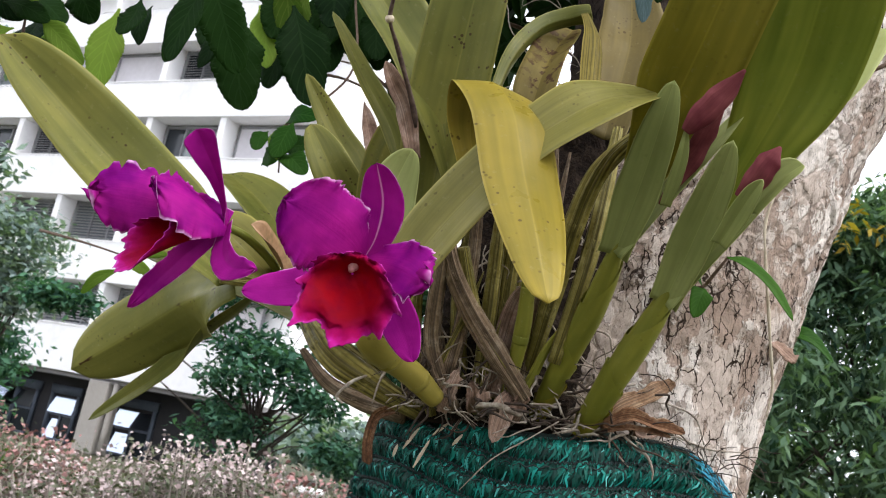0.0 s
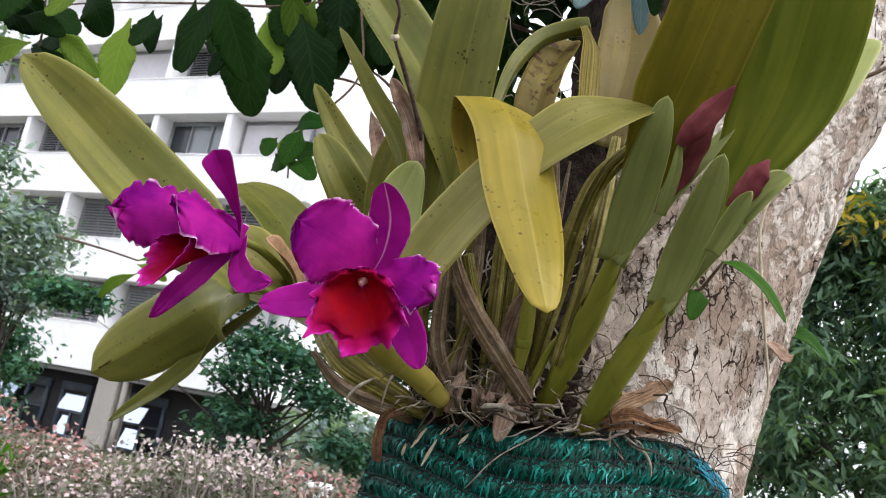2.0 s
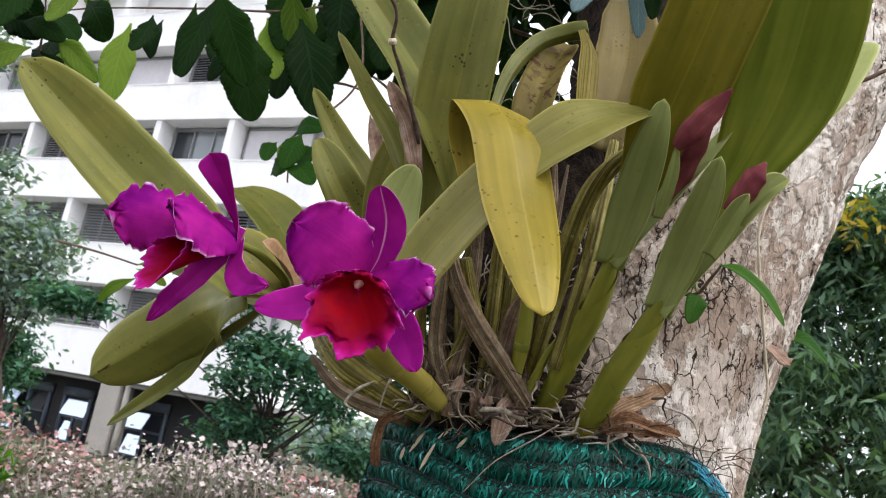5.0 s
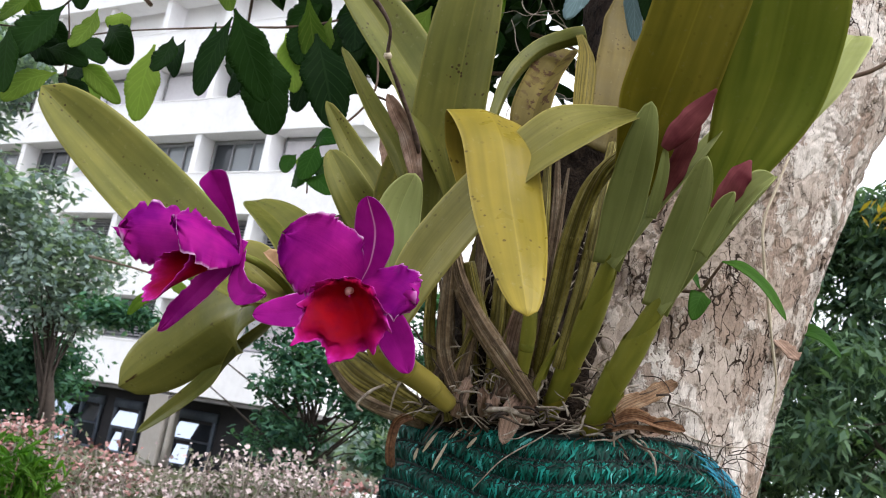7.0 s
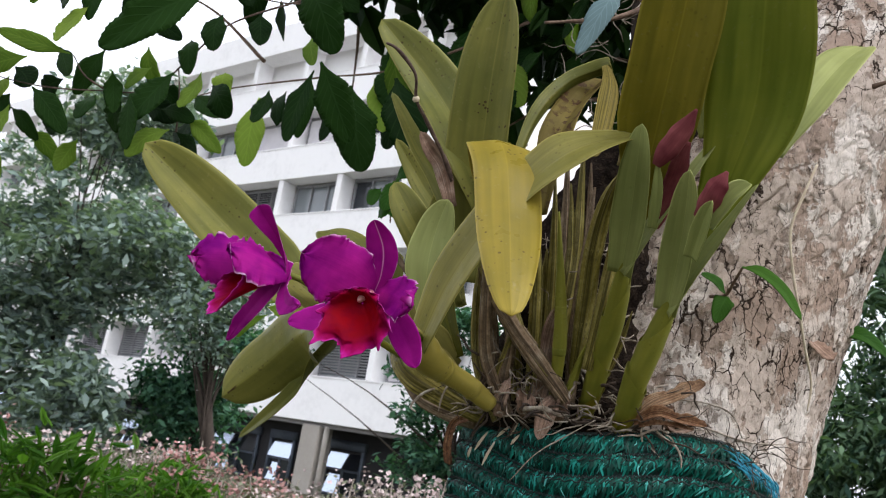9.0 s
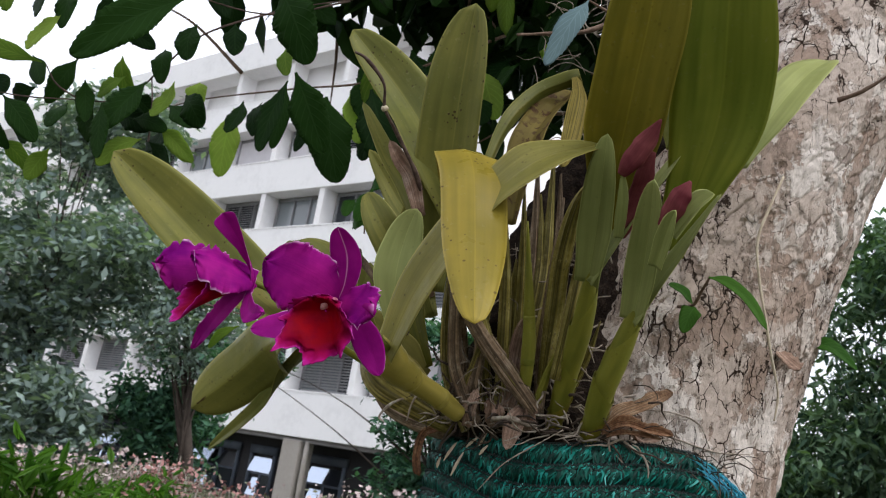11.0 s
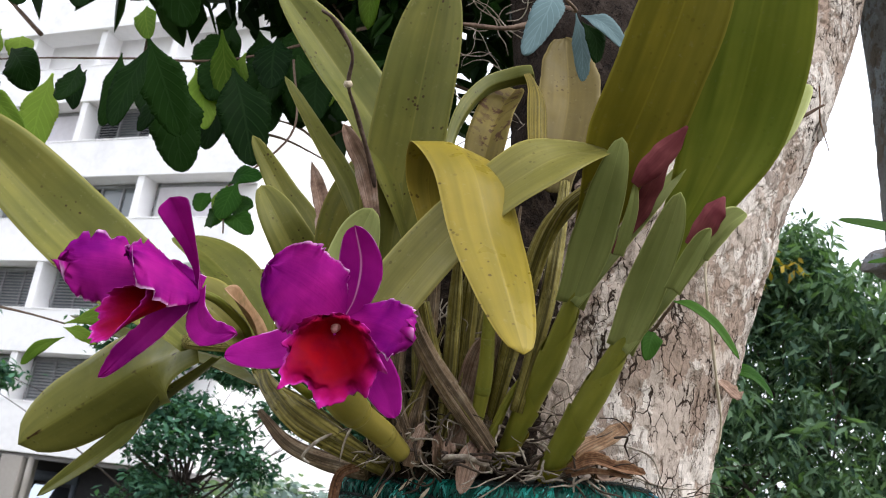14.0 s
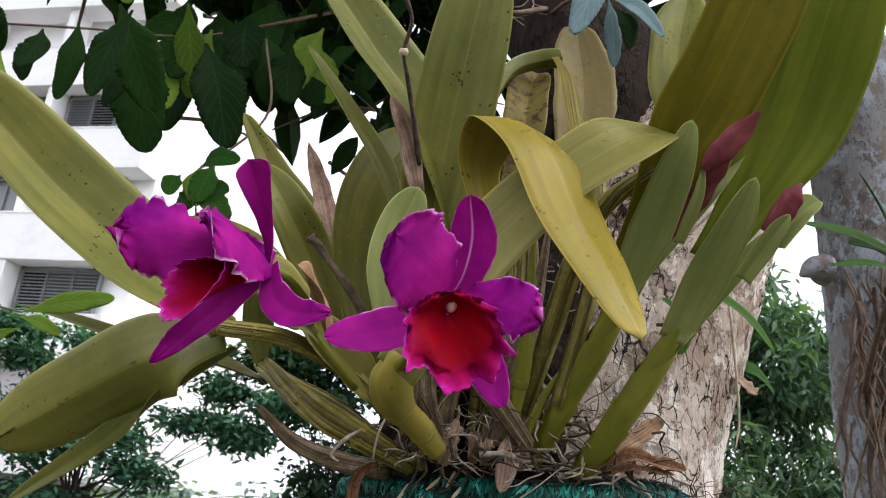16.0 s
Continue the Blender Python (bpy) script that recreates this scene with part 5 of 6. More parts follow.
bulb([(-0.034, 0.892, 1.592), (-0.090, 0.868, 1.613), (-0.142, 0.885, 1.638), (-0.200, 1.0, 1.690)], [0.008, 0.012, 0.0145, 0.011, 0.006], M_BULB_OLD, "striped cane reaching outwards", (0.35, 0.7), ridges=10, amp=0.15, seed=14, seg=40)
bulb([(-0.055, 0.880, 1.60), (-0.110, 0.89, 1.633), (-0.165, 0.92, 1.66), (-0.198, 1.01, 1.70)], [0.007, 0.010, 0.011, 0.008, 0.003], M_BULB_OLD, "striped cane reaching outwards", (0.5,), ridges=9, amp=0.14, seed=15, seg=36)
bulb([(-0.058, 0.865, 1.628), (-0.105, 0.865, 1.668), (-0.171, 0.822, 1.685), (-0.230, 0.760, 1.674)], [0.006, 0.008, 0.0075, 0.0065], M_BULB_OLD, "striped cane with a brown top sheath", (0.5, 0.85), ridges=9, amp=0.13, seed=16, seg=36)
bulb([(-0.05, 0.94, 1.588), (-0.10, 0.985, 1.596), (-0.15, 1.0, 1.612), (-0.192, 1.03, 1.646)], [0.009, 0.010, 0.008, 0.004], M_BULB_DEAD, "grey woody rhizome", (0.4,), ridges=6, amp=0.1, seed=17, seg=24)

for k, (c, r) in enumerate((([(-0.052, 0.905, 1.592), (-0.034, 0.888, 1.665), (-0.037, 0.868, 1.72), (-0.048, 0.838, 1.78)], 0.0065), ([(0.012, 0.905, 1.592), (-0.006, 0.89, 1.67), (-0.016, 0.87, 1.735), (-0.014, 0.84, 1.805)], 0.0075),
                            ([(0.045, 0.905, 1.592), (0.028, 0.89, 1.67), (0.022, 0.87, 1.735), (0.025, 0.84, 1.80)], 0.007), ([(-0.02, 0.91, 1.592), (-0.05, 0.89, 1.66), (-0.058, 0.868, 1.73), (-0.054, 0.838, 1.795)], 0.006))):
    bulb(c, [r * 0.8, r * 1.15, r, r * 0.8, r * 0.15], (M_BULB_DEAD, M_BULB_OLD, M_BULB_OLD, M_BULB_OLD)[k], ("dead grey cane with peeling skin", "striped straw yellow cane", "striped straw yellow cane", "striped straw yellow cane")[k], (0.3, 0.65), ridges=8, amp=0.15, seed=70 + k, seg=32)
for k, (x0, x1, top) in enumerate(((0.036, 0.028, 1.95), (0.052, 0.047, 1.97), (0.066, 0.060, 1.93), (0.044, 0.038, 1.90))):
    bulb([(x0, 0.905, 1.60), (x0 - 0.003, 0.893, 1.70), (x0 + 0.004, 0.885, 1.80), (x1, 0.88, top)], [0.004, 0.0075, 0.0085, 0.007, 0.001], (M_BULB_DEAD, M_BULB_OLD)[k % 2], ("brown withered cane at the back", "striped cane at the back")[k % 2], (0.4, 0.7), ridges=8, amp=0.15, seed=90 + k, seg=28)
_cr = random.Random(88)
for k in range(5):
    x0 = -0.030 + 0.0280 * k + _cr.uniform(-0.004, 0.004)
    y0 = 0.885 + _cr.uniform(-0.02, 0.02)
    lean = _cr.uniform(-0.075, 0.05)
    h = _cr.uniform(0.08, 0.17)
    r = _cr.uniform(0.0022, 0.0042)
    bulb([(x0, y0, 1.60), (x0 + lean * 0.35, y0 - 0.012, 1.60 + h * 0.35), (x0 + lean * 0.7 + _cr.uniform(-0.004, 0.004), y0 - 0.03, 1.60 + h * 0.7), (x0 + lean, y0 - 0.05, 1.60 + h)], [r * 0.8, r * 1.2, r * 1.1, r * 0.8, r * 0.15], (M_BULB_OLD, M_BULB_DEAD, M_BULB_OLD, M_BULB)[k % 4], ("thin straw yellow striped cane", "thin dead brown cane", "thin straw yellow striped cane", "thin green cane")[k % 4], (0.3, 0.6), ridges=7, amp=0.14, seed=30 + k, seg=24)

# dry husks and sheaths, the dead flower stalk
def husk(ctrl, width, face=VIEW, mat=None, label="papery brown sheath", **kw):
    return part("sheath", blade(ctrl, width, face, n=18, m=9, fold=kw.pop("fold", 0.6), thick=0.0009, base=0.7, tip=0.5, power=1.5, **kw), mat or M_HUSK, orchid, label)


husk([(-0.078, 0.752, 1.815), (-0.093, 0.742, 1.856), (-0.105, 0.723, 1.872), (-0.117, 0.711, 1.890)], 0.020, seed=31)
husk([(-0.128, 1.03, 1.78), (-0.148, 1.05, 1.87), (-0.165, 1.065, 1.93), (-0.190, 1.057, 1.990)], 0.027, seed=32, ruffle=0.05)
husk([(0.056, 0.856, 1.624), (0.050, 0.846, 1.610), (0.047, 0.842, 1.594), (0.044, 0.840, 1.574)], 0.023, seed=33, fold=0.3)
husk([(0.035, 0.870, 1.62), (0.040, 0.865, 1.67), (0.045, 0.850, 1.71), (0.052, 0.84, 1.735)], 0.026, seed=34)
husk([(0.062, 0.89, 1.66), (0.075, 0.885, 1.675), (0.086, 0.88, 1.672), (0.09, 0.88, 1.66)], 0.03, mat=M_TWIG_GREY, seed=35, label="grey fallen dead leaf")
for _c, _w, _m in (([(0.146, 0.856, 1.612), (0.166, 0.856, 1.632), (0.192, 0.868, 1.648), (0.221, 0.885, 1.669)], 0.017, M_HUSK_TAN), ([(0.148, 0.850, 1.610), (0.172, 0.842, 1.622), (0.198, 0.836, 1.618), (0.225, 0.834, 1.616)], 0.013, M_ORANGE),
                   ([(0.150, 0.860, 1.606), (0.170, 0.858, 1.618), (0.190, 0.860, 1.634)], 0.010, M_HUSK), ([(0.154, 0.846, 1.606), (0.176, 0.838, 1.612), (0.212, 0.833, 1.610)], 0.006, M_ORANGE)):
    part("sheath", blade(_c, _w, (0.1, -0.9, 0.4), n=26, m=11, fold=0.9, thick=0.0016, base=0.75, tip=0.72, power=2.4, ruffle=0.05, waves=5, seed=83), _m, orchid, "thick torn orange brown sheath")
_rs = random.Random(15)
for k in range(2):
    a = np.array((0.150 + 0.012 * _rs.random(), 0.862 + 0.01 * _rs.random(), 1.596 + 0.022 * _rs.random()))
    e = np.array((0.200 + 0.055 * _rs.random(), 0.885 + 0.03 * _rs.random(), 1.602 + 0.062 * _rs.random()))
    husk([a, a * 0.66 + e * 0.34 + (0, -0.006, 0.006 * _rs.random()), a * 0.33 + e * 0.67 + (0, -0.004, -0.006 * _rs.random()), e], _rs.uniform(0.004, 0.012), (0.1, -0.9, _rs.uniform(0.0, 0.7)), (M_ORANGE, M_HUSK, M_BULB_DEAD)[k % 3], "torn fibrous brown sheath", seed=40 + k, ruffle=0.12, fold=0.7)
for k, (a, e) in enumerate((((0.02, 0.865, 1.60), (0.014, 0.85, 1.63)), ((-0.01, 0.86, 1.595), (0.0, 0.85, 1.64)), ((0.03, 0.86, 1.60), (0.026, 0.85, 1.625)), ((0.062, 0.862, 1.60), (0.07, 0.85, 1.63)))):
    a, e = np.array(a), np.array(e)
    husk([a, a * 0.5 + e * 0.5 + (0, -0.006, 0.002), e], 0.014, (0.1, -0.9, 0.3), M_HUSK, "papery brown sheath", seed=60 + k, ruffle=0.08, fold=0.4)


def root_shade_backing():
    """A matted mound of old roots and litter between the canes and the trunk, added as backing; its near-black is
    painted shade.
    """
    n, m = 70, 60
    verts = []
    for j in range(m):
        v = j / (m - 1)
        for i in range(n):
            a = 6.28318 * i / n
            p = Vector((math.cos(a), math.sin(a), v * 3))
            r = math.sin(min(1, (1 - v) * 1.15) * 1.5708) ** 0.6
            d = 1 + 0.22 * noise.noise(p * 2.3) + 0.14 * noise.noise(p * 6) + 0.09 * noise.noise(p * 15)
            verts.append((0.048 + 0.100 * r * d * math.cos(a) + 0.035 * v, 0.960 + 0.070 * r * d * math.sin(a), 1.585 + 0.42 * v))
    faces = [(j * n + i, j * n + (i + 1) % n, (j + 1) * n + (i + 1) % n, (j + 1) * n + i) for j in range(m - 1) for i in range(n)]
    part("root_shade_backing", mesh_of("root_shade_backing", verts, faces), M_MOUND, orchid, "matted mound of old roots, near-black for the shade between canes")


root_shade_backing()
part("flower_stalk", tube([(-0.080, 0.745, 1.845), (-0.090, 0.725, 1.868), (-0.105, 0.690, 1.894), (-0.114, 0.669, 1.910), (-0.113, 0.648, 1.930), (-0.130, 0.63, 1.948), (-0.142, 0.622, 1.952)], [0.0026, 0.0026, 0.0020, 0.0017, 0.0018, 0.0022, 0.0012], 10, 40, 0, 0, 0.14), M_STALK, orchid, "dead brown flower stalk")
part("stalk_node", tube([(-0.1135, 0.6705, 1.9075), (-0.1142, 0.669, 1.910), (-0.1148, 0.6675, 1.9125)], [0.003, 0.0044, 0.003], 12, 6), M_STRAW, orchid, "pale ring on the stalk")
part("flower_stalk", tube([(-0.094, 0.83, 1.69), (-0.112, 0.80, 1.720), (-0.150, 0.80, 1.763), (-0.166, 0.80, 1.779)], [0.0050, 0.0042, 0.0036, 0.0056], 12, 30, 4, 0.12, 0.2), M_STALK_DRY, orchid, "broken dark brown stalk stub")
for c in ([(-0.069, 0.56, 1.667), (-0.068, 0.60, 1.672), (-0.074, 0.66, 1.660), (-0.079, 0.725, 1.655)], [(-0.187, 0.601, 1.685), (-0.174, 0.612, 1.682), (-0.158, 0.64, 1.672), (-0.150, 0.68, 1.66), (-0.11, 0.76, 1.64)]):
    part("pedicel", tube(c, [0.0032, 0.0034, 0.004], 10, 24), M_BULB, orchid, "green flower stem")
husk([(-0.140, 0.665, 1.655), (-0.152, 0.64, 1.672), (-0.163, 0.61, 1.685), (-0.170, 0.60, 1.69)], 0.020, (0.1, -0.8, 0.5), M_SPATHE, "pinkish brown spathe", seed=50)


# ---- flowers
def petal(fl, name, ctrl, width, face, mat, label="", **kw):
    kw.setdefault("thick", 0.0009)
    return part(name, blade(ctrl, width, face, n=kw.pop("n", 76), m=kw.pop("m", 23), **kw), mat, fl, label)


def lip(fl, throat, axis, rim, tight, bell, rise, seed=0, frill=1.0):
    """The lip: one sheet spreading from its throat to a lobed, ruffled rim given as (angle, radius, reach)."""
    throat = np.array(throat)
    ax = unit(axis)
    up = unit(np.array((0, 0, 1.0)) - ax * ax[2])
    rt = np.cross(ax, up)
    rim = np.array(sorted(rim), float)
    ang = np.radians(np.concatenate([rim[:, 0] - 360, rim[:, 0], rim[:, 0] + 360]))
    n, m = 44, 181
    th = np.linspace(-math.pi, math.pi, m)
    soft = np.exp(-0.5 * (np.arange(-6, 7) / 2.2) ** 2)
    soft /= soft.sum()

    def smooth(v):
        v = np.interp(th, ang, np.tile(v, 3))[:-1]
        v = np.convolve(np.concatenate([v[-6:], v, v[:6]]), soft, "valid")
        return np.append(v, v[0])
    rad, reach = smooth(rim[:, 1]), smooth(rim[:, 2])
    wide = np.exp(-0.5 * (np.arange(-40, 41) / 16.0) ** 2)
    wide /= wide.sum()
    calm = np.convolve(np.concatenate([rad[-41:-1], rad, rad[1:41]]), wide, "valid")
    verts, uvs = [], []
    for lay in (0, 1):
        for i in range(n):
            s = i / (n - 1)
            for k in range(m):
                c, d = math.cos(th[k]), math.sin(th[k])
                a1 = noise.noise(Vector((c * s * 2.4 + seed, d * s * 2.4, 1.7)))
                a2 = noise.noise(Vector((c * s * 4.2, d * s * 4.2 + seed, 4.1)))
                a3 = noise.noise(Vector((c * s * 11, d * s * 11, seed + 2.3)))
                e = frill * s ** 6
                r = (calm[k] + (rad[k] - calm[k]) * s ** 5) * (tight + (1 - tight) * s ** bell) * (1 + e * (0.16 * a2 + 0.10 * a3))
                f = reach[k] * s ** rise + frill * (e * (0.010 * a2 + 0.004 * a3) + s * s * (0.012 * a1 + 0.004 * a2)) - 0.014 * max(0, s - 0.72)
                verts.append(throat + (up * c + rt * d) * r + ax * (f + (0.0004 if lay else -0.0004)))
                uvs.append((k / (m - 1), s))
    o = n * m
    faces = []
    for i in range(n - 1):
        for k in range(m - 1):
            a, b, c, d = i * m + k, i * m + k + 1, (i + 1) * m + k + 1, (i + 1) * m + k
            faces += [(a, b, c, d), (o + d, o + c, o + b, o + a)]
    for k in range(m - 1):
        a, b = (n - 1) * m + k, (n - 1) * m + k + 1
        faces.append((a, b, o + b, o + a))
    part("lip", mesh_of("lip", verts, faces, uvs), M_LIP, fl, "crimson ruffled lip with magenta rim")


def flower_facing():
    fl = new("flower")
    fl.parent = orchid
    fl["label"] = "open magenta bloom with crimson lip"
    A = (-0.075, 0.544, 1.667)
    petal(fl, "dorsal_sepal", [A, (-0.069, 0.536, 1.682), (-0.068, 0.526, 1.703), (-0.075, 0.510, 1.723)], 0.030, (-0.1, -0.9, -0.3), M_SEPAL_RIB, "upright rounded sepal with a pale rib", fold=0.22, base=0.45, widest=0.6, tip=0.55, power=2.1, ruffle=0.006, waves=3)
    petal(fl, "petal", [A, (-0.086, 0.524, 1.671), (-0.102, 0.502, 1.676), (-0.121, 0.483, 1.681)], 0.058, (0.35, -0.9, 0.1), M_PETAL, "broad ruffled petal", lateral=(0.42, -0.05, 0.90), fold=0.06, base=0.40, widest=0.48, tip=0.45, power=2.5, ruffle=0.034, waves=5, seed=3, arch=0.12)
    petal(fl, "petal", [A, (-0.059, 0.529, 1.664), (-0.045, 0.515, 1.659), (-0.030, 0.503, 1.651)], 0.042, (0.38, -0.85, 0.25), M_PETAL, "ruffled petal pointing forwards", lateral=(0.10, 0.22, 0.95), fold=0.12, base=0.4, widest=0.55, tip=0.55, power=2.4, ruffle=0.050, waves=4, seed=5)
    petal(fl, "lateral_sepal", [A, (-0.095, 0.546, 1.650), (-0.120, 0.542, 1.638), (-0.147, 0.535, 1.630)], 0.030, (0.1, -0.9, 0.35), M_SEPAL, "long lower sepal", fold=0.12, base=0.5, widest=0.6, tip=0.45, ruffle=0.008, waves=3, seed=7)
    petal(fl, "lateral_sepal", [A, (-0.058, 0.558, 1.650), (-0.044, 0.562, 1.630), (-0.031, 0.561, 1.608)], 0.027, (-0.15, -0.9, 0.2), M_SEPAL, "long lower sepal", fold=0.1, base=0.5, widest=0.6, tip=0.5, ruffle=0.008, waves=3, seed=8)
    lip(fl, (-0.078, 0.527, 1.653), (0.0, -1, -0.35),
        [(20, 0.015, 0.020), (60, 0.019, 0.026), (94, 0.026, 0.030), (115, 0.032, 0.038), (136, 0.037, 0.044), (150, 0.034, 0.043), (163, 0.033, 0.040), (177, 0.038, 0.037), (-170, 0.042, 0.034),
         (-158, 0.036, 0.029), (-146, 0.043, 0.022), (-132, 0.037, 0.026), (-117, 0.040, 0.030), (-100, 0.033, 0.028), (-80, 0.025, 0.024), (-50, 0.019, 0.020), (-20, 0.015, 0.016)], 0.03, 0.85, 1.0, 2, 1.12)
    part("column", tube([(-0.076, 0.538, 1.664), (-0.077, 0.525, 1.6595), (-0.078, 0.5175, 1.6525)], [0.0036, 0.0046, 0.0042, 0.0016], 14, 16), M_COLUMN, fl, "pale cream column tip")


def flower_side():
    fl = new("flower")
    fl.parent = orchid
    fl["label"] = "open magenta bloom turned sideways"
    A = (-0.187, 0.600, 1.686)
    petal(fl, "dorsal_sepal", [A, (-0.190, 0.590, 1.702), (-0.199, 0.574, 1.720), (-0.211, 0.553, 1.739)], 0.022, (0.85, -0.4, 0.1), M_SEPAL, "twisted upright sepal", lateral=(0.32, -0.92, -0.21), lateral_end=(0.85, 0.2, 0.47), fold=0.5, base=0.42, widest=0.95, tip=0.93, power=3.0, ruffle=0.012, waves=2, seed=11, flare=2.6)
    petal(fl, "petal", [A, (-0.195, 0.586, 1.690), (-0.208, 0.568, 1.695), (-0.227, 0.547, 1.696)], 0.060, (0.25, -0.85, 0.55), M_PETAL, "near ruffled petal", lateral=(-0.5, 0.43, 0.75), fold=-0.06, base=0.35, widest=0.6, tip=0.6, power=2.4, ruffle=0.050, waves=3, seed=12, arch=0.34)
    petal(fl, "petal", [A, (-0.216, 0.596, 1.691), (-0.250, 0.591, 1.692), (-0.286, 0.583, 1.690)], 0.054, (-0.1, -0.9, 0.35), M_PETAL, "far drooping ruffled petal", lateral=(-0.27, -0.15, 0.95), fold=0.0, base=0.40, widest=0.8, tip=0.68, power=2.6, ruffle=0.070, waves=3, seed=13, arch=0.30, flare=1.4)
    petal(fl, "lateral_sepal", [A, (-0.209, 0.600, 1.662), (-0.227, 0.610, 1.643), (-0.254, 0.631, 1.617)], 0.022, (0.35, -0.85, 0.4), M_SEPAL, "long hanging sepal", fold=0.2, base=0.6, widest=0.5, tip=0.4, power=1.5, ruffle=0.03, waves=3, seed=14)
    petal(fl, "lateral_sepal", [A, (-0.181, 0.586, 1.663), (-0.167, 0.569, 1.650), (-0.145, 0.548, 1.648)], 0.023, (-0.6, -0.8, 0.1), M_SEPAL, "short curled sepal", fold=0.25, base=0.6, widest=0.5, tip=0.4, ruffle=0.02, waves=3, seed=15)
    lip(fl, (-0.196, 0.588, 1.682), (-0.72, -0.50, -0.48),
        [(-77, 0.017, 0.032), (-40, 0.013, 0.038), (0, 0.012, 0.044), (35, 0.015, 0.050), (63, 0.019, 0.055), (95, 0.016, 0.063), (136, 0.014, 0.073), (165, 0.017, 0.073), (-165, 0.021, 0.071), (-138, 0.024, 0.067), (-115, 0.020, 0.055), (-95, 0.018, 0.042)], 0.42, 1.8, 1.0, 6, 0.55)
    part("column", tube([(-0.194, 0.592, 1.684), (-0.203, 0.583, 1.679), (-0.212, 0.575, 1.674)], [0.004, 0.0045, 0.003], 14, 12), M_COLUMN, fl, "pale cream column tip")


flower_facing()
flower_side()


# ---- aerial roots
def root_tangle():
    rng = random.Random(77)
    tubes, dark = [], []
    for i in range(190):
        x = rng.uniform(-0.05, 0.20)
        y = 0.842 + 0.05 * rng.random() + 0.12 * (x - 0.07) ** 2
        z = 1.598 + rng.random() ** 2 * 0.075
        p = Vector((x, y, z))
        d = Vector((rng.uniform(-1, 1), rng.uniform(-0.5, 0.3), rng.uniform(-0.4, 0.6))).normalized()
        pts = [p]
        for k in range(4):
            d = (d + Vector((rng.uniform(-0.9, 0.9), rng.uniform(-0.5, 0.5), rng.uniform(-0.7, 0.55)))).normalized()
            p = p + d * rng.uniform(0.006, 0.018)
            pts.append(p)
        r = rng.uniform(0.0006, 0.0017)
        (dark if rng.random() < 0.42 else tubes).append(tube(pts, [r, r, r * 0.8, r * 0.4], 6, 16))
    for i in range(46):
        x0 = rng.uniform(0.0, 0.14)
        p = Vector((x0, rng.uniform(0.86, 0.92), rng.uniform(1.65, 1.84)))
        d = Vector((rng.uniform(-1, 1), -0.2, rng.uniform(-1, 0.6))).normalized()
        pts = [p]
        for k in range(5):
            d = (d + Vector((rng.uniform(-0.8, 0.8), rng.uniform(-0.3, 0.3), rng.uniform(-0.8, 0.7)))).normalized()
            p = p + d * 0.013
            pts.append(p)
        r = rng.uniform(0.0006, 0.0012)
        tubes.append(tube(pts, [r, r, r * 0.5], 5, 18))
    for i in range(60):
        p = Vector((rng.uniform(0.16, 0.30), rng.uniform(0.88, 0.93), rng.uniform(1.565, 1.61)))
        d = Vector((rng.uniform(-0.6, 1), -0.3, rng.uniform(-0.5, 0.8))).normalized()
        pts = [p]
        for k in range(4):
            d = (d + Vector((rng.uniform(-0.7, 0.7), rng.uniform(-0.3, 0.3), rng.uniform(-0.7, 0.5)))).normalized()
            p = p + d * 0.012
            pts.append(p)
        dark.append(tube(pts, [0.0006, 0.0005, 0.0003], 5, 14))
    for i in range(44):
        p = Vector((rng.uniform(-0.01, 0.16), rng.uniform(1.04, 1.09), rng.uniform(2.02, 2.33)))
        d = Vector((rng.uniform(-1, 1), -0.2, rng.uniform(-1, 0.6))).normalized()
        pts = [p]
        for k in range(6):
            d = (d + Vector((rng.uniform(-0.8, 0.8), rng.uniform(-0.3, 0.3), rng.uniform(-0.9, 0.7)))).normalized()
            p = p + d * 0.018
            pts.append(p)
        r = rng.uniform(0.0004, 0.0010)
        tubes.append(tube(pts, [r, r, r * 0.5], 5, 20))
    part("root_mass", merge(tubes), M_ROOT, orchid, "tangle of whitish aerial roots")["kind"] = "stuff"
    part("root_hair_mass", merge(dark), M_ROOT_DARK, orchid, "fine dark root hairs")["kind"] = "stuff"
    for c, r in (([(0.022, 0.845, 1.607), (0.045, 0.838, 1.610), (0.062, 0.842, 1.606), (0.072, 0.846, 1.608)], 0.0028),
                 ([(0.20, 0.885, 1.622), (0.235, 0.905, 1.618), (0.275, 0.925, 1.612), (0.318, 0.945, 1.616)], 0.0011),
                 ([(0.19, 0.88, 1.645), (0.225, 0.90, 1.648), (0.255, 0.91, 1.640), (0.27, 0.92, 1.615)], 0.0010),
                 ([(0.105, 0.845, 1.606), (0.075, 0.832, 1.582), (0.045, 0.828, 1.558), (0.02, 0.828, 1.525)], 0.0007),
                 ([(0.150, 0.865, 1.600), (0.165, 0.855, 1.588), (0.180, 0.850, 1.575)], 0.0009),
                 ([(-0.075, 0.87, 1.625), (-0.10, 0.85, 1.61), (-0.115, 0.85, 1.592), (-0.108, 0.85, 1.585)], 0.0016),
                 ([(-0.065, 0.86, 1.640), (-0.075, 0.845, 1.615), (-0.078, 0.84, 1.59)], 0.0012)):
        part("root", tube(c, [r, r * 1.1, r * 0.7], 8, 26, 0, 0, 0.12), M_ROOT, orchid, "single pale root")


root_tangle()

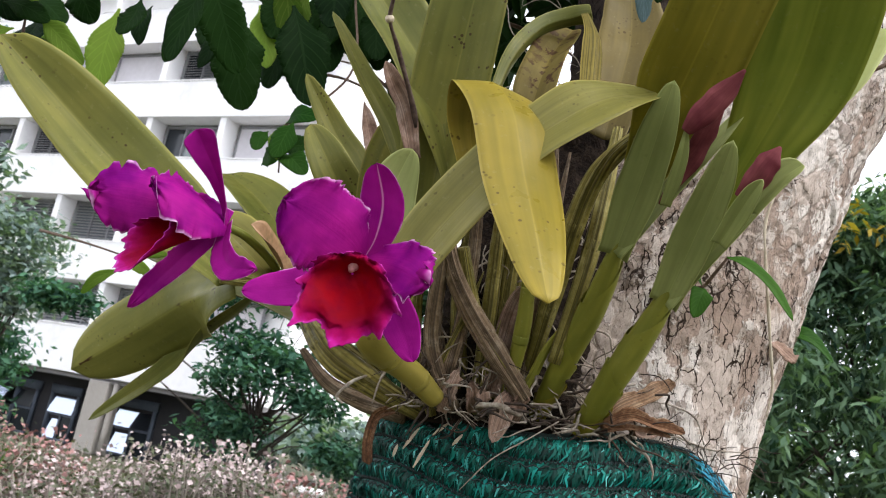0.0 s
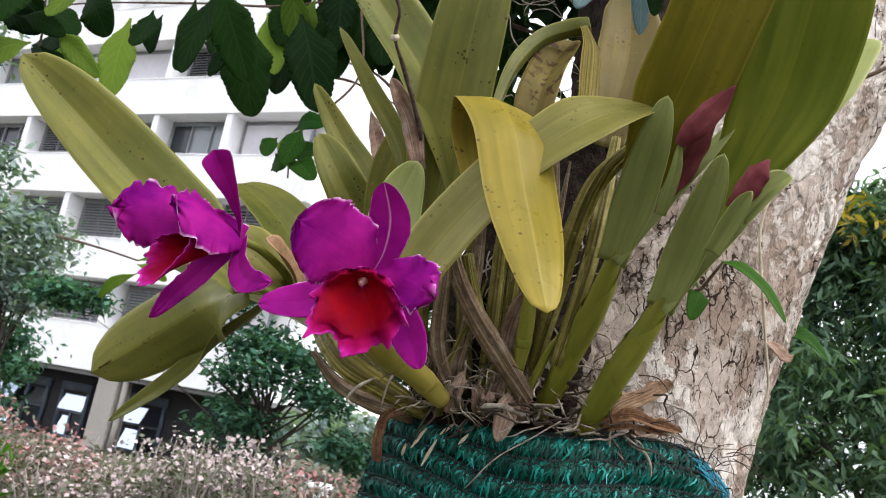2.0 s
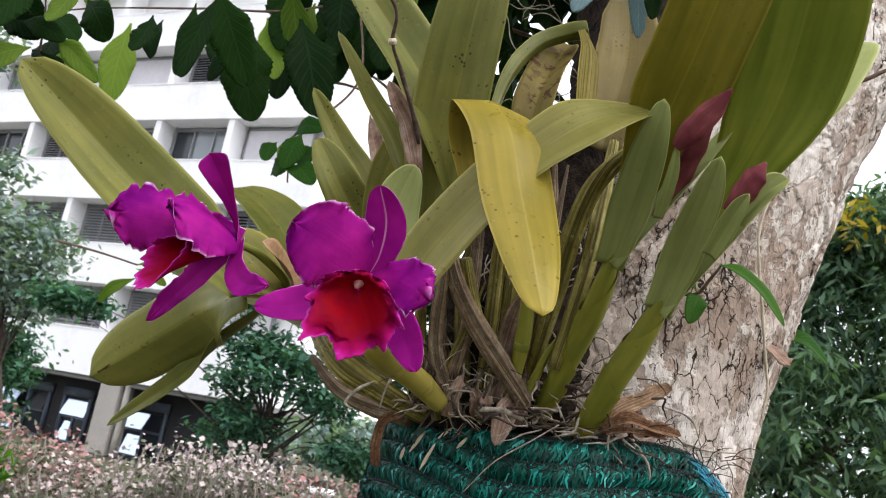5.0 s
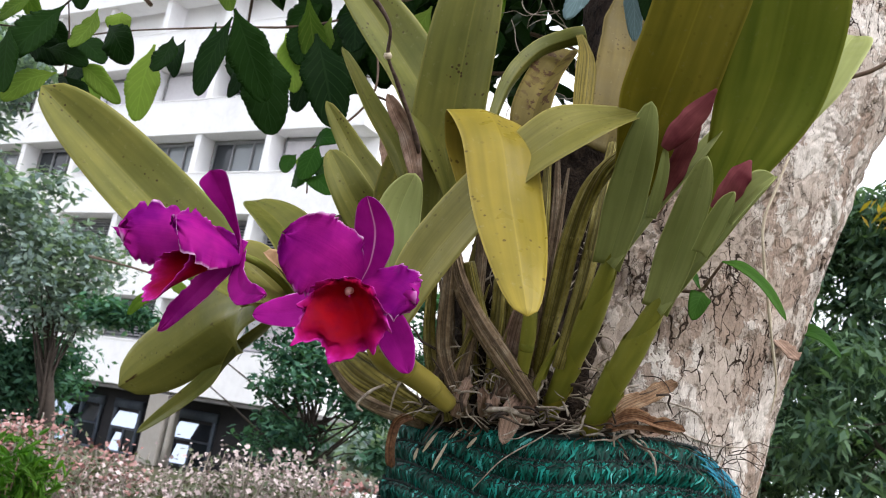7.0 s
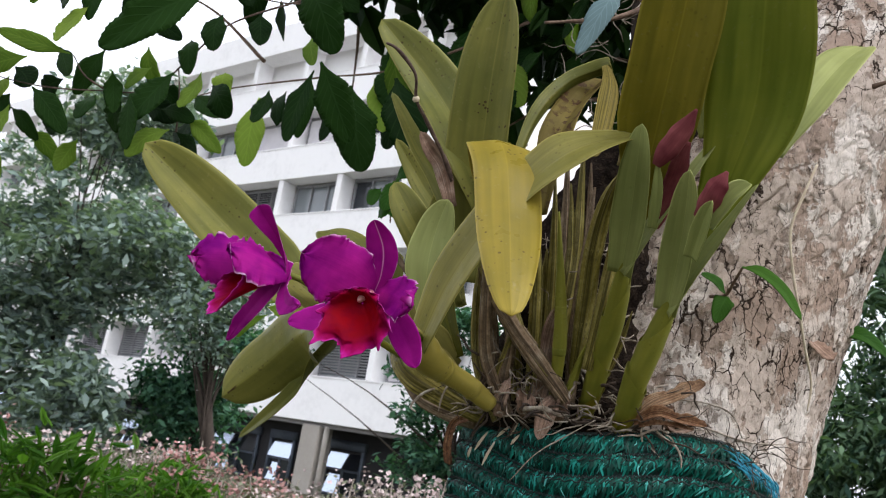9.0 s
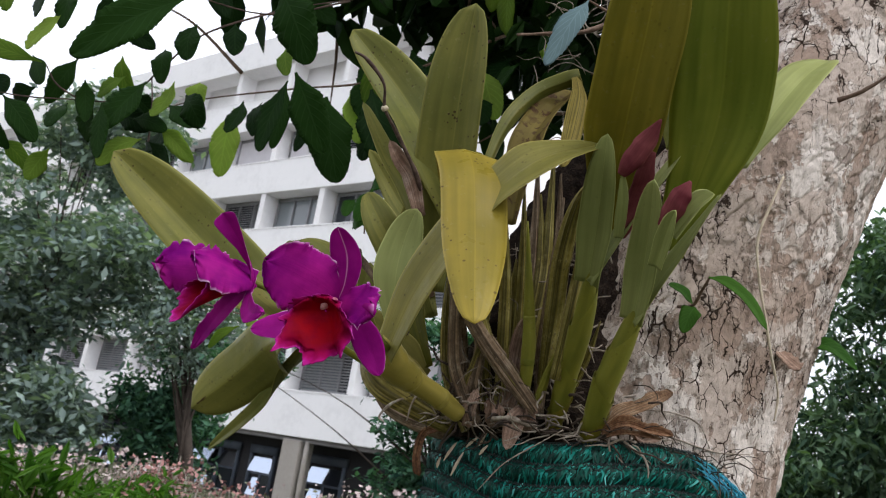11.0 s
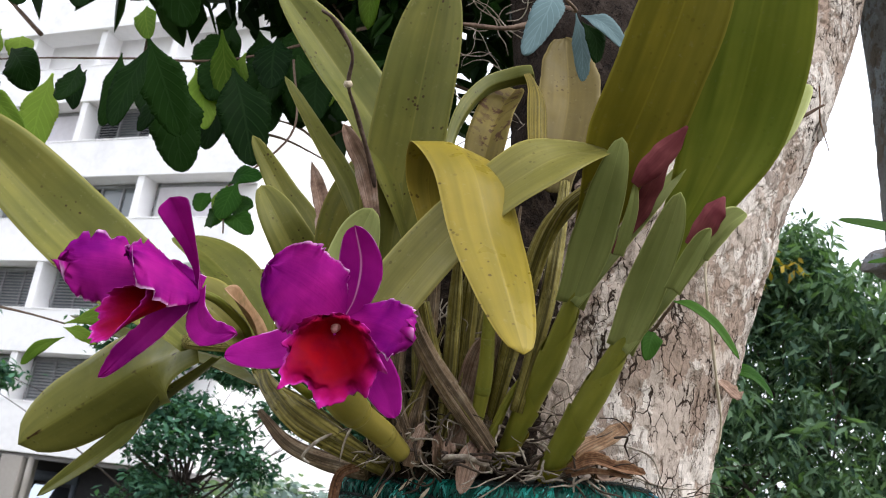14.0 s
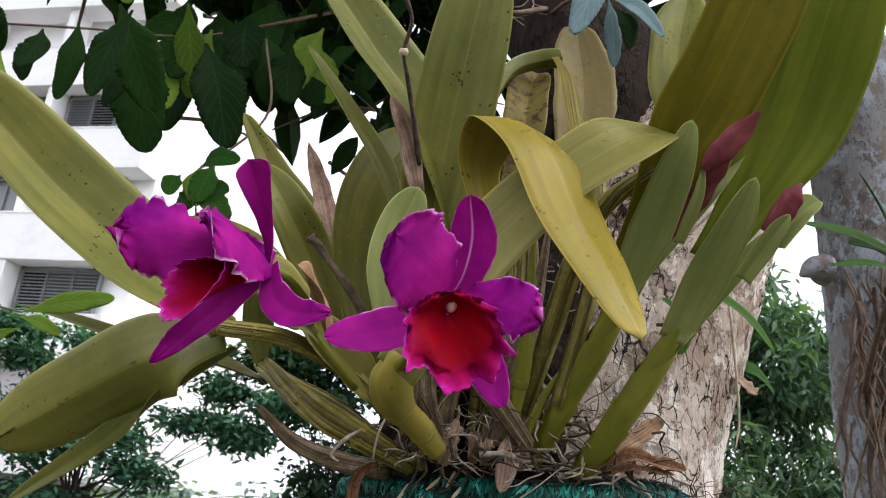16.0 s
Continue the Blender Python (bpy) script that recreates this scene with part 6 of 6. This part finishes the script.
# loose bits caught in the net and on the bark
part("bark_strip", blade([(-0.060, 0.935, 1.592), (-0.078, 0.94, 1.582), (-0.082, 0.94, 1.555), (-0.078, 0.945, 1.530)], 0.012, (-0.3, -0.9, 0.1), n=20, fold=0.8, thick=0.002, base=0.8, tip=0.9, seed=60), M_ORANGE)
tagged(bpy.data.objects["bark_strip"], "dry orange brown strip hanging at the net's edge", "bark strip")
for i, (x, z, ln, a) in enumerate(((-0.045, 1.566, 0.028, 0.7), (-0.030, 1.552, 0.03, 0.5), (-0.02, 1.580, 0.02, 0.9), (-0.005, 1.585, 0.016, 0.5), (-0.056, 1.55, 0.012, 0.3), (0.004, 1.572, 0.014, 0.7))):
    ph = math.asin((x - NC[0]) / (NRX + 0.02))
    p = net_point(ph, z, 0.012)
    d = Vector((math.cos(ph) * math.sin(a), 0, math.cos(a))) * ln * 1.2
    part("straw", blade([p - d * 0.5, p + Vector((0, -0.003, 0)), p + d * 0.5], 0.0036, (0, -1, 0), n=10, m=5, fold=0.5, thick=0.0008, tip=0.3, base=0.4), M_STRAW)
    tagged(scene.collection.objects[-1], "pale straw scrap stuck in the net", "straw", "straw scraps in the net")


# ---- growths on the trunk
M_SPRIG = tree_leaf("sprig_leaf", (0.015, 0.062, 0.008), (0.050, 0.125, 0.016), 0.3)
sprig = thing("vine_sprig", "small vine sprig with pointed green leaves on bark", "vine")
part("stem", tube([(0.22, 0.895, 1.775), (0.235, 0.87, 1.772), (0.243, 0.852, 1.786), (0.250, 0.840, 1.800)], [0.0022, 0.002, 0.0014], 8, 14), M_TWIG, sprig)
for c, w in (([(0.249, 0.840, 1.800), (0.268, 0.836, 1.795), (0.292, 0.828, 1.775), (0.312, 0.816, 1.741)], 0.020), ([(0.238, 0.868, 1.77), (0.232, 0.86, 1.758), (0.226, 0.855, 1.735)], 0.024), ([(0.235, 0.87, 1.774), (0.222, 0.86, 1.785), (0.205, 0.85, 1.79)], 0.02), ([(0.39, 1.05, 1.78), (0.42, 1.04, 1.775), (0.455, 1.05, 1.752)], 0.03)):
    part("leaf", blade(c, w, (0.2, -0.75, 0.6), n=20, m=9, fold=0.25, thick=0.0008, base=0.15, tip=0.35, power=1.6), M_SPRIG, sprig)
flake = part("bark_flake", blade([(0.343, 0.968, 1.752), (0.356, 0.952, 1.736), (0.369, 0.948, 1.725)], 0.022, (0.3, -0.8, 0.4), n=12, m=7, fold=0.2, thick=0.003, base=0.5, tip=0.8, seed=4, ruffle=0.05), M_HUSK)
tagged(flake, "brown curled bark flake hanging off the trunk", "bark flake")
stub = thing("dead_twig_stub", "broken dry twig with a thin reddish tendril on bark", "twig")
part("stem", tube([(0.395, 0.925, 2.075), (0.418, 0.905, 2.078), (0.446, 0.890, 2.095)], [0.0034, 0.0026, 0.0016], 9, 16, 0, 0, 0.12), M_TWIG, stub)
part("tendril", tube([(0.440, 0.890, 2.12), (0.446, 0.900, 2.105), (0.452, 0.912, 2.085), (0.470, 0.925, 2.05)], [0.0010, 0.0009, 0.0006], 7, 24), M_ORANGE, stub)
peel = part("bark_flake", blade([(0.500, 1.008, 2.165), (0.505, 1.008, 2.140), (0.501, 1.012, 2.108)], 0.016, (0.5, -0.8, 0.0), n=14, m=7, fold=0.3, thick=0.002, base=0.6, tip=0.6, seed=9, ruffle=0.05), M_TWIG_GREY)
tagged(peel, "grey bark strip peeling off the trunk", "bark flake")
vine = thing("dry_vine", "thin pale dry vine creeping up the bark", "vine")
part("stem", tube([(0.333, 0.914, 1.960), (0.318, 0.904, 1.915), (0.306, 0.902, 1.870), (0.311, 0.906, 1.823), (0.322, 0.916, 1.777), (0.334, 0.930, 1.731), (0.345, 0.945, 1.693), (0.343, 0.95, 1.66)], [0.0014, 0.0018, 0.0016, 0.0018, 0.0014, 0.001], 8, 60, 0, 0, 0.15), M_STRAW, vine)


# ---------------------------------------------------------------- the neighbouring tree
side_tree = thing("grey_tree", "grey barked neighbouring tree with hanging roots", "tree")
part("trunk", bark_limb([(1.52, 2.05, GROUND), (1.47, 2.05, 1.2), (1.42, 2.05, 1.9), (1.395, 2.06, 2.4), (1.36, 2.08, 3.0), (1.3, 2.15, 3.8), (1.35, 2.3, 5.0)], [0.16, 0.15, 0.145, 0.14, 0.10, 0.03], 110, 140, (1.6, 2.9), 5, 1.0, 0.6), M_BARK_GREY, side_tree)
part("knot", tube([(1.20, 2.0, 2.33), (1.16, 2.0, 2.325), (1.125, 2.0, 2.30)], [0.045, 0.036, 0.022, 0.006], 14, 12, 3, 0.1), M_BARK_GREY, side_tree, "stub of a lost branch")
part("crown", leaf_cloud(clumps((1.7, 2.7, 4.9), (1.1, 1.0, 0.7), 24, 71, 0.3), 0.24, 2600, 0.13, 72, 0.8, 0.7, 0.45), M_FAR_DARK, side_tree)["kind"] = "stuff"
_r = random.Random(9)
_ts = []
for i in range(70):
    p = Vector((_r.uniform(1.20, 1.42), 1.90 + _r.random() * 0.04, _r.uniform(1.9, 2.35)))
    pts = [p]
    for k in range(5):
        p = p + Vector((_r.uniform(-0.03, 0.03), _r.uniform(-0.015, 0.01), -_r.uniform(0.03, 0.08)))
        pts.append(p)
    _ts.append(tube(pts, [0.004, 0.003, 0.0015], 5, 20))
for i in range(10):
    p = Vector((1.20 + 0.20 * _r.random(), 1.905, 2.30 - 0.20 * _r.random()))
    pts = [p]
    for k in range(6):
        p = p + Vector((_r.uniform(-0.035, 0.022), _r.uniform(-0.012, 0.008), -_r.uniform(0.04, 0.12)))
        pts.append(p)
    _w = _r.uniform(0.35, 1.0)
    part("hanging_root", tube(pts, [0.009 * _w, 0.011 * _w, 0.008 * _w, 0.003 * _w], 9, 36, 3, 0.2, 0.2, i), M_STALK if i % 2 else M_TWIG, side_tree, "thick brown hanging root")
part("root_curtain", merge(_ts), M_TWIG, side_tree, "matted brown hanging roots")["kind"] = "stuff"
sprout = thing("epiphyte_sprout", "strap leaved green plant beside the grey trunk", "plant")
for b, t, w in (((0.98, 1.44, 2.15), (0.734, 1.397, 2.166), 0.036), ((0.98, 1.44, 2.15), (0.806, 1.324, 2.255), 0.028), ((0.98, 1.44, 2.12), (0.782, 1.386, 2.086), 0.02), ((0.98, 1.44, 2.14), (0.867, 1.451, 2.167), 0.034), ((0.98, 1.44, 2.15), (1.1, 1.40, 2.28), 0.036)):
    b, t = np.array(b), np.array(t)
    part("leaf", blade([b, (b + t) / 2 + (0, 0, 0.012), t], w, (-0.3, -0.8, 0.5), n=20, m=9, fold=0.25, thick=0.001, base=0.3, tip=0.4), M_SPRIG, sprout)
part("stem", tube([(0.98, 1.44, 2.14), (1.08, 1.66, 2.05), (1.24, 1.93, 1.98)], [0.006, 0.007, 0.008], 8, 12), M_TWIG, sprout)


# ---------------------------------------------------------------- overhanging branches

def over_leaf(par, base, tip, width, mat, seed, label=""):
    rng = random.Random(seed)
    b, t = np.array(base), np.array(tip)
    mid = (b + t) / 2 + np.array((rng.uniform(-0.006, 0.006), rng.uniform(-0.012, 0.004), rng.uniform(0, 0.008)))
    face = (rng.uniform(-0.45, 0.45), -1, rng.uniform(-0.35, 0.3))
    return part("leaf", blade([b, mid, t], width, face, n=64, m=9, fold=rng.uniform(0.05, 0.25), thick=0.0007, base=0.06, tip=0.42, power=1.7, ruffle=0.014, waves=6, teeth=0.09, seed=seed, arch=rng.uniform(0, 0.15), widest=0.5), mat, par, label)


bough = thing("overhanging_bough", "leafy bough with large dark hanging leaves", "branch")
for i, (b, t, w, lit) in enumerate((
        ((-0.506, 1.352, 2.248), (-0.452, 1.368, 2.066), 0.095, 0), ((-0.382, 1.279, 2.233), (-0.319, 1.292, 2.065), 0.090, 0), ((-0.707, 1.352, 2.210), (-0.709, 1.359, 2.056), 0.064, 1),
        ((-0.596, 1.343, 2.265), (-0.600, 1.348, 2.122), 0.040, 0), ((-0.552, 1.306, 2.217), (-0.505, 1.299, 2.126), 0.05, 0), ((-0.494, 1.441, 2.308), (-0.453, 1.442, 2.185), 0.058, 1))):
    over_leaf(bough, b, t, w, M_OVER_LIT if lit else M_OVER_SHADED, 100 + i)
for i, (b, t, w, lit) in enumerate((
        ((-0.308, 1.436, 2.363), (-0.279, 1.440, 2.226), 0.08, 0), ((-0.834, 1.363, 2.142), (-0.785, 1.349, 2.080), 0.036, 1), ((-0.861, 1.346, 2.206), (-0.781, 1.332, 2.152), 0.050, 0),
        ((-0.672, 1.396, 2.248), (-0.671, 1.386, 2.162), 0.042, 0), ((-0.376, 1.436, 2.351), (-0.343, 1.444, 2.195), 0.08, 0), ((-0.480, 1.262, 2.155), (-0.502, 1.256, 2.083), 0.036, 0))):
    over_leaf(bough, b, t, w, M_OVER_LIT if lit else M_OVER_SHADED, 120 + i)
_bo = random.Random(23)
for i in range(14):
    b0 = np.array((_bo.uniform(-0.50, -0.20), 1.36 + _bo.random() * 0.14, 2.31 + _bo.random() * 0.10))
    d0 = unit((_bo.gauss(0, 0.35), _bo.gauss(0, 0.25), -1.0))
    over_leaf(bough, b0, b0 + d0 * _bo.uniform(0.09, 0.16), _bo.uniform(0.05, 0.08), M_OVER_LIT if _bo.random() < 0.15 else M_OVER_SHADED, 400 + i)
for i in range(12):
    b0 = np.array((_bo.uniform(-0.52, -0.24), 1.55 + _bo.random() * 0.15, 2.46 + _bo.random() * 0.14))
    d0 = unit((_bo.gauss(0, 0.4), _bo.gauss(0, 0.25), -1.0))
    over_leaf(bough, b0, b0 + d0 * _bo.uniform(0.10, 0.16), _bo.uniform(0.06, 0.085), M_OVER_SHADED, 450 + i)
part("twig", tube([(-0.92, 1.36, 2.19), (-0.80, 1.37, 2.235), (-0.6, 1.38, 2.275), (-0.42, 1.44, 2.34), (-0.2, 1.6, 2.55)], [0.001, 0.0015, 0.002, 0.0025, 0.004], 8, 40, 0, 0, 0.08), M_TWIG, bough)

spray = thing("leafy_spray", "thin twigs with small yellow green leaves", "branch")
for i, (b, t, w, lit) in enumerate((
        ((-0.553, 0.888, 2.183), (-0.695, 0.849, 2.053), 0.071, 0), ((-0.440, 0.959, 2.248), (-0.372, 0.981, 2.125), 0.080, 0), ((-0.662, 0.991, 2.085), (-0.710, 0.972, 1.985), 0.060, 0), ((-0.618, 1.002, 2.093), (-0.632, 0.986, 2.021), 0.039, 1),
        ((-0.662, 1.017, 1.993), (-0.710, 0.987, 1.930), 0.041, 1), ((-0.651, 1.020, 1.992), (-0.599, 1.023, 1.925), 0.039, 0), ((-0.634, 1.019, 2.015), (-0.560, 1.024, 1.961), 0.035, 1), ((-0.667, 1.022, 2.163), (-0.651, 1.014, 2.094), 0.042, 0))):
    over_leaf(spray, b, t, w, M_OVER_LIT if lit else M_OVER_SHADED, 140 + i)
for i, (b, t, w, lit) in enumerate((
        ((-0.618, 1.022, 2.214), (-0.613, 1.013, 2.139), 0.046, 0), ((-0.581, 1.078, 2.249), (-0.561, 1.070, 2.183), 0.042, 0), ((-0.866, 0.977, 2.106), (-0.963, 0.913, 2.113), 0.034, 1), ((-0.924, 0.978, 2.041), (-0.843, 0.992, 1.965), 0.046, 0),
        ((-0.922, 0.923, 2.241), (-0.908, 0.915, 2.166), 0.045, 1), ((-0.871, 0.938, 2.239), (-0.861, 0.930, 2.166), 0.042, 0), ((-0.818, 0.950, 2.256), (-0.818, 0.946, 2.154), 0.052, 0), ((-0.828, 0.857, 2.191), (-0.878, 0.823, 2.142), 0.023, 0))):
    over_leaf(spray, b, t, w, M_OVER_LIT if lit else M_OVER_SHADED, 160 + i)
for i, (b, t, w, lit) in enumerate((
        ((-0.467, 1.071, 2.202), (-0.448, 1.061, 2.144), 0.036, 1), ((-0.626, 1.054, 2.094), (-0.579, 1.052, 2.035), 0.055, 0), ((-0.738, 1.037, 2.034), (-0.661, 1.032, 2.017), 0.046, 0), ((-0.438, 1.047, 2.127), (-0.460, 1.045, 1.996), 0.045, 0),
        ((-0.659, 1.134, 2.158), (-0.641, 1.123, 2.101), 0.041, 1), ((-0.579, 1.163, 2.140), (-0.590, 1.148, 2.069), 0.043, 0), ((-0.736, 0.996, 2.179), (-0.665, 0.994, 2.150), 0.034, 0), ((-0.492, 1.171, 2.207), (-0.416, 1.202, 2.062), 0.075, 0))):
    over_leaf(spray, b, t, w, M_OVER_LIT if lit else M_OVER_SHADED, 180 + i)
for c in ([(-1.1, 0.97, 2.075), (-0.92, 0.98, 2.045), (-0.80, 1.0, 2.05), (-0.71, 1.01, 2.06), (-0.67, 1.03, 2.13), (-0.62, 1.06, 2.22), (-0.52, 1.15, 2.33)], [(-0.70, 0.93, 2.26), (-0.60, 1.0, 2.25), (-0.50, 1.06, 2.26), (-0.40, 1.14, 2.34)],
          [(-0.68, 1.025, 2.11), (-0.66, 1.02, 2.05), (-0.65, 1.02, 1.99)], [(-0.86, 0.98, 2.105), (-0.83, 0.985, 2.07), (-0.79, 1.0, 2.05)], [(-0.52, 1.15, 2.33), (-0.40, 1.25, 2.42), (-0.2, 1.4, 2.55)]):
    part("twig", tube(c, [0.0010, 0.0014, 0.0019], 7, 40, 0, 0, 0.16), M_STALK, spray)

_sp = random.Random(19)
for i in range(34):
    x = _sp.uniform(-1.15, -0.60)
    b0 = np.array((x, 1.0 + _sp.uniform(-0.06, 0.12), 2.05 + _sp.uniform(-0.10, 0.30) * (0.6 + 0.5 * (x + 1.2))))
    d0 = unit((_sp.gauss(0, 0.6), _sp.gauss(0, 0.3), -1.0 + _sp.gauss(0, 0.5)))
    over_leaf(spray, b0, b0 + d0 * _sp.uniform(0.055, 0.10), _sp.uniform(0.032, 0.052), M_OVER_LIT if _sp.random() < 0.4 else M_OVER_SHADED, 300 + i)
climber = thing("climbing_vine", "small leaved vine hanging behind the orchid", "vine")
for i, (b, t, w, lit) in enumerate((((-0.352, 1.297, 2.030), (-0.291, 1.254, 2.033), 0.026, 0), ((-0.354, 1.298, 2.028), (-0.344, 1.287, 1.962), 0.023, 1), ((-0.354, 1.312, 1.989), (-0.300, 1.271, 1.989), 0.025, 0), ((-0.380, 1.307, 2.015), (-0.386, 1.290, 1.974), 0.025, 0), ((-0.383, 1.326, 1.961), (-0.347, 1.287, 1.966), 0.025, 0), ((-0.325, 1.243, 2.015), (-0.340, 1.234, 1.948), 0.030, 0), ((-0.33, 1.26, 1.965), (-0.29, 1.25, 1.935), 0.03, 0))):
    over_leaf(climber, b, t, w * 1.45, M_OVER_LIT if lit else M_SPRIG, 200 + i)
part("stem", tube([(-0.30, 1.36, 2.31), (-0.27, 1.33, 2.16), (-0.33, 1.30, 2.05), (-0.355, 1.30, 2.02), (-0.34, 1.28, 1.94)], [0.0022, 0.002, 0.0014], 7, 30), M_TWIG, climber)
leafy_low = thing("low_leafy_twig", "green leafy twig behind the lower orchid leaves", "branch")
for i, (b, t, w) in enumerate((((-0.530, 1.239, 1.756), (-0.406, 1.189, 1.782), 0.030), ((-0.527, 1.245, 1.737), (-0.572, 1.233, 1.688), 0.018), ((-0.53, 1.24, 1.75), (-0.47, 1.22, 1.73), 0.02))):
    over_leaf(leafy_low, b, t, w, M_OVER_LIT, 220 + i)
part("twig", tube([(-0.75, 1.4, 1.80), (-0.62, 1.30, 1.775), (-0.53, 1.24, 1.756)], [0.003, 0.002, 0.0015], 6, 14), M_TWIG, leafy_low)
grey_sprig = thing("grey_leaved_sprig", "hanging sprig of blue grey leaves", "branch")
for i, (b, t, w, m) in enumerate((((0.081, 0.766, 2.112), (0.048, 0.718, 1.996), 0.034, M_GREYLEAF), ((0.110, 0.797, 2.108), (0.128, 0.819, 2.036), 0.024, M_GREYLEAF), ((0.116, 0.795, 2.105), (0.166, 0.776, 2.057), 0.024, M_GREYLEAF), ((0.118, 0.80, 2.10), (0.138, 0.80, 2.05), 0.022, M_OVER_SHADED))):
    over_leaf(grey_sprig, b, t, w, m, 240 + i)
part("twig", tube([(0.081, 0.766, 2.112), (0.110, 0.797, 2.112), (0.104, 0.85, 2.15), (0.11, 0.98, 2.22), (0.10, 1.13, 2.26)], [0.0014, 0.0024, 0.003, 0.004], 7, 24), M_TWIG, grey_sprig)
dead_twig = thing("dead_branch", "thin brown dry branch reaching behind the tall leaf", "branch")
part("stem", tube([(-0.04, 0.95, 2.17), (0.0, 0.97, 2.185), (0.05, 0.98, 2.195), (0.10, 1.02, 2.24), (0.12, 1.12, 2.30)], [0.002, 0.003, 0.004, 0.005], 9, 30, 0, 0, 0.14), M_TWIG, dead_twig)


def canopy():
    """The host tree's crown, dark with painted shade: some leaves apart, the rest as one mass."""
    def sky_gap(x, y, z):
        return abs(x * 2.0 / y - 0.03) < 0.12 and abs((z - 1.55) * 2.0 / y - 1.25) < 0.10
    cr = thing("tree_canopy", "dense dark crown of leaves with sky gaps", "foliage")
    rng = random.Random(5)
    forms = []
    for k in range(5):
        bw = 0.36 + 0.05 * k
        forms.append(blade([(0, 0, 0), (0.01 * k, -0.03, -0.5), (0, 0.03 * k - 0.05, -1.0)], bw, (0, -1, 0), n=9, m=5, fold=0.15, thick=0.004, base=0.06, tip=0.35, power=1.9, widest=0.5, seed=k))
        forms[-1].materials.append(M_OVER_SHADED if k < 4 else M_OVER_LIT)
    for i in range(210):
        u, v = rng.random(), rng.random()
        x = -0.95 + 1.1 * u
        y = 1.35 + rng.random() * 0.9
        el = (0.595 if x < -0.3 else 0.545) + 0.34 * v + 0.03 * math.sin(x * 9)
        z = 1.55 + y * math.tan(el)
        if sky_gap(x, y, z):
            continue
        ob = new("leaf", forms[rng.randrange(5) if rng.random() < 0.5 else rng.randrange(4)])
        ob.parent = cr
        s = rng.uniform(0.09, 0.16)
        ob.matrix_basis = pose(x, y, z, rng.gauss(0, 28), rng.gauss(0, 32), rng.uniform(-60, 60)) @ Matrix.Diagonal((s, s, s, 1))
    cl = []
    for i in range(210):
        x = rng.uniform(-0.78, 0.22) if rng.random() < 0.75 else rng.uniform(-1.25, 0.3)
        y = rng.uniform(1.75, 2.7)
        low = (0.565 if x < -0.35 else 0.53) + 0.03 * math.sin(x * 9) + 0.25 * max(0, -x - 0.6)
        el = low + rng.random() ** 1.3 * 0.45
        c = (x * (1 + (y - 1.75) * 0.3), y, 1.55 + y * math.tan(el))
        if not sky_gap(*c):
            cl.append(c)
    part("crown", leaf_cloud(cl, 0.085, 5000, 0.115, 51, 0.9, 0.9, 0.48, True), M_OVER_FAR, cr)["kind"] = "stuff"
    # extra leaves above the view, added only to keep sky light off what hangs below
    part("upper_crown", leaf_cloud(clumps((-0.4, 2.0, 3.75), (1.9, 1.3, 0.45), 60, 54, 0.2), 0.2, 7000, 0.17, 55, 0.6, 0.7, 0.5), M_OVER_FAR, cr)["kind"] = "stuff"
    for i in range(14):
        a = Vector((rng.uniform(-1.0, 0.2), rng.uniform(1.5, 2.2), rng.uniform(2.45, 2.9)))
        b = a + Vector((rng.uniform(-0.4, 0.4), rng.uniform(-0.1, 0.2), rng.uniform(-0.2, 0.25)))
        part("twig", tube([a, a.lerp(b, 0.5) + Vector((0, 0, 0.03)), b], [0.006, 0.004, 0.002], 6, 12), M_TWIG, cr)


# near-black green: the shade inside the crown is put into the leaf colour
M_OVER_FAR = tree_leaf("canopy_leaf_shaded", (0.004, 0.014, 0.003), (0.016, 0.040, 0.007), 0.10, 0.6, False, True)
canopy()
